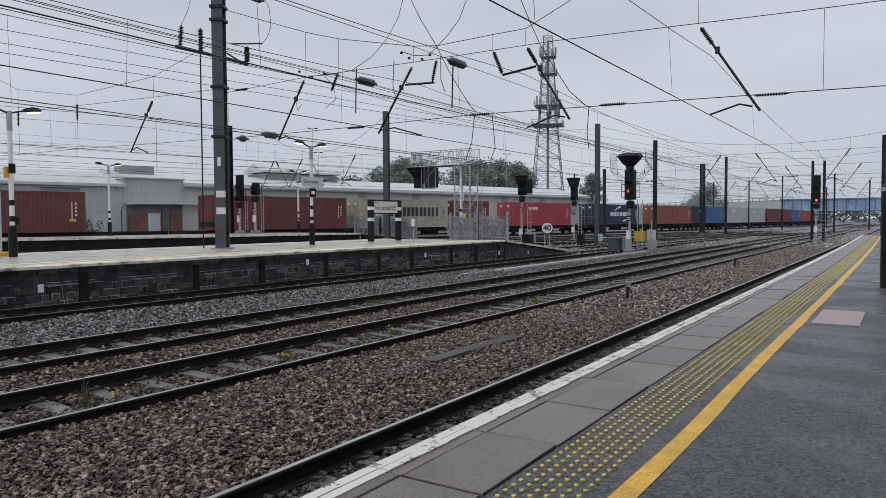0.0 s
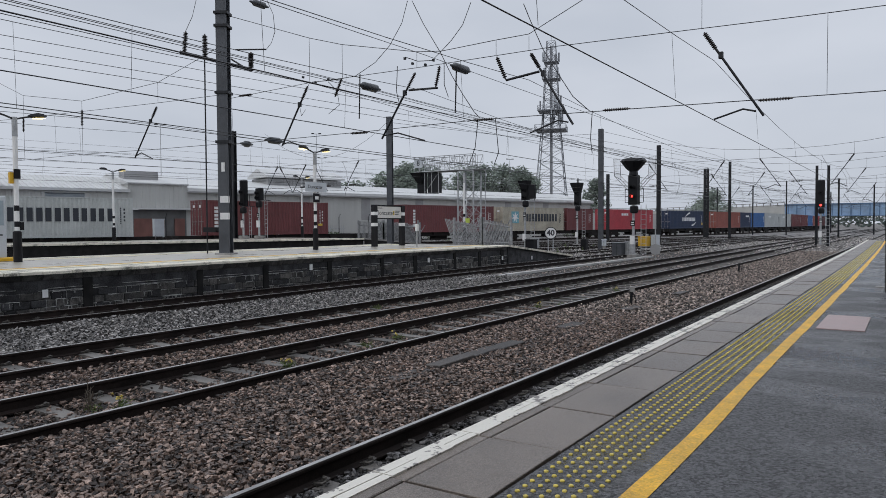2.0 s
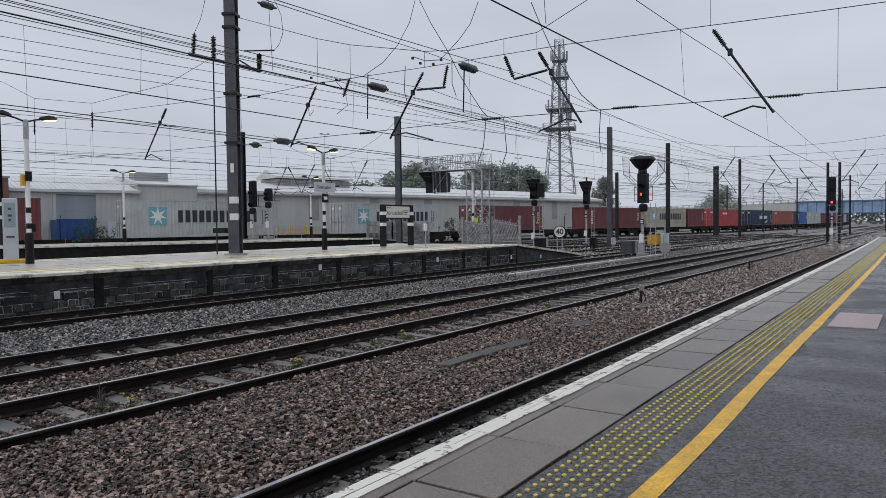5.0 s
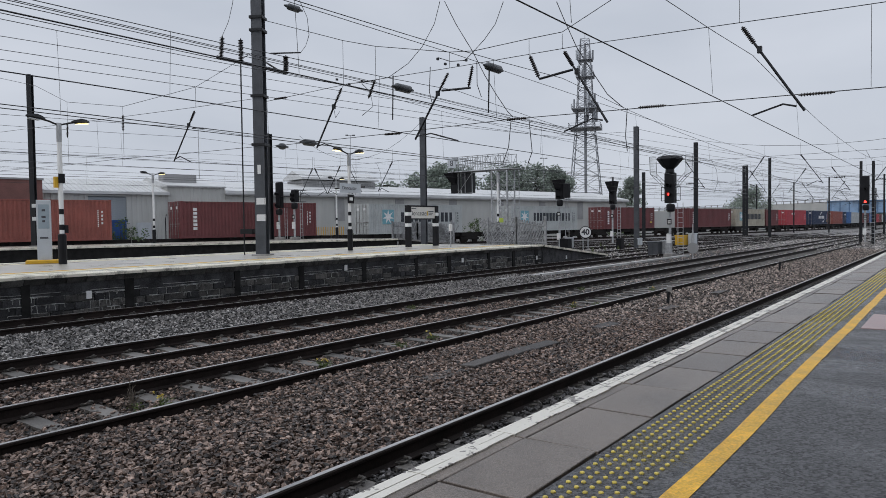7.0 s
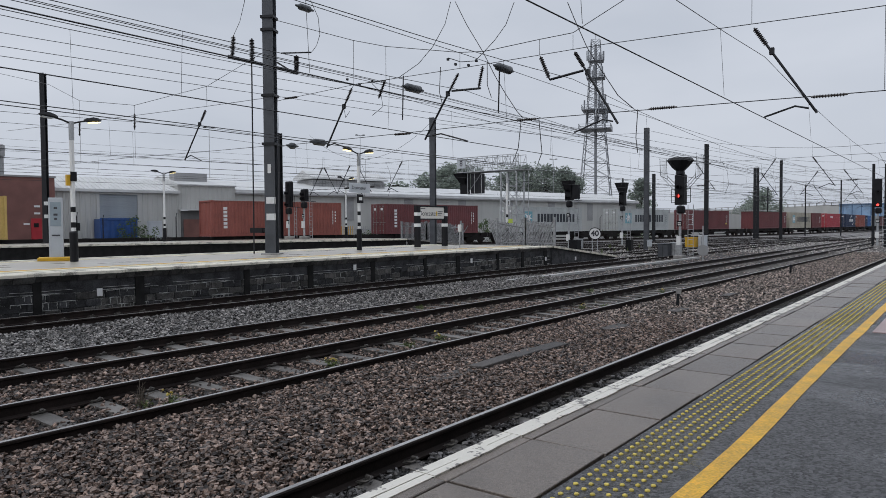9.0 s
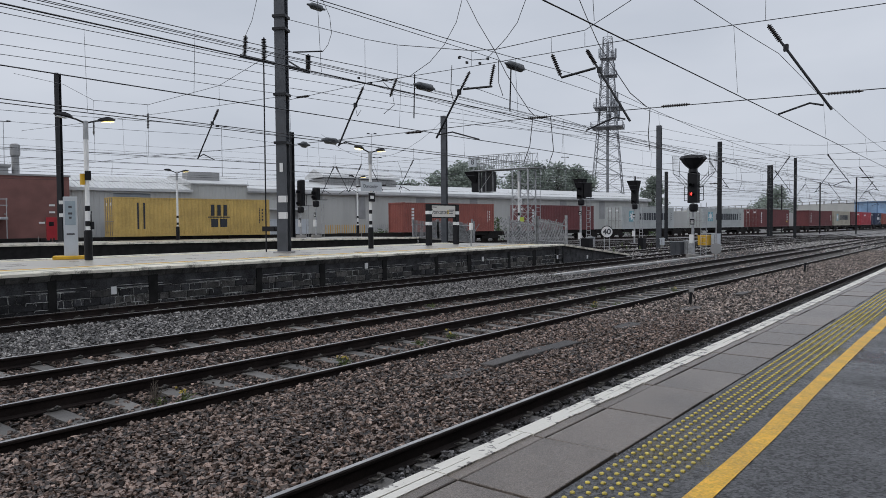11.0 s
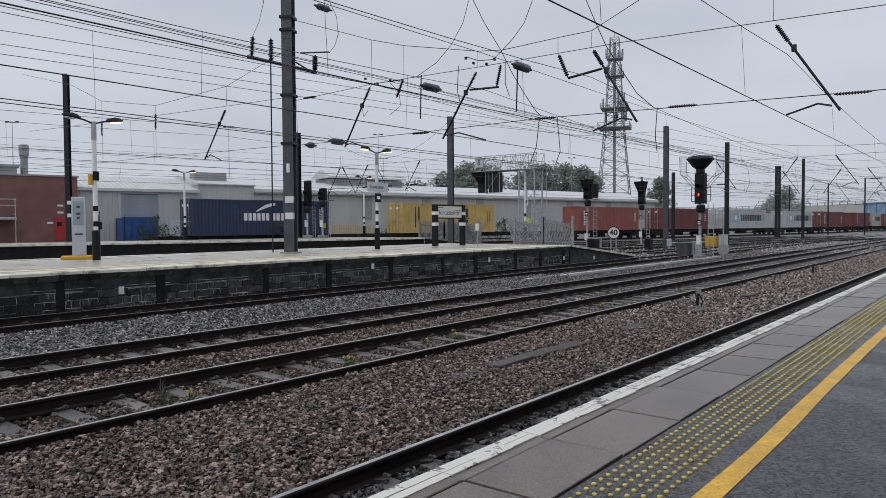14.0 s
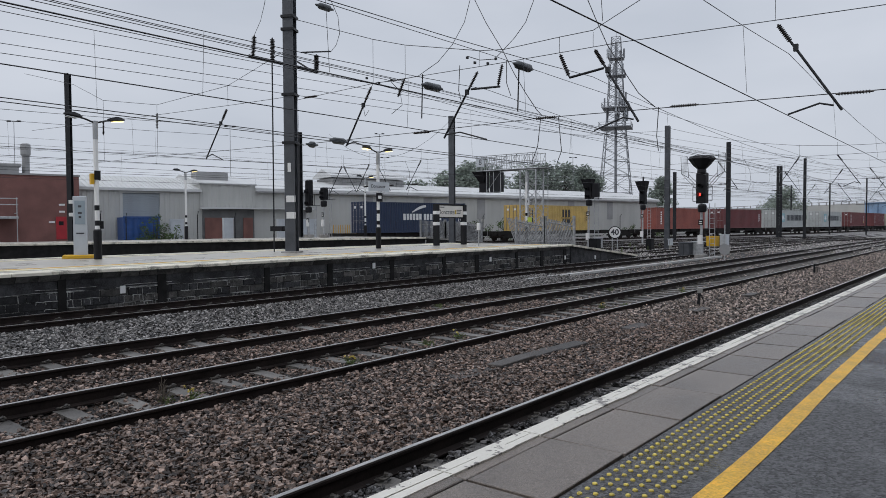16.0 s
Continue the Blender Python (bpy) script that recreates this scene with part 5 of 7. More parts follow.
for k, (a, b) in enumerate(((-105.4, -86.6), (-85.8, -60.4), (-59.6, -42.0), (-41.2, -24.6), (-23.8, -5.2), (-4.4, 13.4), (14.2, 35.6), (36.4, 52.9), (53.5, 75.9), (76.6, 93.6), (94.4, 111.2), (112.0, 124.4), (124.7, 139.9), (140.1, 152.2), (152.5, 165.4), (165.7, 178.6), (178.9, 191.8), (192.1, 205.0), (205.3, 218.2), (218.5, 231.4), (231.7, 244.6), (244.9, 257.8), (258.1, 271.0), (271.3, 284.2))):
    wagon(a, b, k)


def travelled(t):
    """Metres that the slowing train has gone since the start."""
    return 10.4245 * t + 0.03297 * t ** 2 - 0.010883 * t ** 3 + 0.0002883 * t ** 4


BEND_AT, BEND_LEN, END_TURN = 112.6, 102.4, radians(-0.8)


def line_points(last=430.0, step=1.0):
    """The near side of the train's way: straight, then easing almost parallel to the main lines."""
    h0, pts, q = math.atan(LINE_SLANT), [], -200.0
    x, y = LINE_X - 200 * math.sin(h0), -200 * math.cos(h0)
    while q <= last:
        h = h0 if q < BEND_AT else END_TURN + (h0 - END_TURN) * max(0.0, 1 - (q - BEND_AT) / BEND_LEN)
        pts.append((x, y, h))
        x, y, q = x + math.sin(h) * step, y + math.cos(h) * step, q + step
    return pts


LINE = line_points()


def train_pose(s, z):
    i = min(max(int(s + 200), 0), len(LINE) - 2)
    u = s + 200 - i
    (x0, y0, h0), (x1, y1, h1) = LINE[i], LINE[i + 1]
    return pose(x0 + (x1 - x0) * u, y0 + (y1 - y0) * u, z, 0, 0, -math.degrees(h0 + (h1 - h0) * u))


def curved_track():
    """The freight line's rails where it bends."""
    t = thing("railway_track", "bending freight railway track beyond the signals", "track", group="railway tracks", kind="structure")
    for side in (-1.22 - 0.7525, -1.22 + 0.7525):
        k, vs, fs = len(RAIL_PROFILE), [], []
        rows = [train_pose(s, -0.70) for s in range(111, 340, 4)]
        for m in rows:
            vs += [m @ Vector((a + side, 0, b)) for a, b in RAIL_PROFILE]
        for i in range(len(rows) - 1):
            fs += [(i * k + j, (i + 1) * k + j, (i + 1) * k + (j + 1) % k, i * k + (j + 1) % k) for j in range(k)]
        part("rail", Mesh().add(vs, fs), RAIL_SIDE, t)
    run = Mesh()
    for i in range(80):
        run.box(-2.47, -0.125, -0.3, 0.03, 0.125, -0.165, train_pose(111 + i * 0.7, -0.70))
    tagged(part("sleeper_run", run, SLEEPER, t, "far concrete sleepers"), kind="stuff")


curved_track()


# ---- overhead line ----
HS = 18.2     # the headspan nearest to the camera


def insulator(m, a, b, r=0.085, sheds=7):
    """Ribbed insulator between two points."""
    a, b = Vector(a), Vector(b)
    d = (b - a)
    rot = d.to_track_quat("Z", "Y").to_matrix().to_4x4()
    prof = [(0.02, 0)]
    n = sheds
    for i in range(n):
        z = d.length * (0.06 + 0.88 * i / n)
        h = d.length * 0.88 / n
        prof += [(r * 0.45, z), (r, z + h * 0.35), (r * 0.95, z + h * 0.5), (r * 0.45, z + h * 0.6)]
    prof.append((0.02, d.length))
    m.lathe(prof, 8, Matrix.Translation(a) @ rot)
    return m


def wire(name, pts, r, parent, mat=None):
    return part(name, Mesh().tube(pts, r, 4, caps=False), mat or WIRE, parent)


def sagging(x, supports, z, sag, y0, y1, lean=0.0):
    """A carrying wire that hangs between supports along y."""
    pts = []
    for a, b in zip(supports, supports[1:]):
        for i in range(8):
            u = i / 8
            y = a + (b - a) * u
            if y0 <= y <= y1:
                pts.append((x + lean * y, y, z - 4 * sag * u * (1 - u) * ((b - a) / 42) ** 2))
    return pts


SUPPORTS = (-40, -8, HS, 57.7, 97, 137, 177, 217, 257)


def equipment(x, zc, zm, label, lean=0.0, sag=0.75, shift=0.0, supports=SUPPORTS, stagger=0.2):
    """Contact wire, carrying wire and droppers over one track."""
    t = thing("overhead_line", label, "overhead line", group="overhead lines")
    sup = [s + shift for s in supports]
    car = sagging(x, sup, zm, sag, -24, 240, lean)
    wire("carrying_wire", car, 0.0085, t)
    con = [(x + lean * y + (stagger if i % 2 == 0 else 0), y, zc) for i, y in enumerate(sup)]
    con[2] = (x + lean * sup[2], sup[2], zc)
    wire("contact_wire", con, 0.011, t)
    for a, b in zip(sup, sup[1:]):
        if a > 150:
            break
        if b < -5:
            continue
        for u in (0.14, 0.36, 0.62, 0.86):
            y = a + (b - a) * u
            z = zm - 4 * sag * u * (1 - u) * ((b - a) / 42) ** 2
            wire("dropper", [(x + lean * y, y, z), (x + lean * y + stagger * 0.4, y, zc)], 0.0042, t)


equipment(-2.15, 3.62, 5.07, "contact and carrying wire over the platform track")
equipment(-7.2, 3.68, 5.2, "contact and carrying wire over a main track")
equipment(-10.85, 3.72, 5.3, "contact and carrying wire over a main track", stagger=-0.2)
equipment(-15.55, 3.86, 6.05, "contact and carrying wire along the island platform", sag=0.5)
wire("feeder_wire", [(-15.7, -24, 3.98), (-15.75, HS, 3.98), (-15.5, 57.7, 3.9), (-15.5, 137, 3.9)], 0.012, thing("spare_contact_wire", "second contact wire along the island platform", "overhead line", group="overhead lines"))
equipment(-28.0, 4.0, 5.5, "contact and carrying wire over the bay track", 0.15, 0.5)
equipment(-34.0, 4.2, 5.9, "contact and carrying wire over the far bay track", 0.15, 0.5, 4)
equipment(-46.0, 4.3, 5.7, "contact and carrying wire beside the freight line", 0.252, 0.5, 7)
equipment(-57.0, 4.5, 5.9, "contact and carrying wire over the freight line", 0.252, 0.5, -6)
feeders = thing("feeder_wires", "bundle of dark feeder wires between tall masts", "overhead line", group="overhead lines")
for x, z in ((-14.9, 5.86), (-15.3, 6.22), (-14.6, 6.08), (-14.75, 6.16), (-10.85, 6.42)):
    wire("feeder_wire", sagging(x, SUPPORTS, z, 0.12, -24, 180), 0.010, feeders)
for z in (7.72, 7.26, 6.93):
    wire("feeder_wire", [(-26 + 0.15 * y, y, z - 0.004 * (y - 9)) for y in range(-24, 130, 6)], 0.011, feeders)
for a, z in ((-50, 6.15), (-50, 5.85), (-50, 5.35), (-53, 5.2), (-53, 6.9), (-48, 4.6)):
    wire("feeder_wire", [(a + 0.252 * y, y, z - 0.003 * (y - 16)) for y in range(-24, 190, 7)], 0.007, feeders)


def h_mast(name, label, x, y, z0, z1, w, mat, rz=0.0, taper=1.0):
    """A rolled H-section mast on a base plate."""
    t = thing(name, label, "mast", pose(x, y, z0, 0, 0, rz), "overhead line masts")
    h, f = z1 - z0, w * 0.09
    a, b, c = w / 2, w / 2 - f, f / 2
    m = Mesh().prism([(-a, -a), (a, -a), (a, -b), (c, -b), (c, b), (a, b), (a, a), (-a, a), (-a, b), (-c, b), (-c, -b), (-a, -b)], 0, h)
    part("column", m, mat, t)
    part("base_plate", Mesh().box(-w * 0.8, -w * 0.8, -0.3, w * 0.8, w * 0.8, 0.05, bevel=0.01), CONCRETE, t)
    return t


def tall_mast():
    x, y = -20.36, HS
    t = h_mast("overhead_mast", "thick grey steel overhead line mast on the island platform", x, y, 0, 12.6, 0.42, MAST_GREY, 30)
    inv = pose(x, y, 0, 0, 0, 30).inverted()
    loc = lambda p: tuple(inv @ Vector(p))
    for z in (8.75, 9.25, 4.3, 6.2):
        part("clamp_band", Mesh().box(-0.27, -0.27, z, 0.27, 0.27, z + 0.1), MAST_DARK, t)
    part("cross_arm", Mesh().tube([loc((-23.0, HS, 8.2)), loc((-18.75, HS, 6.95))], 0.07, 5), MAST_DARK, t, "slanting dark cross arm")
    part("arm_brace", Mesh().tube([loc((-19.9, HS, 7.5)), loc((-18.9, HS, 6.95))], 0.035, 5), MAST_DARK, t)
    for a, b in (((-22.75, HS, 8.1), (-22.63, HS, 9.0)), ((-21.45, HS, 7.75), (-21.45, HS, 8.7)), ((-18.8, HS, 7.0), (-18.79, HS, 7.62))):
        part("insulator", insulator(Mesh(), loc(a), loc(b), 0.11, 14), INSULATOR, t, "dark ribbed insulator")
    part("bus_bar", Mesh().tube([loc((-19.65, HS, 7.82)), loc((-18.0, HS, 7.6))], 0.03, 5), MAST_DARK, t)
    for z in (2.0, 1.35):
        part("mast_plate", Mesh().box(-0.16, -0.235, z, 0.2, -0.215, z + 0.26), WHITE, t, "small white plate", pose(0, 0, 0, 0, 0, 8))
    part("number_plate", Mesh().box(-0.06, -0.235, 3.2, 0.07, -0.215, 3.55), WHITE, t, "small white plate")
    rod = thing("cable_conduit", "thin dark upright cable pipe beside the mast", "pipe", pose(-21.5, HS, 0))
    part("pipe", Mesh().tube([(0, 0, 0), (0.02, 0, 8.0)], 0.028, 6), MAST_DARK, rod)
    part("junction_box", Mesh().box(-0.12, -0.1, 0.85, 0.65, 0.1, 1.05).box(0.2, -0.08, 0.9, 1.0, 0.08, 1.02), BLACK, rod, "black box on a bracket")


def headspan_near():
    """Cross wires, drop tubes and registration arms at the nearest headspan."""
    t = thing("headspan", "headspan of cross wires with drop tubes and insulators", "overhead line", pose(0, HS, 0), "headspans")
    P = lambda l: [(x, 0, z) for x, z in l]
    wire("suspension_wire", P([(-45.9, 10.6), (-39.25, 9.08), (-35.8, 7.8), (-30.38, 6.97), (-24.56, 7.15), (-20.4, 8.1)]), 0.011, t)
    wire("suspension_wire", P([(-20.4, 9.3), (-15.78, 7.68), (-14.25, 7.23), (-11.13, 6.55), (-10.2, 6.44), (-8.27, 6.49), (-7.2, 6.5), (-6.35, 6.85), (-5.5, 7.2), (-2.45, 8.4), (3, 10.6), (9, 12.6)]), 0.011, t)
    wire("upper_cross_wire", P([(-45, 7.0), (-33.9, 6.6), (-24.6, 6.3), (-20.4, 6.2)]), 0.010, t)
    wire("upper_cross_wire", P([(-20.4, 6.0), (-15.8, 6.12), (-11.1, 6.05), (-6.35, 6.03), (-0.2, 5.83), (9, 5.6)]), 0.010, t)
    wire("lower_cross_wire", P([(-45, 4.7), (-35.9, 4.53), (-30.5, 4.5), (-24.9, 4.37), (-20.4, 4.3)]), 0.010, t)
    wire("lower_cross_wire", P([(-20.4, 4.26), (-17, 4.23), (-13.2, 4.21), (-8.84, 4.22), (-5.54, 4.13), (-0.17, 3.99), (9, 3.75)]), 0.011, t)
    for x, z0, z1 in ((-15.78, 7.68, 6.12), (-14.25, 7.23, 6.1), (-11.13, 6.55, 6.05), (-8.27, 6.49, 6.05), (-7.2, 6.45, 6.03), (-2.45, 8.4, 5.9), (-35.8, 7.8, 4.55), (-30.4, 6.97, 4.45), (-24.56, 7.15, 6.3), (0.3, 5.8, 4.0)):
        wire("hanger", P([(x, z0), (x, z1)]), 0.007, t)
    tubes = (((-2.45, 5.88), (-1.02, 3.63)), ((-7.2, 6.04), (-5.86, 3.83)), ((-11.13, 5.99), (-12.56, 3.92)), ((-15.82, 6.1), (-17.19, 4.0)), ((-24.58, 6.23), (-26.28, 4.09)))
    for (a, b) in tubes:
        A, B = Vector((a[0], 0, a[1])), Vector((b[0], 0, b[1]))
        u = (B - A).normalized()
        part("insulator", insulator(Mesh(), A + u * 0.1, A + u * 0.66, 0.062, 10), INSULATOR, t, "dark ribbed insulator")
        part("drop_tube", Mesh().tube([A + u * 0.64, B], 0.033, 6), MAST_DARK, t, "dark slanting tube")
        part("tube_clamp", Mesh().box(-0.05, -0.05, -0.06, 0.05, 0.05, 0.1, Matrix.Translation(A + u * 0.85)), MAST_DARK, t)
    for pts in (((-1.19, 3.75), (-1.48, 3.83), (-2.15, 3.64)), ((-6.0, 3.9), (-6.3, 3.98), (-7.16, 3.70)), ((-12.45, 4.02), (-11.9, 4.06), (-10.84, 3.74)), ((-17.1, 4.06), (-16.8, 4.12), (-16.0, 3.87)), ((-26.2, 4.18), (-25.8, 4.28), (-25.0, 3.98))):
        part("registration_arm", Mesh().tube(P(pts), 0.024, 5), MAST_DARK, t)
    for a, b in (((-7.94, 5.28), (-6.88, 5.4)), ((-11.45, 5.38), (-10.35, 5.33))):
        part("cross_bar", Mesh().tube(P([a, b]), 0.035, 6), MAST_DARK, t)
    for a, b in (((-8.25, 6.0), (-7.95, 5.3)), ((-10.26, 6.0), (-10.42, 5.36)), ((-14.28, 6.1), (-14.6, 5.5)), ((-35.83, 6.69), (-35.86, 5.95)), ((-30.39, 6.58), (-30.42, 5.8))):
        part("insulator", insulator(Mesh(), (a[0], 0, a[1]), (b[0], 0, b[1]), 0.066, 10), INSULATOR, t)
    for x, z in ((-1.15, 4.0), (-5.0, 4.13), (-9.1, 4.22), (-13.9, 4.2), (-19.5, 6.05)):
        part("insulator", insulator(Mesh(), (x, 0, z), (x + 0.75, 0, z - 0.02), 0.045, 11), INSULATOR, t)
    for x, z, d in ((-13.05, 5.66, 1.1), (-9.5, 5.82, 1.1), (-17.6, 4.22, 0.9), (-18.3, 9.3, 0.9), (-20.0 + 0.9, 4.2, 0.6)):
        part("cut_in_insulator", Mesh().lathe([(0.03, 0), (0.06, 0.14), (0.12, 0.22), (0.125, d - 0.22), (0.06, d - 0.14), (0.03, d)], 10, Matrix.Translation((x, -d / 2, z)) @ Matrix.Rotation(radians(-90), 4, "X")), GREY_INSUL, t, "grey cylindrical insulator", smooth=True)
    for x, z0, z1 in ((-13.47, 6.13, 4.66), (-9.65, 5.9, 4.5)):
        part("hanging_rod", Mesh().tube(P([(x, z0), (x - 0.05, z1)]), 0.022, 5), MAST_DARK, t)
    loops = (((-17.96, 9.51), (-17.57, 8.81), (-17.49, 8.17), (-17.68, 7.79), (-17.99, 7.57)),
             ((-11.48, 8.2), (-11.71, 7.54), (-12.21, 6.9), (-12.81, 6.44), (-13.67, 6.1), (-14.7, 6.08), (-15.66, 6.13)),
             ((-11.3, 8.17), (-10.87, 7.38), (-10.24, 6.41), (-9.83, 5.66), (-9.42, 5.02), (-9.03, 4.47), (-8.84, 4.28)),
             ((-9.13, 7.73), (-9.42, 7.12), (-9.82, 6.72), (-10.24, 6.41), (-10.55, 6.2), (-11.1, 6.25), (-11.6, 6.45)),
             ((-7.37, 7.38), (-7.15, 6.86), (-6.77, 6.02), (-6.35, 5.34), (-5.86, 4.59), (-5.39, 4.16)),
             ((-22.63, 9.0), (-22.2, 9.5), (-21.9, 10.2), (-21.7, 11.2)), ((-15.8, 6.1), (-16.3, 5.4), (-16.2, 5.0), (-16.0, 5.2)),
             ((-14.9, 6.05), (-14.5, 5.7), (-14.4, 5.2), (-14.9, 4.95)), ((-11.9, 6.2), (-11.95, 5.4), (-11.85, 5.05)), ((-10.1, 6.1), (-10.1, 5.4), (-9.95, 5.0)),
             ((-5.3, 4.15), (-5.35, 3.4), (-5.3, 3.0)), ((-8.9, 4.2), (-9.0, 3.4), (-9.2, 2.95)), ((-8.3, 4.2), (-8.2, 3.2), (-8.35, 2.85)))
    for l in loops:
        wire("jumper_loop", P(l), 0.012, t)
    for x, z in ((-16.1, 6.35), (-15.5, 6.1), (-14.9, 6.12), (-11.6, 6.4), (-11.3, 6.2), (-10.8, 6.1), (-10.5, 6.2)):
        part("wire_clamp", Mesh().box(-0.028, -0.04, -0.035, 0.028, 0.04, 0.035, Matrix.Translation((x, 0, z))), MAST_DARK, t)


def headspan_far(y, xl, xr, zl, tracks):
    t = thing("headspan", "further headspan of thin cross wires and drop tubes", "overhead line", pose(0, y, 0), "headspans")
    mid = (xl + xr) / 2
    wire("suspension_wire", [(xl + (xr - xl) * i / 12, 0, zl - 2.4 * (1 - (2 * i / 12 - 1) ** 2)) for i in range(13)], 0.012, t)
    wire("upper_cross_wire", [(xl, 0, 6.0), (xr, 0, 6.0)], 0.012, t)
    wire("lower_cross_wire", [(xl, 0, 4.2), (xr, 0, 4.2)], 0.012, t)
    for k, x in enumerate(tracks):
        s = 1 if k % 2 else -1
        A, B = Vector((x - s * 0.7, 0, 6.0)), Vector((x + s * 0.8, 0, 3.8))
        u = (B - A).normalized()
        part("insulator", insulator(Mesh(), A, A + u * 0.6, 0.075, 5), INSULATOR, t)
        part("drop_tube", Mesh().tube([A + u * 0.55, B], 0.028, 5), MAST_DARK, t)
        part("registration_arm", Mesh().tube([B + Vector((-s * 0.1, 0, 0.1)), B + Vector((-s * 0.4, 0, 0.2)), B + Vector((-s * 1.1, 0, -0.1))], 0.025, 4), MAST_DARK, t)
        wire("hanger", [(x - s * 0.7, 0, 6.0), (x - s * 0.7, 0, 6.9)], 0.008, t)
    for x in (xl + 4, xr - 4, mid):
        part("insulator", insulator(Mesh(), (x, 0, 4.2), (x + 0.8, 0, 4.2), 0.07, 7), INSULATOR, t)
    for x in (xl + 6, mid + 2):
        wire("jumper_loop", [(x, 0, 6.0), (x + 0.4, 0, 5.2), (x + 0.5, 0, 4.2), (x + 0.2, 0, 3.4)], 0.012, t)


tall_mast()
headspan_near()
h_mast("overhead_mast", "dark steel overhead line mast on the far platform", -45.72, 20.7, 0.1, 11.0, 0.30, MAST_DARK, 35)
h_mast("overhead_mast", "grey steel overhead line mast behind the name board", -29.85, 40.8, -1.1, 9.0, 0.40, MAST_GREY, 20)
h_mast("overhead_mast", "grey steel overhead line mast among the signals", -20.2, 57.63, -1.1, 9.2, 0.40, MAST_GREY, 10)
h_mast("overhead_mast", "dark steel overhead line mast with a switch box", -19.9, 73.1, -1.1, 9.2, 0.40, MAST_DARK, 10)
for dx in (0, 0.4):
    h_mast("overhead_mast", "one of a pair of dark steel masts", -23.5 + dx, 107.9, -1.1, 9.2, 0.36, MAST_DARK, 10)
h_mast("overhead_mast", "slim dark steel overhead line mast", -18.48, 100.3, -1.1, 9.4, 0.36, MAST_DARK, 10)
h_mast("overhead_mast", "slim dark steel mast behind the signals", -29.5, 84.2, -1.1, 7.3, 0.36, MAST_DARK, 10)
h_mast("overhead_mast", "dark steel mast on the far platform behind the island mast", -43.0, 37.5, 0.1, 8.65, 0.38, MAST_DARK, 10)
for x, y, h in ((-16.5, 137, 8.6), (-5.43, 73.6, 6.4), (-4.5, 73.9, 6.4), (-7.0, 118, 7.6), (-22, 137, 8.0), (-13, 177, 8.0), (-3.8, 150, 8.0), (0.75, 49.5, 6.0), (-31, 150, 8.5)):
    h_mast("overhead_mast", "distant dark steel overhead line mast", x, y, -1.1, h, 0.22, MAST_DARK, 10)
headspan_far(57.7, -20.1, 9.0, 9.0, (-2.2, -7.0, -10.9, -15.4))
headspan_far(73.1, -19.9, 9.0, 9.0, (-2.2, -7.0, -10.5, -14.0))
headspan_far(100.4, -23.3, 9.0, 9.0, (-2.4, -7.0, -10.5, -14.0, -18.0))
headspan_far(137.0, -22, 9.0, 8.2, (-2.6, -7.0, -10.5, -14.0))
wire("mast_link_wire", [(-29.85, 40.8, 8.6), (-24, 50, 8.0), (-20.1, 57.7, 8.8)], 0.012, feeders)
headspan_far(40.8, -43.0, -29.85, 8.8, (-42.2, -40.6, -39.0, -36.8, -33.5))


# ---- platform furniture ----
def banded_post(t, h, r, base=1.0, top_grey=0.6):
    part("base_sleeve", Mesh().lathe([(r * 1.75, 0), (r * 1.75, base - 0.04), (r * 1.2, base)], 12), BLACK, t, "black base sleeve")
    part("post", Mesh().lathe([(r, base), (r, h - top_grey)], 12), WHITE, t, "white post")
    part("post_top", Mesh().lathe([(r * 1.12, h - top_grey), (r * 1.12, h)], 12), GALV, t)
    for z in (base + 0.12, base + 0.62):
        part("black_band", Mesh().lathe([(r * 1.06, z), (r * 1.06, z + 0.17)], 12), BLACK, t, "black band")


def platform_lamp(label, x, y, z, h, lit=(False, True), reach=0.52, rz=0.0):
    t = thing("platform_lamp", label, "lamp post", pose(x, y, z, 0, 0, rz), "platform lamps")
    banded_post(t, h - 0.05, 0.072, 0.98)
    for s, on in zip((-1, 1), lit):
        arm = part("arm", Mesh().tube([(0, 0, h - 0.12), (s * reach * 0.6, 0, h - 0.02), (s * reach, 0, h + 0.02)], 0.03, 6), MAST_DARK, t)
        T = pose(s * (reach - 0.1), 0, h + 0.02, 0, -6 * s, 0)
        m = Mesh()
        prof = [(0.0, 0.05, 0.04), (0.1, 0.11, 0.08), (0.27, 0.15, 0.11), (0.45, 0.12, 0.08), (0.56, 0.04, 0.03)]
        rings = []
        for d, w, hh in prof:
            rings += [(s * d, -w, 0), (s * d, -w * 0.6, hh), (s * d, w * 0.6, hh), (s * d, w, 0), (s * d, w * 0.6, -hh * 0.5), (s * d, -w * 0.6, -hh * 0.5)]
        fs = [(i * 6 + j, i * 6 + (j + 1) % 6, (i + 1) * 6 + (j + 1) % 6, (i + 1) * 6 + j) for i in range(4) for j in range(6)]
        fs += [tuple(range(6)), tuple(range(24, 30))]
        m.add(rings, fs, T)
        hd = part("lamp_head", m, BLACK, t, "dark lantern", smooth=False)
        g = Mesh().box(min(s * 0.16, s * 0.48), -0.11, -0.07, max(s * 0.16, s * 0.48), 0.11, -0.05, T)
        part("lamp_glass", g, LAMP_GLOW if on else PALE_GREY, hd, "glowing lamp glass" if on else "unlit lamp glass")
    return t


la = platform_lamp("twin-armed platform lamp with black and white bands, one lamp lit", -21.37, 10.96, 0, 4.57, rz=90)
part("notice_box", Mesh().box(-0.2, -0.05, 2.45, -0.09, 0.05, 2.8), CAB_YELLOW, la, "yellow sign")
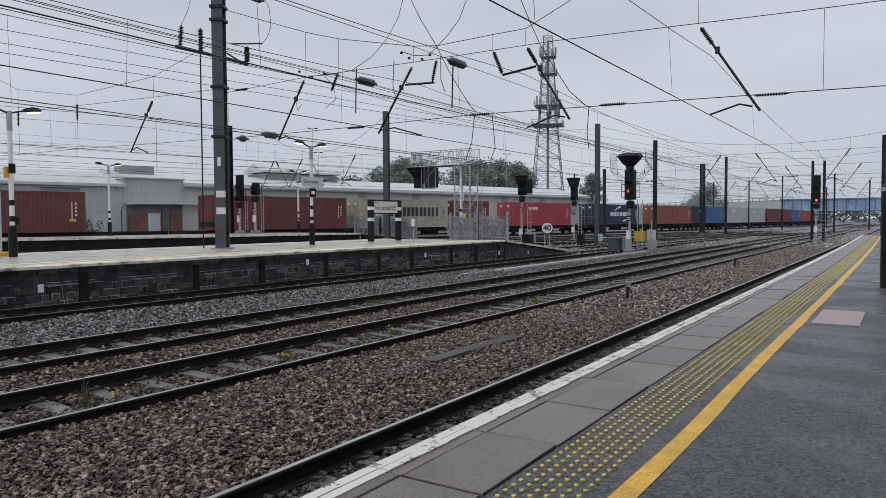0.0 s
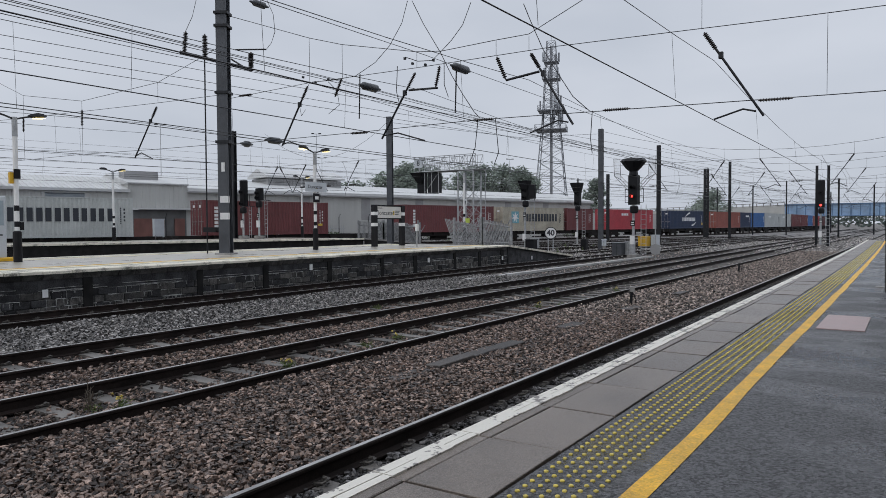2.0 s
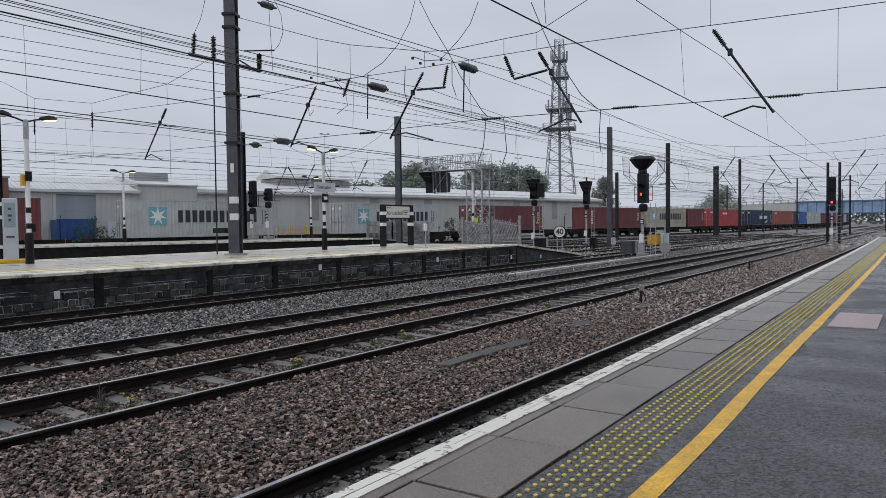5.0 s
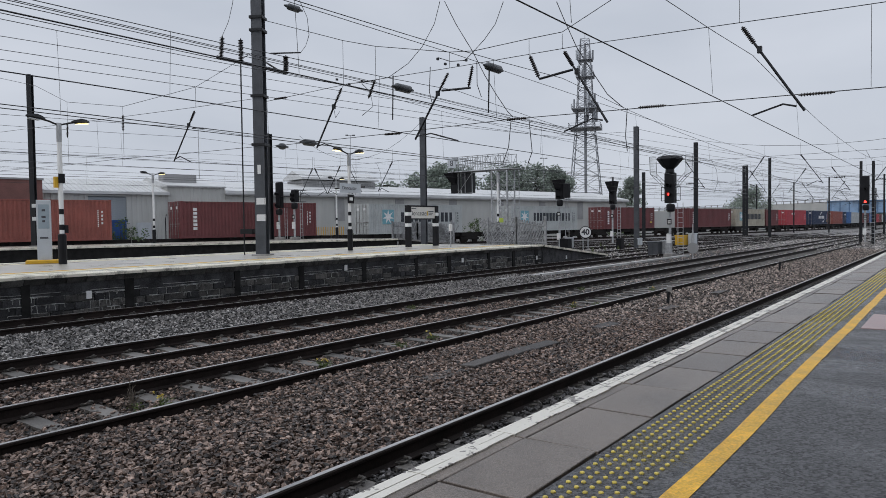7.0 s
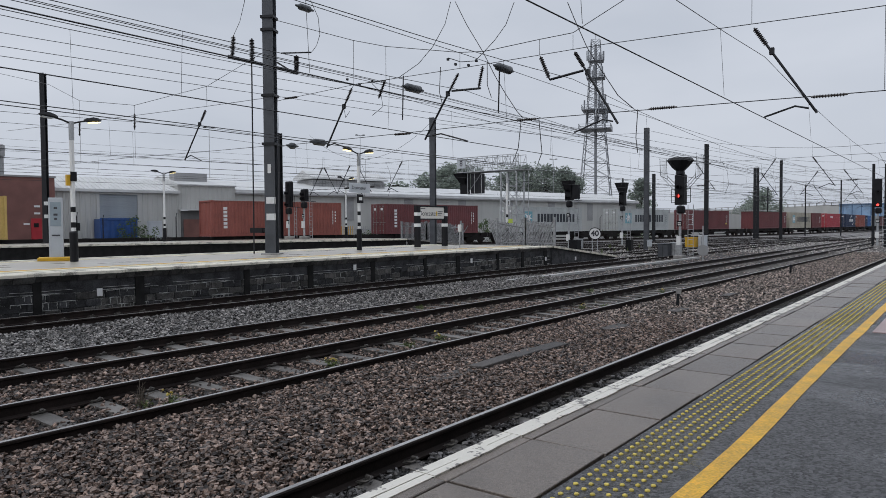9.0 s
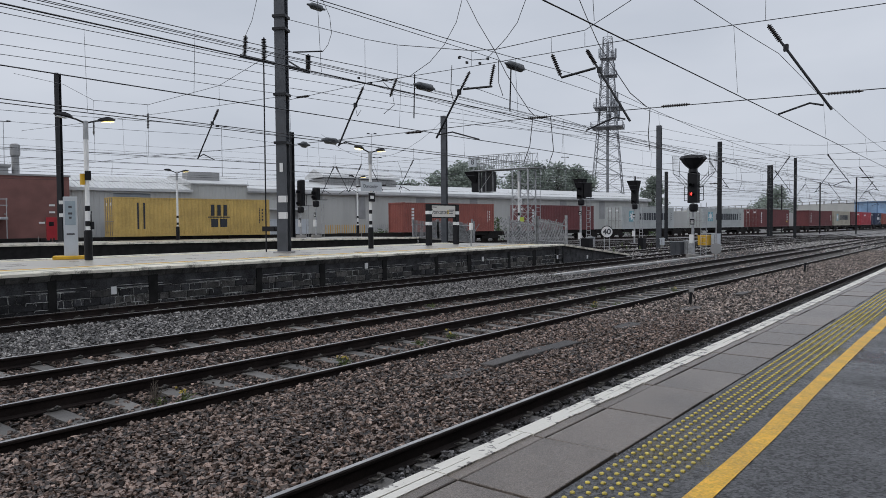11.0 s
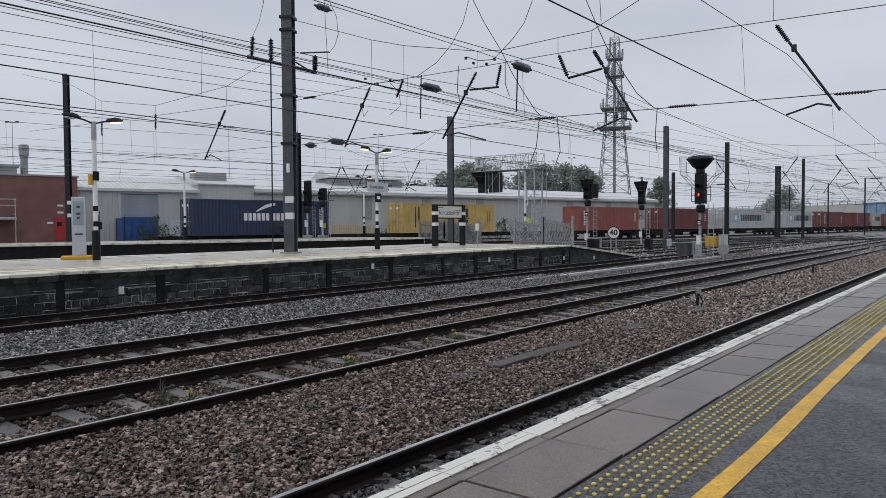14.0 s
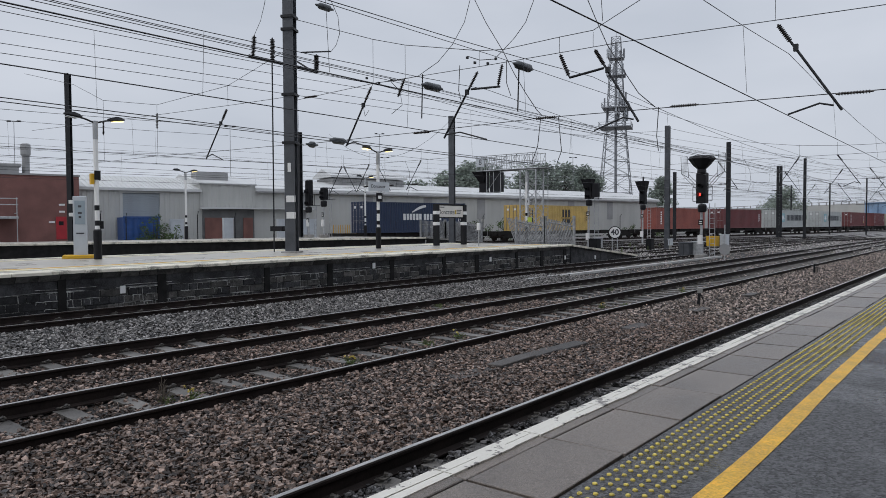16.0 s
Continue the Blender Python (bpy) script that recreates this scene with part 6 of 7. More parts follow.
part("notice_plate", Mesh().box(-0.1, -0.09, 2.6, 0.1, -0.075, 2.9), BLACK, la, "black sign")
part("call_box", Mesh().box(0.07, -0.06, 1.0, 0.18, 0.06, 1.25), BLACK, la)
platform_lamp("twin-armed platform lamp on the far platform", -45.1, 28.6, 0.1, 5.0, (False, True), rz=90)
lb = platform_lamp("twin-armed platform lamp carrying a small name board, lit", -20.63, 23.44, 0, 4.5, (True, True), rz=90)
nb = part("name_board", Mesh().box(-0.72, -0.13, 2.62, 0.62, -0.09, 3.05), PALE_GREY, lb, "pale grey name board")
lettering("Doncaster", 0.22, SIGN_TEXT, nb, facing(-0.12, -0.132, 2.84, 0))
part("platform_sign", Mesh().box(-0.22, -0.13, 2.15, 0.16, -0.09, 2.55), BLACK, lb, "black square platform sign")
part("sign_bar", Mesh().box(-0.14, -0.137, 2.28, 0.08, -0.128, 2.42), WHITE, lb)
platform_lamp("banded lamp post on the far platform, lit", -41.1, 43.1, 0.1, 5.1, (False, True), rz=90)
p = thing("sign_post", "banded post with a small white walking sign", "sign post", pose(-19.89, 35.05, -0.15), "")
banded_post(p, 4.3, 0.06, 1.1)
part("sign_plate", Mesh().box(0.06, -0.2, 2.35, 0.085, 0.2, 2.75), WHITE, p, "white square sign")
part("sign_mark", Mesh().tube([(0.09, 0.02, 2.45), (0.09, -0.03, 2.55), (0.09, 0.02, 2.65)], 0.025, 4), BLACK, p)


def name_sign():
    t = thing("station_name_sign", "cream station name board between two black posts", "sign", pose(-21.07, 28.2, 0))
    for y in (0, 2.34):
        q = part("post", Mesh().box(-0.11, y - 0.13, 0, 0.11, y + 0.13, 2.16, bevel=0.01), BLACK, t, "black post with white bands")
        for z in (1.62, 1.05):
            part("white_band", Mesh().box(-0.115, y - 0.135, z, 0.115, y + 0.135, z + 0.17), WHITE, q)
    part("top_bar", Mesh().box(-0.06, 0.13, 2.08, 0.06, 2.21, 2.16).box(-0.06, 0.13, 1.42, 0.06, 2.21, 1.48), BLACK, t)
    b = part("name_board", Mesh().box(-0.03, 0.13, 1.48, 0.05, 2.21, 2.08), SIGN_CREAM, t, "cream enamel board")
    lettering("Doncaster", 0.36, SIGN_TEXT, b, facing(0.052, 0.84, 1.74, 90))
    bar = Mesh()
    for i in range(3):
        bar.box(0.05, 1.66 + 0.0, 1.83 - i * 0.09, 0.054, 2.1 - 0.06 * i, 1.87 - i * 0.09)
    bar.box(0.05, 0.22, 1.97, 0.054, 0.6, 2.01)
    part("small_print", bar, SIGN_TEXT, b)
    part("emblem", Mesh().box(0.05, 1.5, 1.63, 0.055, 1.62, 1.86), LOGO_YELLOW, b, "yellow and black emblem patch")


def totem():
    t = thing("information_totem", "pale grey information totem on a yellow plinth", "totem", pose(-22.6, 10.97, 0, 0, 0, -28))
    part("plinth", Mesh().box(-0.22, -0.55, 0, 0.26, 0.55, 0.12, bevel=0.03), CAB_YELLOW, t, "yellow plinth")
    part("cabinet", Mesh().box(-0.07, -0.21, 0.12, 0.16, 0.21, 2.1, bevel=0.02), PALE_GREY, t)
    part("screen", Mesh().box(0.155, -0.16, 1.15, 0.168, 0.16, 1.95), material("dull_screen", (0.32, 0.38, 0.42), 0.2, vary=0.1), t, "dull grey-blue screen")
    m = Mesh()
    for z, w in ((1.72, 0.1), (1.5, 0.12), (1.36, 0.08)):
        m.box(0.165, -w / 2, z, 0.172, w / 2, z + 0.07)
    part("screen_marks", m, SIGN_TEXT, t)
    part("name_bar", Mesh().box(0.155, -0.12, 0.82, 0.168, 0.12, 0.87), SIGN_TEXT, t)
    for z in (1.42, 1.85):
        part("side_bracket", Mesh().box(-0.05, -0.34, z, 0.04, -0.21, z + 0.12), WHITE, t)


def lattice_fence(name_y, pts, z0, h0, h1, label):
    """A hurdle of upright and slanting grey slats."""
    t = thing("lattice_fence", label, "fence", group="lattice fences")
    for (a, b), slant in pts:
        a, b = Vector((*a, z0)), Vector((*b, z0))
        d = b - a
        n = max(4, int(d.length / 0.105))
        for i in range(n + 1):
            q = a + d * (i / n)
            h = h0 + (h1 - h0) * (i / n)
            top = q + d.normalized() * (-slant * h * 0.5) + Vector((0, 0, h))
            part("slat", Mesh().tube([q, top], 0.034, 4), FENCE, t)
        for z in (0.15, 0.85):
            part("rail", Mesh().tube([a + Vector((0, 0, z * h0)), b + Vector((0, 0, z * h1))], 0.04, 4), FENCE, t)
        if slant:
            for i in range(int(n / 5)):
                q = a + d * (i * 5 / n)
                part("cross_slat", Mesh().tube([q + Vector((0, 0, 0.1)), q + d.normalized() * min(1.0, d.length * 0.4) + Vector((0, 0, h0 * 0.9))], 0.035, 4), FENCE, t)
        for q in (a, b):
            part("post", Mesh().box(-0.06, -0.06, 0, 0.06, 0.06, h0 + 0.05, Matrix.Translation(q)), FENCE, t)


name_sign()
totem()
lattice_fence(0, ((((-20.5, 34.9), (-18.4, 34.6)), 0.9), (((-18.35, 34.6), (-16.4, 34.3)), 0.5)), -0.12, 1.6, 1.25, "grey slatted hurdle fence at the platform end")
lattice_fence(0, ((((-38.2, 47.0), (-36.7, 48.5)), 0.0), (((-36.6, 48.5), (-34.4, 50.6)), 0.8)), -1.0, 2.5, 2.3, "grey slatted hurdle fence behind the bay platform")
lattice_fence(0, ((((-36.6, 48.5), (-34.2, 50.6)), 0.9),), -0.6, 1.9, 1.8, "grey slatted hurdle fence beside the bay track")
mk = thing("marker_post", "small grey marker post with a white cap", "post", pose(-18.6, 28.5, 0))
part("post", Mesh().tube([(0, 0, 0), (0, 0, 0.95)], 0.03, 6), GALV, mk)
part("cap", Mesh().box(-0.06, -0.08, 0.8, 0.06, 0.08, 1.15, bevel=0.02), WHITE, mk)


# ---- signals, signs and cabinets beside the tracks ----
def ladder(parent, x, y, z0, z1, w=0.35, lean=0.0, mat=None):
    m = Mesh()
    for s in (-w / 2, w / 2):
        m.tube([(x + s, y, z0), (x + s, y + lean, z1)], 0.022, 4)
    n = int((z1 - z0) / 0.3)
    for i in range(1, n):
        q = i / n
        m.tube([(x - w / 2, y + lean * q, z0 + (z1 - z0) * q), (x + w / 2, y + lean * q, z0 + (z1 - z0) * q)], 0.015, 4)
    part("ladder", m, mat or GALV, parent, "thin steel ladder")


def signal(label, x, y, top, rz=-10, hood=False, cage=True, red=False, head=1.6, two=False, visor=False, z0=-1.1):
    t = thing("colour_light_signal", label, "signal", pose(x, y, z0, 0, 0, rz), "signals")
    h = top - z0
    part("post", Mesh().tube([(0, 0, 0), (0, 0, h - head)], 0.085, 8), GALV, t, "grey tubular post")
    part("base", Mesh().box(-0.3, -0.3, 0, 0.3, 0.3, 0.25, bevel=0.04), CONCRETE, t)
    hd = part("signal_head", Mesh().box(-0.32, -0.1, h - head, 0.32, 0.25, h - 0.1, bevel=0.05), BLACK, t, "black signal head")
    n = 2
    for i in range(n):
        z = h - head + (0.55 if hood else 0.22) + i * (head - 0.35) / (n + hood)
        part("lens_hood", Mesh().lathe([(0.11, 0), (0.13, 0.22), (0.12, 0.22), (0.1, 0.02)], 10, Matrix.Translation((0, -0.1, z)) @ Matrix.Rotation(radians(90), 4, "X")), BLACK, hd)
        part("lens", Mesh().lathe([(0.1, 0), (0.1, 0.012)], 10, Matrix.Translation((0, -0.11, z)) @ Matrix.Rotation(radians(90), 4, "X")), RED_GLOW if red and i == 0 else BLACK, hd, "glowing red lens" if red and i == 0 else "")
    if hood:
        m = Mesh()
        z = h - 0.1
        rings = ((0.27, 0.25, 0.0), (0.25, 0.22, 0.22), (0.48, 0.4, 0.45), (0.82, 0.6, 0.86), (0.70, 0.5, 1.02), (0.2, 0.15, 1.10))
        vs = []
        for a, b, dz in rings:
            for j in range(8):
                w = math.pi * (j + 0.5) / 4
                vs.append((a * math.cos(w) * 1.06, b * math.sin(w) * 1.06, z + dz + 0.05 * noise.noise((a * 3, j * 1.7, 2))))
        m.add(vs, [(i * 8 + j, i * 8 + (j + 1) % 8, i * 8 + 8 + (j + 1) % 8, i * 8 + 8 + j) for i in range(5) for j in range(8)] + [tuple(range(40, 48))])
        part("wrapped_hood", m, BLACK, t, "route indicator wrapped in black sheeting")
        for s in (-1, 1):
            cage_ob = part("guard_cage", Mesh().tube([(s * 0.95, 0.1, h - 0.35), (s * 1.02, 0.1, h + 0.95), (s * 1.48, 0.1, h + 1.0), (s * 1.42, 0.1, h - 0.1), (s * 0.95, 0.1, h - 0.35)], 0.02, 4), MAST_DARK, t, "dark mesh guard")
            for k in range(1, 6):
                q = 0.98 + 0.46 * k / 6
                part("mesh_wire", Mesh().tube([(s * q, 0.1, h - 0.3 + 0.2 * k / 6), (s * (q + 0.05), 0.1, h + 0.97)], 0.008, 4), GALV, cage_ob)
            for zz in (0.0, 0.2, 0.4, 0.6, 0.8):
                part("mesh_wire", Mesh().tube([(s * 0.97, 0.1, h + zz), (s * 1.45, 0.1, h + zz)], 0.008, 4), GALV, cage_ob)
            for xa, za, xb, zb in ((0.3, -1.0, 0.95, -0.35), (0.3, -0.75, 0.97, -0.12), (0.35, -1.15, 1.42, -0.1)):
                part("stay", Mesh().tube([(s * xa, 0.1, h + za), (s * xb, 0.1, h + zb)], 0.022, 4), GALV, cage_ob)
            for zz in (-1.85, -1.45, -1.0):
                part("bracket", Mesh().tube([(s * 0.3, 0.1, h + zz), (s * 0.64, 0.1, h + zz)], 0.02, 4), MAST_DARK, cage_ob)
            part("upright", Mesh().tube([(s * 0.64, 0.1, h - 1.85), (s * 0.64, 0.1, h - 0.95)], 0.02, 4), MAST_DARK, cage_ob)
    elif cage:
        c = Mesh()
        for zz in (h - head, h - head + 0.9):
            c.tube([(0.35, 0, zz), (0.95, 0, zz), (0.95, 0.5, zz), (0.3, 0.5, zz)], 0.02, 4)
        for q in (0.5, 0.95):
            c.tube([(q, 0, h - head), (q, 0, h - head + 0.9)], 0.02, 4)
        part("guard_rail", c, MAST_DARK, t)
    if two:
        part("second_head", Mesh().box(0.4, -0.1, h - head + 0.1, 0.95, 0.2, h - 0.25, bevel=0.04), BLACK, t, "second black signal head")
        part("large_hood", Mesh().add([(-0.3, -0.1, h - 0.75), (0.3, -0.1, h - 0.75), (0.3, 0.2, h - 0.75), (-0.3, 0.2, h - 0.75), (-0.5, -0.35, h + 0.1), (0.5, -0.35, h + 0.1), (0.5, 0.2, h + 0.1), (-0.5, 0.2, h + 0.1)], [(0, 3, 2, 1), (0, 1, 5, 4), (1, 2, 6, 5), (2, 3, 7, 6), (3, 0, 4, 7), (4, 5, 6, 7)]), BLACK, t)
    if visor:
        part("visor", Mesh().add([(-0.34, -0.12, h - 0.95), (0.34, -0.12, h - 0.95), (0.34, 0.26, h - 0.95), (-0.34, 0.26, h - 0.95), (-0.58, -0.5, h + 0.05), (0.58, -0.5, h + 0.05), (0.58, 0.26, h + 0.05), (-0.58, 0.26, h + 0.05)], [(0, 3, 2, 1), (0, 1, 5, 4), (1, 2, 6, 5), (2, 3, 7, 6), (3, 0, 4, 7), (4, 5, 6, 7)]), BLACK, t, "flared black visor")
        part("finial", Mesh().tube([(0, 0.1, h), (0, 0.1, h + 0.5)], 0.08, 6), MAST_DARK, t)
    part("junction_head", Mesh().lathe([(0.2, 0), (0.27, 0.1), (0.27, 0.4), (0.2, 0.5)], 10, pose(0.05, 0, h - head - 0.55)), BLACK, t)
    plate = part("number_plate", Mesh().box(-0.15, -0.1, h - head - 1.35, 0.15, -0.085, h - head - 1.0), BLACK, t, "black identity plate")
    part("plate_bars", Mesh().box(-0.1, -0.106, h - head - 1.28, 0.1, -0.1, h - head - 1.22).box(-0.1, -0.106, h - head - 1.16, 0.1, -0.1, h - head - 1.1), WHITE, plate)
    part("white_box", Mesh().box(-0.17, -0.15, 0.9, 0.1, 0.0, 1.45), WHITE, t)
    ladder(t, 0.55, 0.3, 0, h - head, mat=GALV)
    return t


signal("tall signal wrapped in black with mesh guards, showing red", -12.87, 44.2, 4.32, hood=True, red=True, head=2.0)
signal("twin-headed black signal with a ladder and guard rail", -24.5, 51.9, 4.6, two=True, head=1.5, red=False)
signal("black hooded signal beside the freight line, unlit", -26.0, 66.3, 5.2, head=2.2, red=False, cage=False, visor=True)
signal("black colour light signal beside the main line, glowing red", -4.98, 72.5, 5.1, head=2.6, red=True, cage=False, rz=4)
signal("black colour light signal on the far platform", -42.4, 37.9, 4.87, head=2.2, cage=True, z0=0.1)
signal("black colour light signal with a ladder on the far platform", -41.25, 38.5, 4.23, head=1.1, cage=True, z0=0.1)


def speed_sign():
    t = thing("speed_sign", "round white speed board reading 40 on two posts", "sign", pose(-22.66, 52.86, -1.1, 0, 0, 28))
    for x in (-0.2, 0.2):
        part("post", Mesh().tube([(x, 0.04, 0), (x, 0.04, 1.6)], 0.04, 6), GALV, t)
    part("disc", Mesh().lathe([(0.5, 0), (0.5, 0.03)], 28, Matrix.Translation((0, 0, 1.5)) @ Matrix.Rotation(radians(90), 4, "X")), BLACK, t, "black rim")
    d = part("disc_face", Mesh().lathe([(0.44, 0.03), (0.44, 0.036)], 28, Matrix.Translation((0, 0, 1.5)) @ Matrix.Rotation(radians(90), 4, "X")), WHITE, t)
    lettering("40", 0.62, SIGN_TEXT, d, facing(0, -0.038, 1.5, 0), bold=0.02)


def cabinet(x, y, w, d, h, mat, label, rz=-10, legs=0.0):
    t = thing("trackside_cabinet", label, "cabinet", pose(x, y, -1.12, 0, 0, rz), "trackside cabinets")
    part("body", Mesh().box(-w / 2, -d / 2, legs, w / 2, d / 2, h, bevel=0.03), mat, t)
    part("lid", Mesh().box(-w / 2 - 0.04, -d / 2 - 0.04, h, w / 2 + 0.04, d / 2 + 0.04, h + 0.05, bevel=0.02), mat, t)
    part("door_seam", Mesh().box(-0.008, -d / 2 - 0.006, legs + 0.08, 0.008, -d / 2, h - 0.08), BLACK, t)
    part("plinth", Mesh().box(-w / 2 + 0.05, -d / 2 + 0.05, 0, w / 2 - 0.05, d / 2 - 0.05, max(0.06, legs)), CONCRETE, t)


speed_sign()
cabinet(-14.2, 45.2, 0.7, 0.5, 0.95, MAST_GREY, "dark grey trackside cabinet beside the signal")
cabinet(-13.55, 45.6, 0.5, 0.5, 1.0, GALV, "grey trackside cabinet beside the signal")
cabinet(-18.0, 62.5, 0.9, 0.6, 1.05, CAB_YELLOW, "yellow trackside box behind the signal", legs=0.25)
cabinet(-17.1, 62.8, 0.6, 0.5, 1.2, PALE_GREY, "pale trackside box behind the signal")
cabinet(-23.3, 50.6, 0.8, 0.5, 1.0, BLACK, "black trackside cabinet beside the speed board")
cabinet(-20.6, 55.0, 0.5, 0.4, 0.95, BLACK, "small black trackside cabinet")
cabinet(-25.4, 55.5, 0.6, 0.5, 1.0, GALV, "grey trackside cabinet beside the rails")
cabinet(-19.75, 57.2, 0.3, 0.25, 0.9, PALE_GREY, "small pale box at the mast foot", legs=0.4)
bs = thing("round_sign_back", "round grey sign seen from behind on a pale post", "sign", pose(-11.0, 42.7, -1.1, 0, 0, 15))
part("post", Mesh().tube([(0, 0, 0), (0, 0, 2.1)], 0.035, 6), GALV, bs)
part("disc", Mesh().lathe([(0.34, 0), (0.34, 0.03)], 8, Matrix.Translation((0, -0.05, 0.65)) @ Matrix.Rotation(radians(90), 4, "X")), SHED_DARK, bs, "dull grey octagonal plate")


def stub(x, y, label):
    t = thing("stub_post", label, "post", pose(x, y, -1.12, 0, 4, 20), "stub posts in the ballast")
    part("post", Mesh().box(-0.035, -0.03, 0, 0.035, 0.03, 0.5, bevel=0.01), MAST_DARK, t)
    part("head", Mesh().box(-0.055, -0.05, 0.44, 0.07, 0.05, 0.58, bevel=0.015), CONCRETE, t, "pale box on top")
    part("cable", Mesh().tube([(0.03, 0, 0.42), (0.12, 0, 0.25), (0.1, 0.05, 0.08), (0.3, 0.1, 0.05)], 0.012, 5), BLACK, t)


stub(-4.11, 17.85, "short dark stub post with a pale box in the ballast")
stub(-4.45, 33.3, "short dark stub post with a pale box in the ballast")
trough = thing("cable_trough", "dark weathered cable trough lids half buried in ballast", "cable trough")
for y, z in ((7.45, -0.99), (8.42, -0.975), (9.36, -0.972), (10.15, -0.985), (13.0, -0.985), (13.95, -1.0), (16.6, -0.985), (21.0, -0.98)):
    part("lid", Mesh().box(-0.14, 0.01, -0.05, 0.14, 0.92, 0.0, bevel=0.01), OLD_TIMBER, trough, m=pose(-3.84 + rng.uniform(-0.04, 0.04), y, z, rng.uniform(-1.5, 1.5), rng.uniform(-4, 4), rng.uniform(-4, 4)))
walkway = thing("cable_route", "pale flat concrete cable route along the far track", "cable trough")
for k in range(24):
    part("lid", Mesh().box(-0.13, 0.01, -0.1, 0.13, 0.95, 0.0), PALE_CONCRETE, walkway, m=pose(-12.35 + 0.002 * k, 23 + k * 0.96, -1.0))


def gantry():
    t = thing("signal_gantry", "pale galvanised lattice signal gantry with a cantilever boom", "gantry", pose(-23.6, 41.7, -1.1, 0, 0, 0))
    w, h = 0.62, 5.9
    for x in (-w, w):
        for y in (-0.5, 0.5):
            part("leg", Mesh().box(x - 0.04, y - 0.04, 0, x + 0.04, y + 0.04, h), GALV, t)
    n = 6
    for i in range(n):
        a, b = h * i / n, h * (i + 1) / n
        for y in (-0.5, 0.5):
            for p0, p1 in (((-w, y, a), (w, y, b)), ((w, y, a), (-w, y, b)), ((-w, y, b), (w, y, b))):
                part("brace", Mesh().tube([p0, p1], 0.021, 4), GALV, t)
        for x in (-w, w):
            part("brace", Mesh().tube([(x, -0.5, a), (x, 0.5, b)], 0.021, 4), GALV, t)
    b = Mesh()
    x0, x1, z0, z1 = -4.3, 0.8, 6.0, 7.05
    for y in (-0.5, 0.5):
        b.tube([(x0, y, z0), (x1, y, z0)], 0.04, 4).tube([(x0, y, z1), (x1, y, z1)], 0.026, 4)
        for i in range(13):
            xa = x0 + (x1 - x0) * i / 12
            b.tube([(xa, y, z0), (xa, y, z1)], 0.018, 4)
            if i < 12:
                xb = x0 + (x1 - x0) * (i + 1) / 12
                b.tube([(xa, y, z0 if i % 2 else z1), (xb, y, z1 if i % 2 else z0)], 0.018, 4)
        b.tube([(x0, y, (z0 + z1) / 2), (x1, y, (z0 + z1) / 2)], 0.025, 4)
    part("boom", b, GALV, t, "lattice boom with hand rails")
    part("walkway", Mesh().box(x0, -0.5, z0 - 0.04, x1 + 0.5, 0.5, z0), SHED_DARK, t)
    part("sign_board", Mesh().box(x0, -0.56, 6.3, x0 + 0.7, -0.53, 6.95), PALE_GREY, t, "small pale number board")
    lettering("8", 0.55, SIGN_TEXT, t, facing(x0 + 0.35, -0.565, 6.62, 0), "black figure 8")
    part("signal_head", Mesh().box(-4.3, -0.2, 4.5, -3.7, 0.2, 5.9, bevel=0.05), BLACK, t, "black signal head")
    part("signal_hood", Mesh().add([(-4.2, -0.3, 5.2), (-3.8, -0.3, 5.2), (-3.8, 0.2, 5.2), (-4.2, 0.2, 5.2), (-4.6, -0.7, 5.95), (-3.7, -0.7, 5.95), (-3.7, 0.2, 5.95), (-4.6, 0.2, 5.95)], [(0, 3, 2, 1), (0, 1, 5, 4), (1, 2, 6, 5), (2, 3, 7, 6), (3, 0, 4, 7), (4, 5, 6, 7)]), BLACK, t)
    part("relay_box", Mesh().box(-3.3, -0.3, 4.5, -2.5, 0.3, 5.9), MAST_DARK, t)
    c = Mesh()
    for x in (-3.5, -2.9, -2.3):
        c.tube([(x, -0.4, 4.45), (x, -0.4, 6.0)], 0.025, 4)
    c.tube([(-3.5, -0.4, 4.45), (-2.3, -0.4, 4.45)], 0.03, 4).tube([(-3.5, -0.4, 4.5), (-2.3, -0.4, 5.9)], 0.02, 4)
    part("cage", c, GALV, t)
    ladder(t, 1.1, 0, 0, 6.0, lean=0.0)
    part("warning_plate", Mesh().box(-0.1, -0.58, 2.35, 0.35, -0.56, 2.65), material("yellow_green_plate", (0.45, 0.55, 0.08), 0.5, vary=0.1), t, "yellow-green plate")


gantry()


def yard_light(s, d, h):
    t = thing("yard_light", "tall thin floodlight pole behind the shed", "lamp post", Matrix.Translation(fp(s, d, -1.16)), "yard lights")
    part("pole", Mesh().tube([(0, 0, 0), (0, 0, h)], 0.05, 6, 0.035), GALV, t)
    part("floodlight", Mesh().box(-0.5, -0.5, h, -0.2, -0.2, h + 0.12).box(0.2, 0.2, h, 0.5, 0.5, h + 0.12).tube([(-0.5, -0.5, h), (0.5, 0.5, h)], 0.03, 4), MAST_DARK, t)


for s, d, h in ((23, 30, 13.2), (46, 30, 14.5), (69, 32, 15.5), (75, 40, 13), (108, 30, 14), (150, 25, 15)):
    yard_light(s, d, h)

# ---- the near right end of the platform ----
col = thing("platform_column", "black platform column with a thin band", "column", pose(1.775, 12.85, 0))
part("shaft", Mesh().lathe([(0.17, 0), (0.17, 1.55), (0.13, 1.6), (0.12, 4.4)], 14), BLACK, col)
part("band", Mesh().lathe([(0.185, 1.48), (0.185, 1.54)], 14), GALV, col)


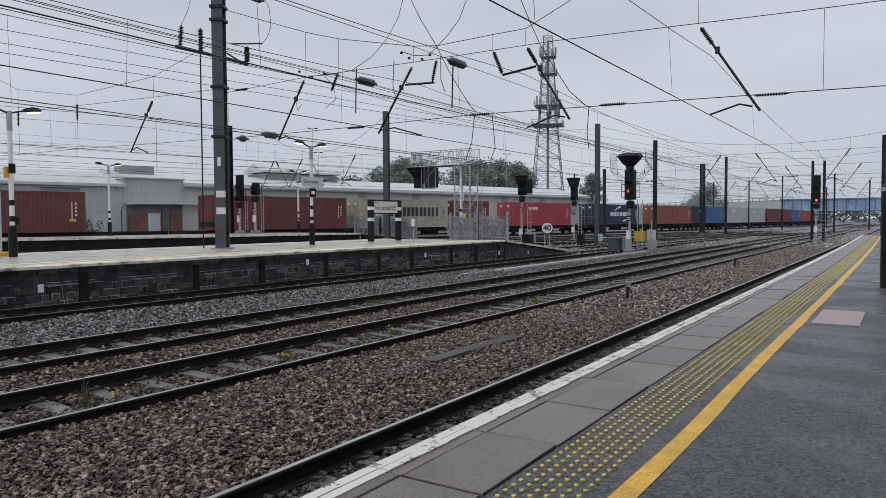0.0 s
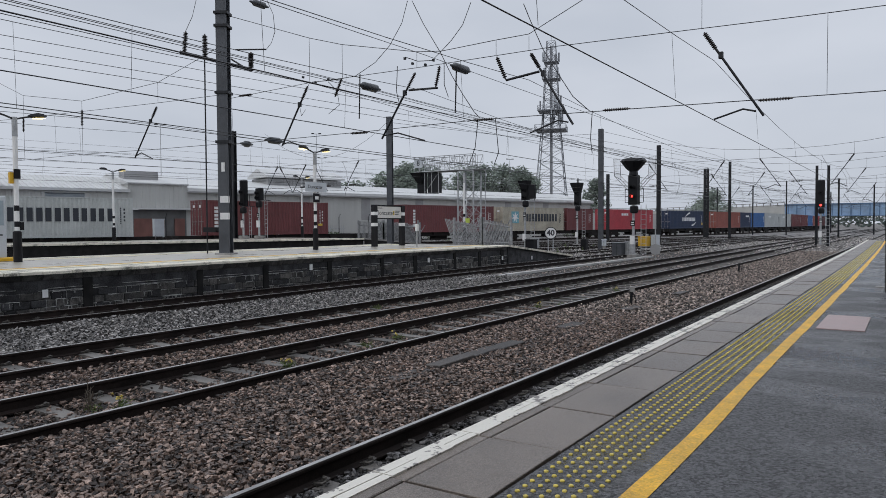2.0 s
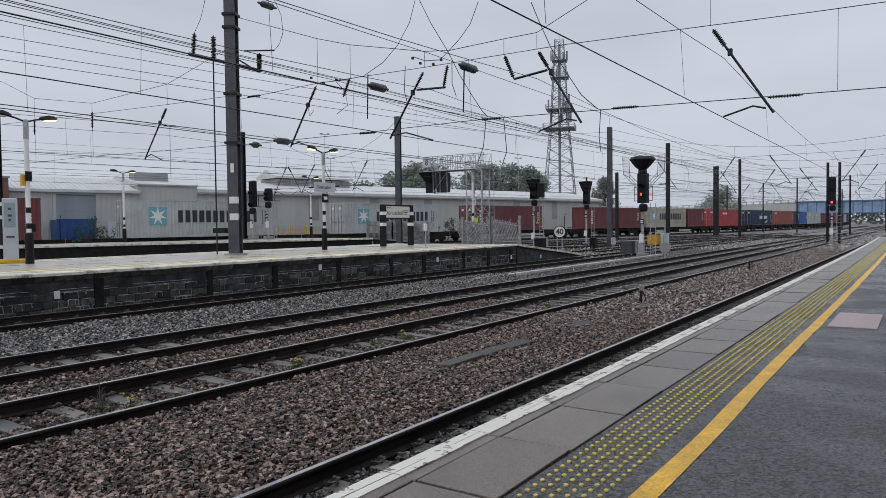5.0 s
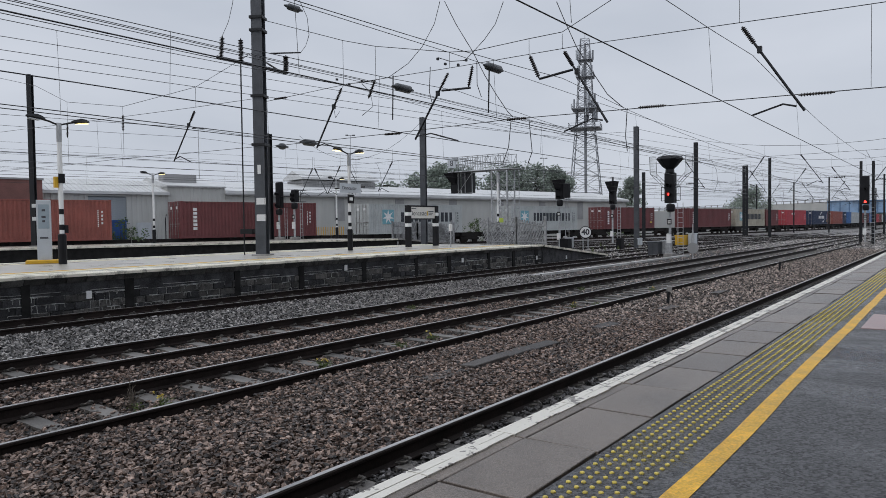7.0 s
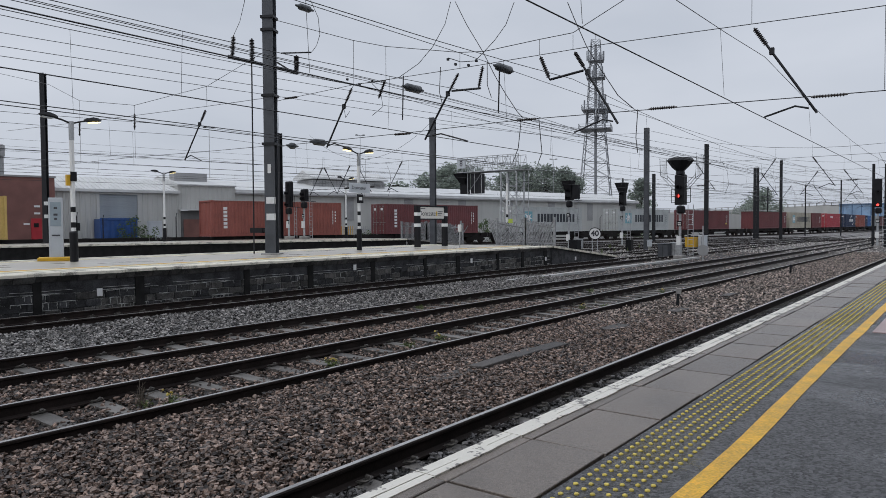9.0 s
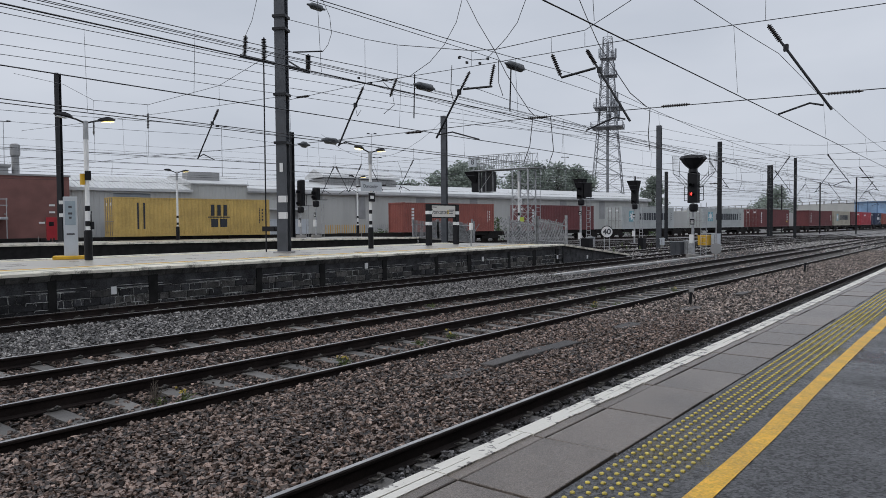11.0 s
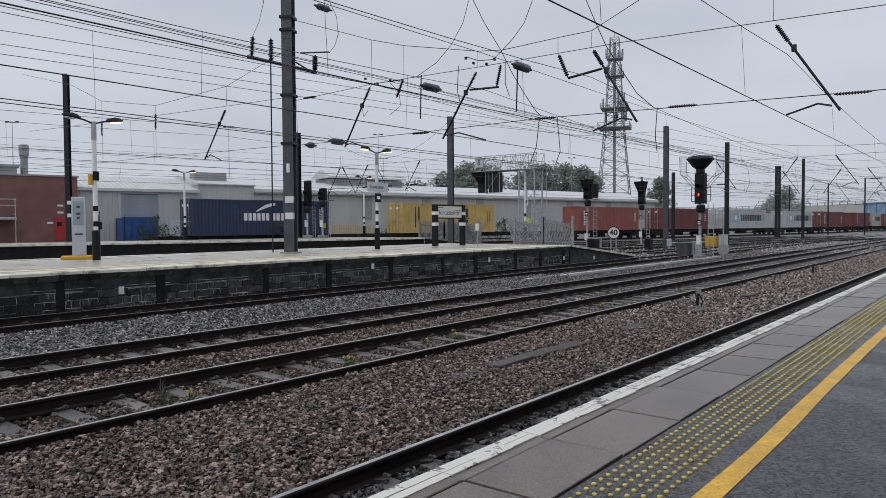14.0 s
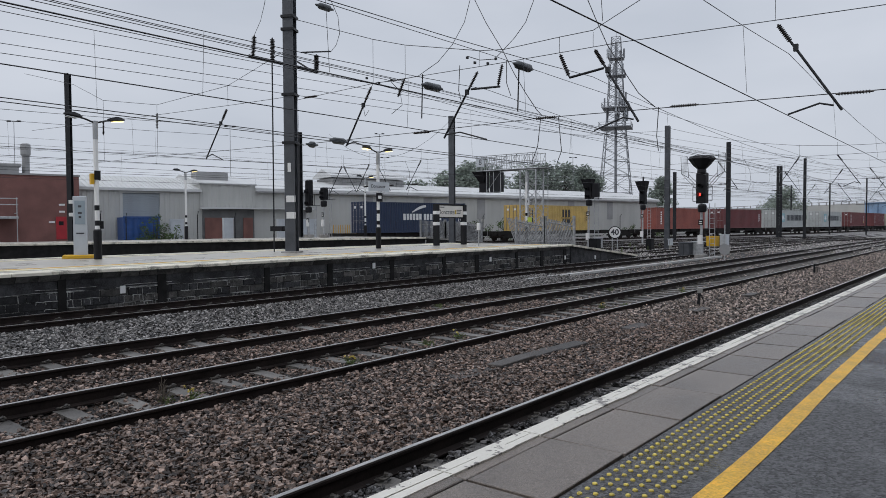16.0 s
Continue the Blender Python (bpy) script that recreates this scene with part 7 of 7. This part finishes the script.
def weed(x, y, z, h, seed, dead=False, bloom=False):
    g = random.Random(seed)
    t = thing("weed", "small green and dry weed growing in ballast" if dead else "small green weed growing in ballast", "weed", pose(x, y, z), "weeds in the ballast")
    st, lf = Mesh(), Mesh()
    for _ in range(9):
        q = (g.uniform(-0.1, 0.1), g.uniform(-0.1, 0.1), h * g.uniform(0.4, 1.0))
        st.tube([(0, 0, 0), (q[0] * 0.6, q[1] * 0.6, q[2] * 0.6), q], 0.0045, 4)
        for k in range(3):
            st.tube([(q[0] * 0.6, q[1] * 0.6, q[2] * (0.4 + 0.15 * k)), (q[0] + g.uniform(-0.07, 0.07), q[1] + g.uniform(-0.07, 0.07), q[2] * (0.6 + 0.15 * k))], 0.003, 4)
    for _ in range(3):
        leaf_cloud(lf, (g.uniform(-0.06, 0.06) + 0.05, g.uniform(-0.06, 0.06), h * g.uniform(0.1, 0.4)), 0.07, 22, 0.022, g)
    part("stem", st, DEAD_WEED if dead else WEED, t)
    part("foliage", lf, WEED, t)
    if bloom:
        fl = Mesh()
        for _ in range(5):
            leaf_cloud(fl, (g.uniform(-0.07, 0.09), g.uniform(-0.07, 0.09), h * g.uniform(0.7, 1.2)), 0.018, 14, 0.012, g)
        tagged(part("flower", fl, YELLOW_DOT, t, "small yellow flowers"), kind="stuff")


weed(-6.05, 4.5, -1.12, 0.36, 1, True)
weed(-5.85, 4.75, -1.12, 0.2, 2, bloom=True)
for k, (x, y) in enumerate(((-6.0, 7.6), (-6.1, 9.6), (-6.2, 10.6), (-6.1, 16.5), (-5.8, 17.2), (-8.0, 21), (-9.0, 23), (-9.6, 14.2), (-6.0, 22), (-11.9, 24.8), (-24.5, 60), (-25.2, 61.5), (-22.6, 62), (-20.0, 48.4), (-20.4, 49.2), (-20.3, 53.8), (-20.9, 52.6))):
    weed(x, y, -1.10, 0.14 if k < 10 else 0.5, 20 + k, bloom=k in (0, 2, 3, 8))


def motions():
    times = [0.5 * i for i in range(33)]
    for ob, c, z in TRAIN:
        walk(ob, [(t, train_pose(c + travelled(t), z)) for t in times])


motions()
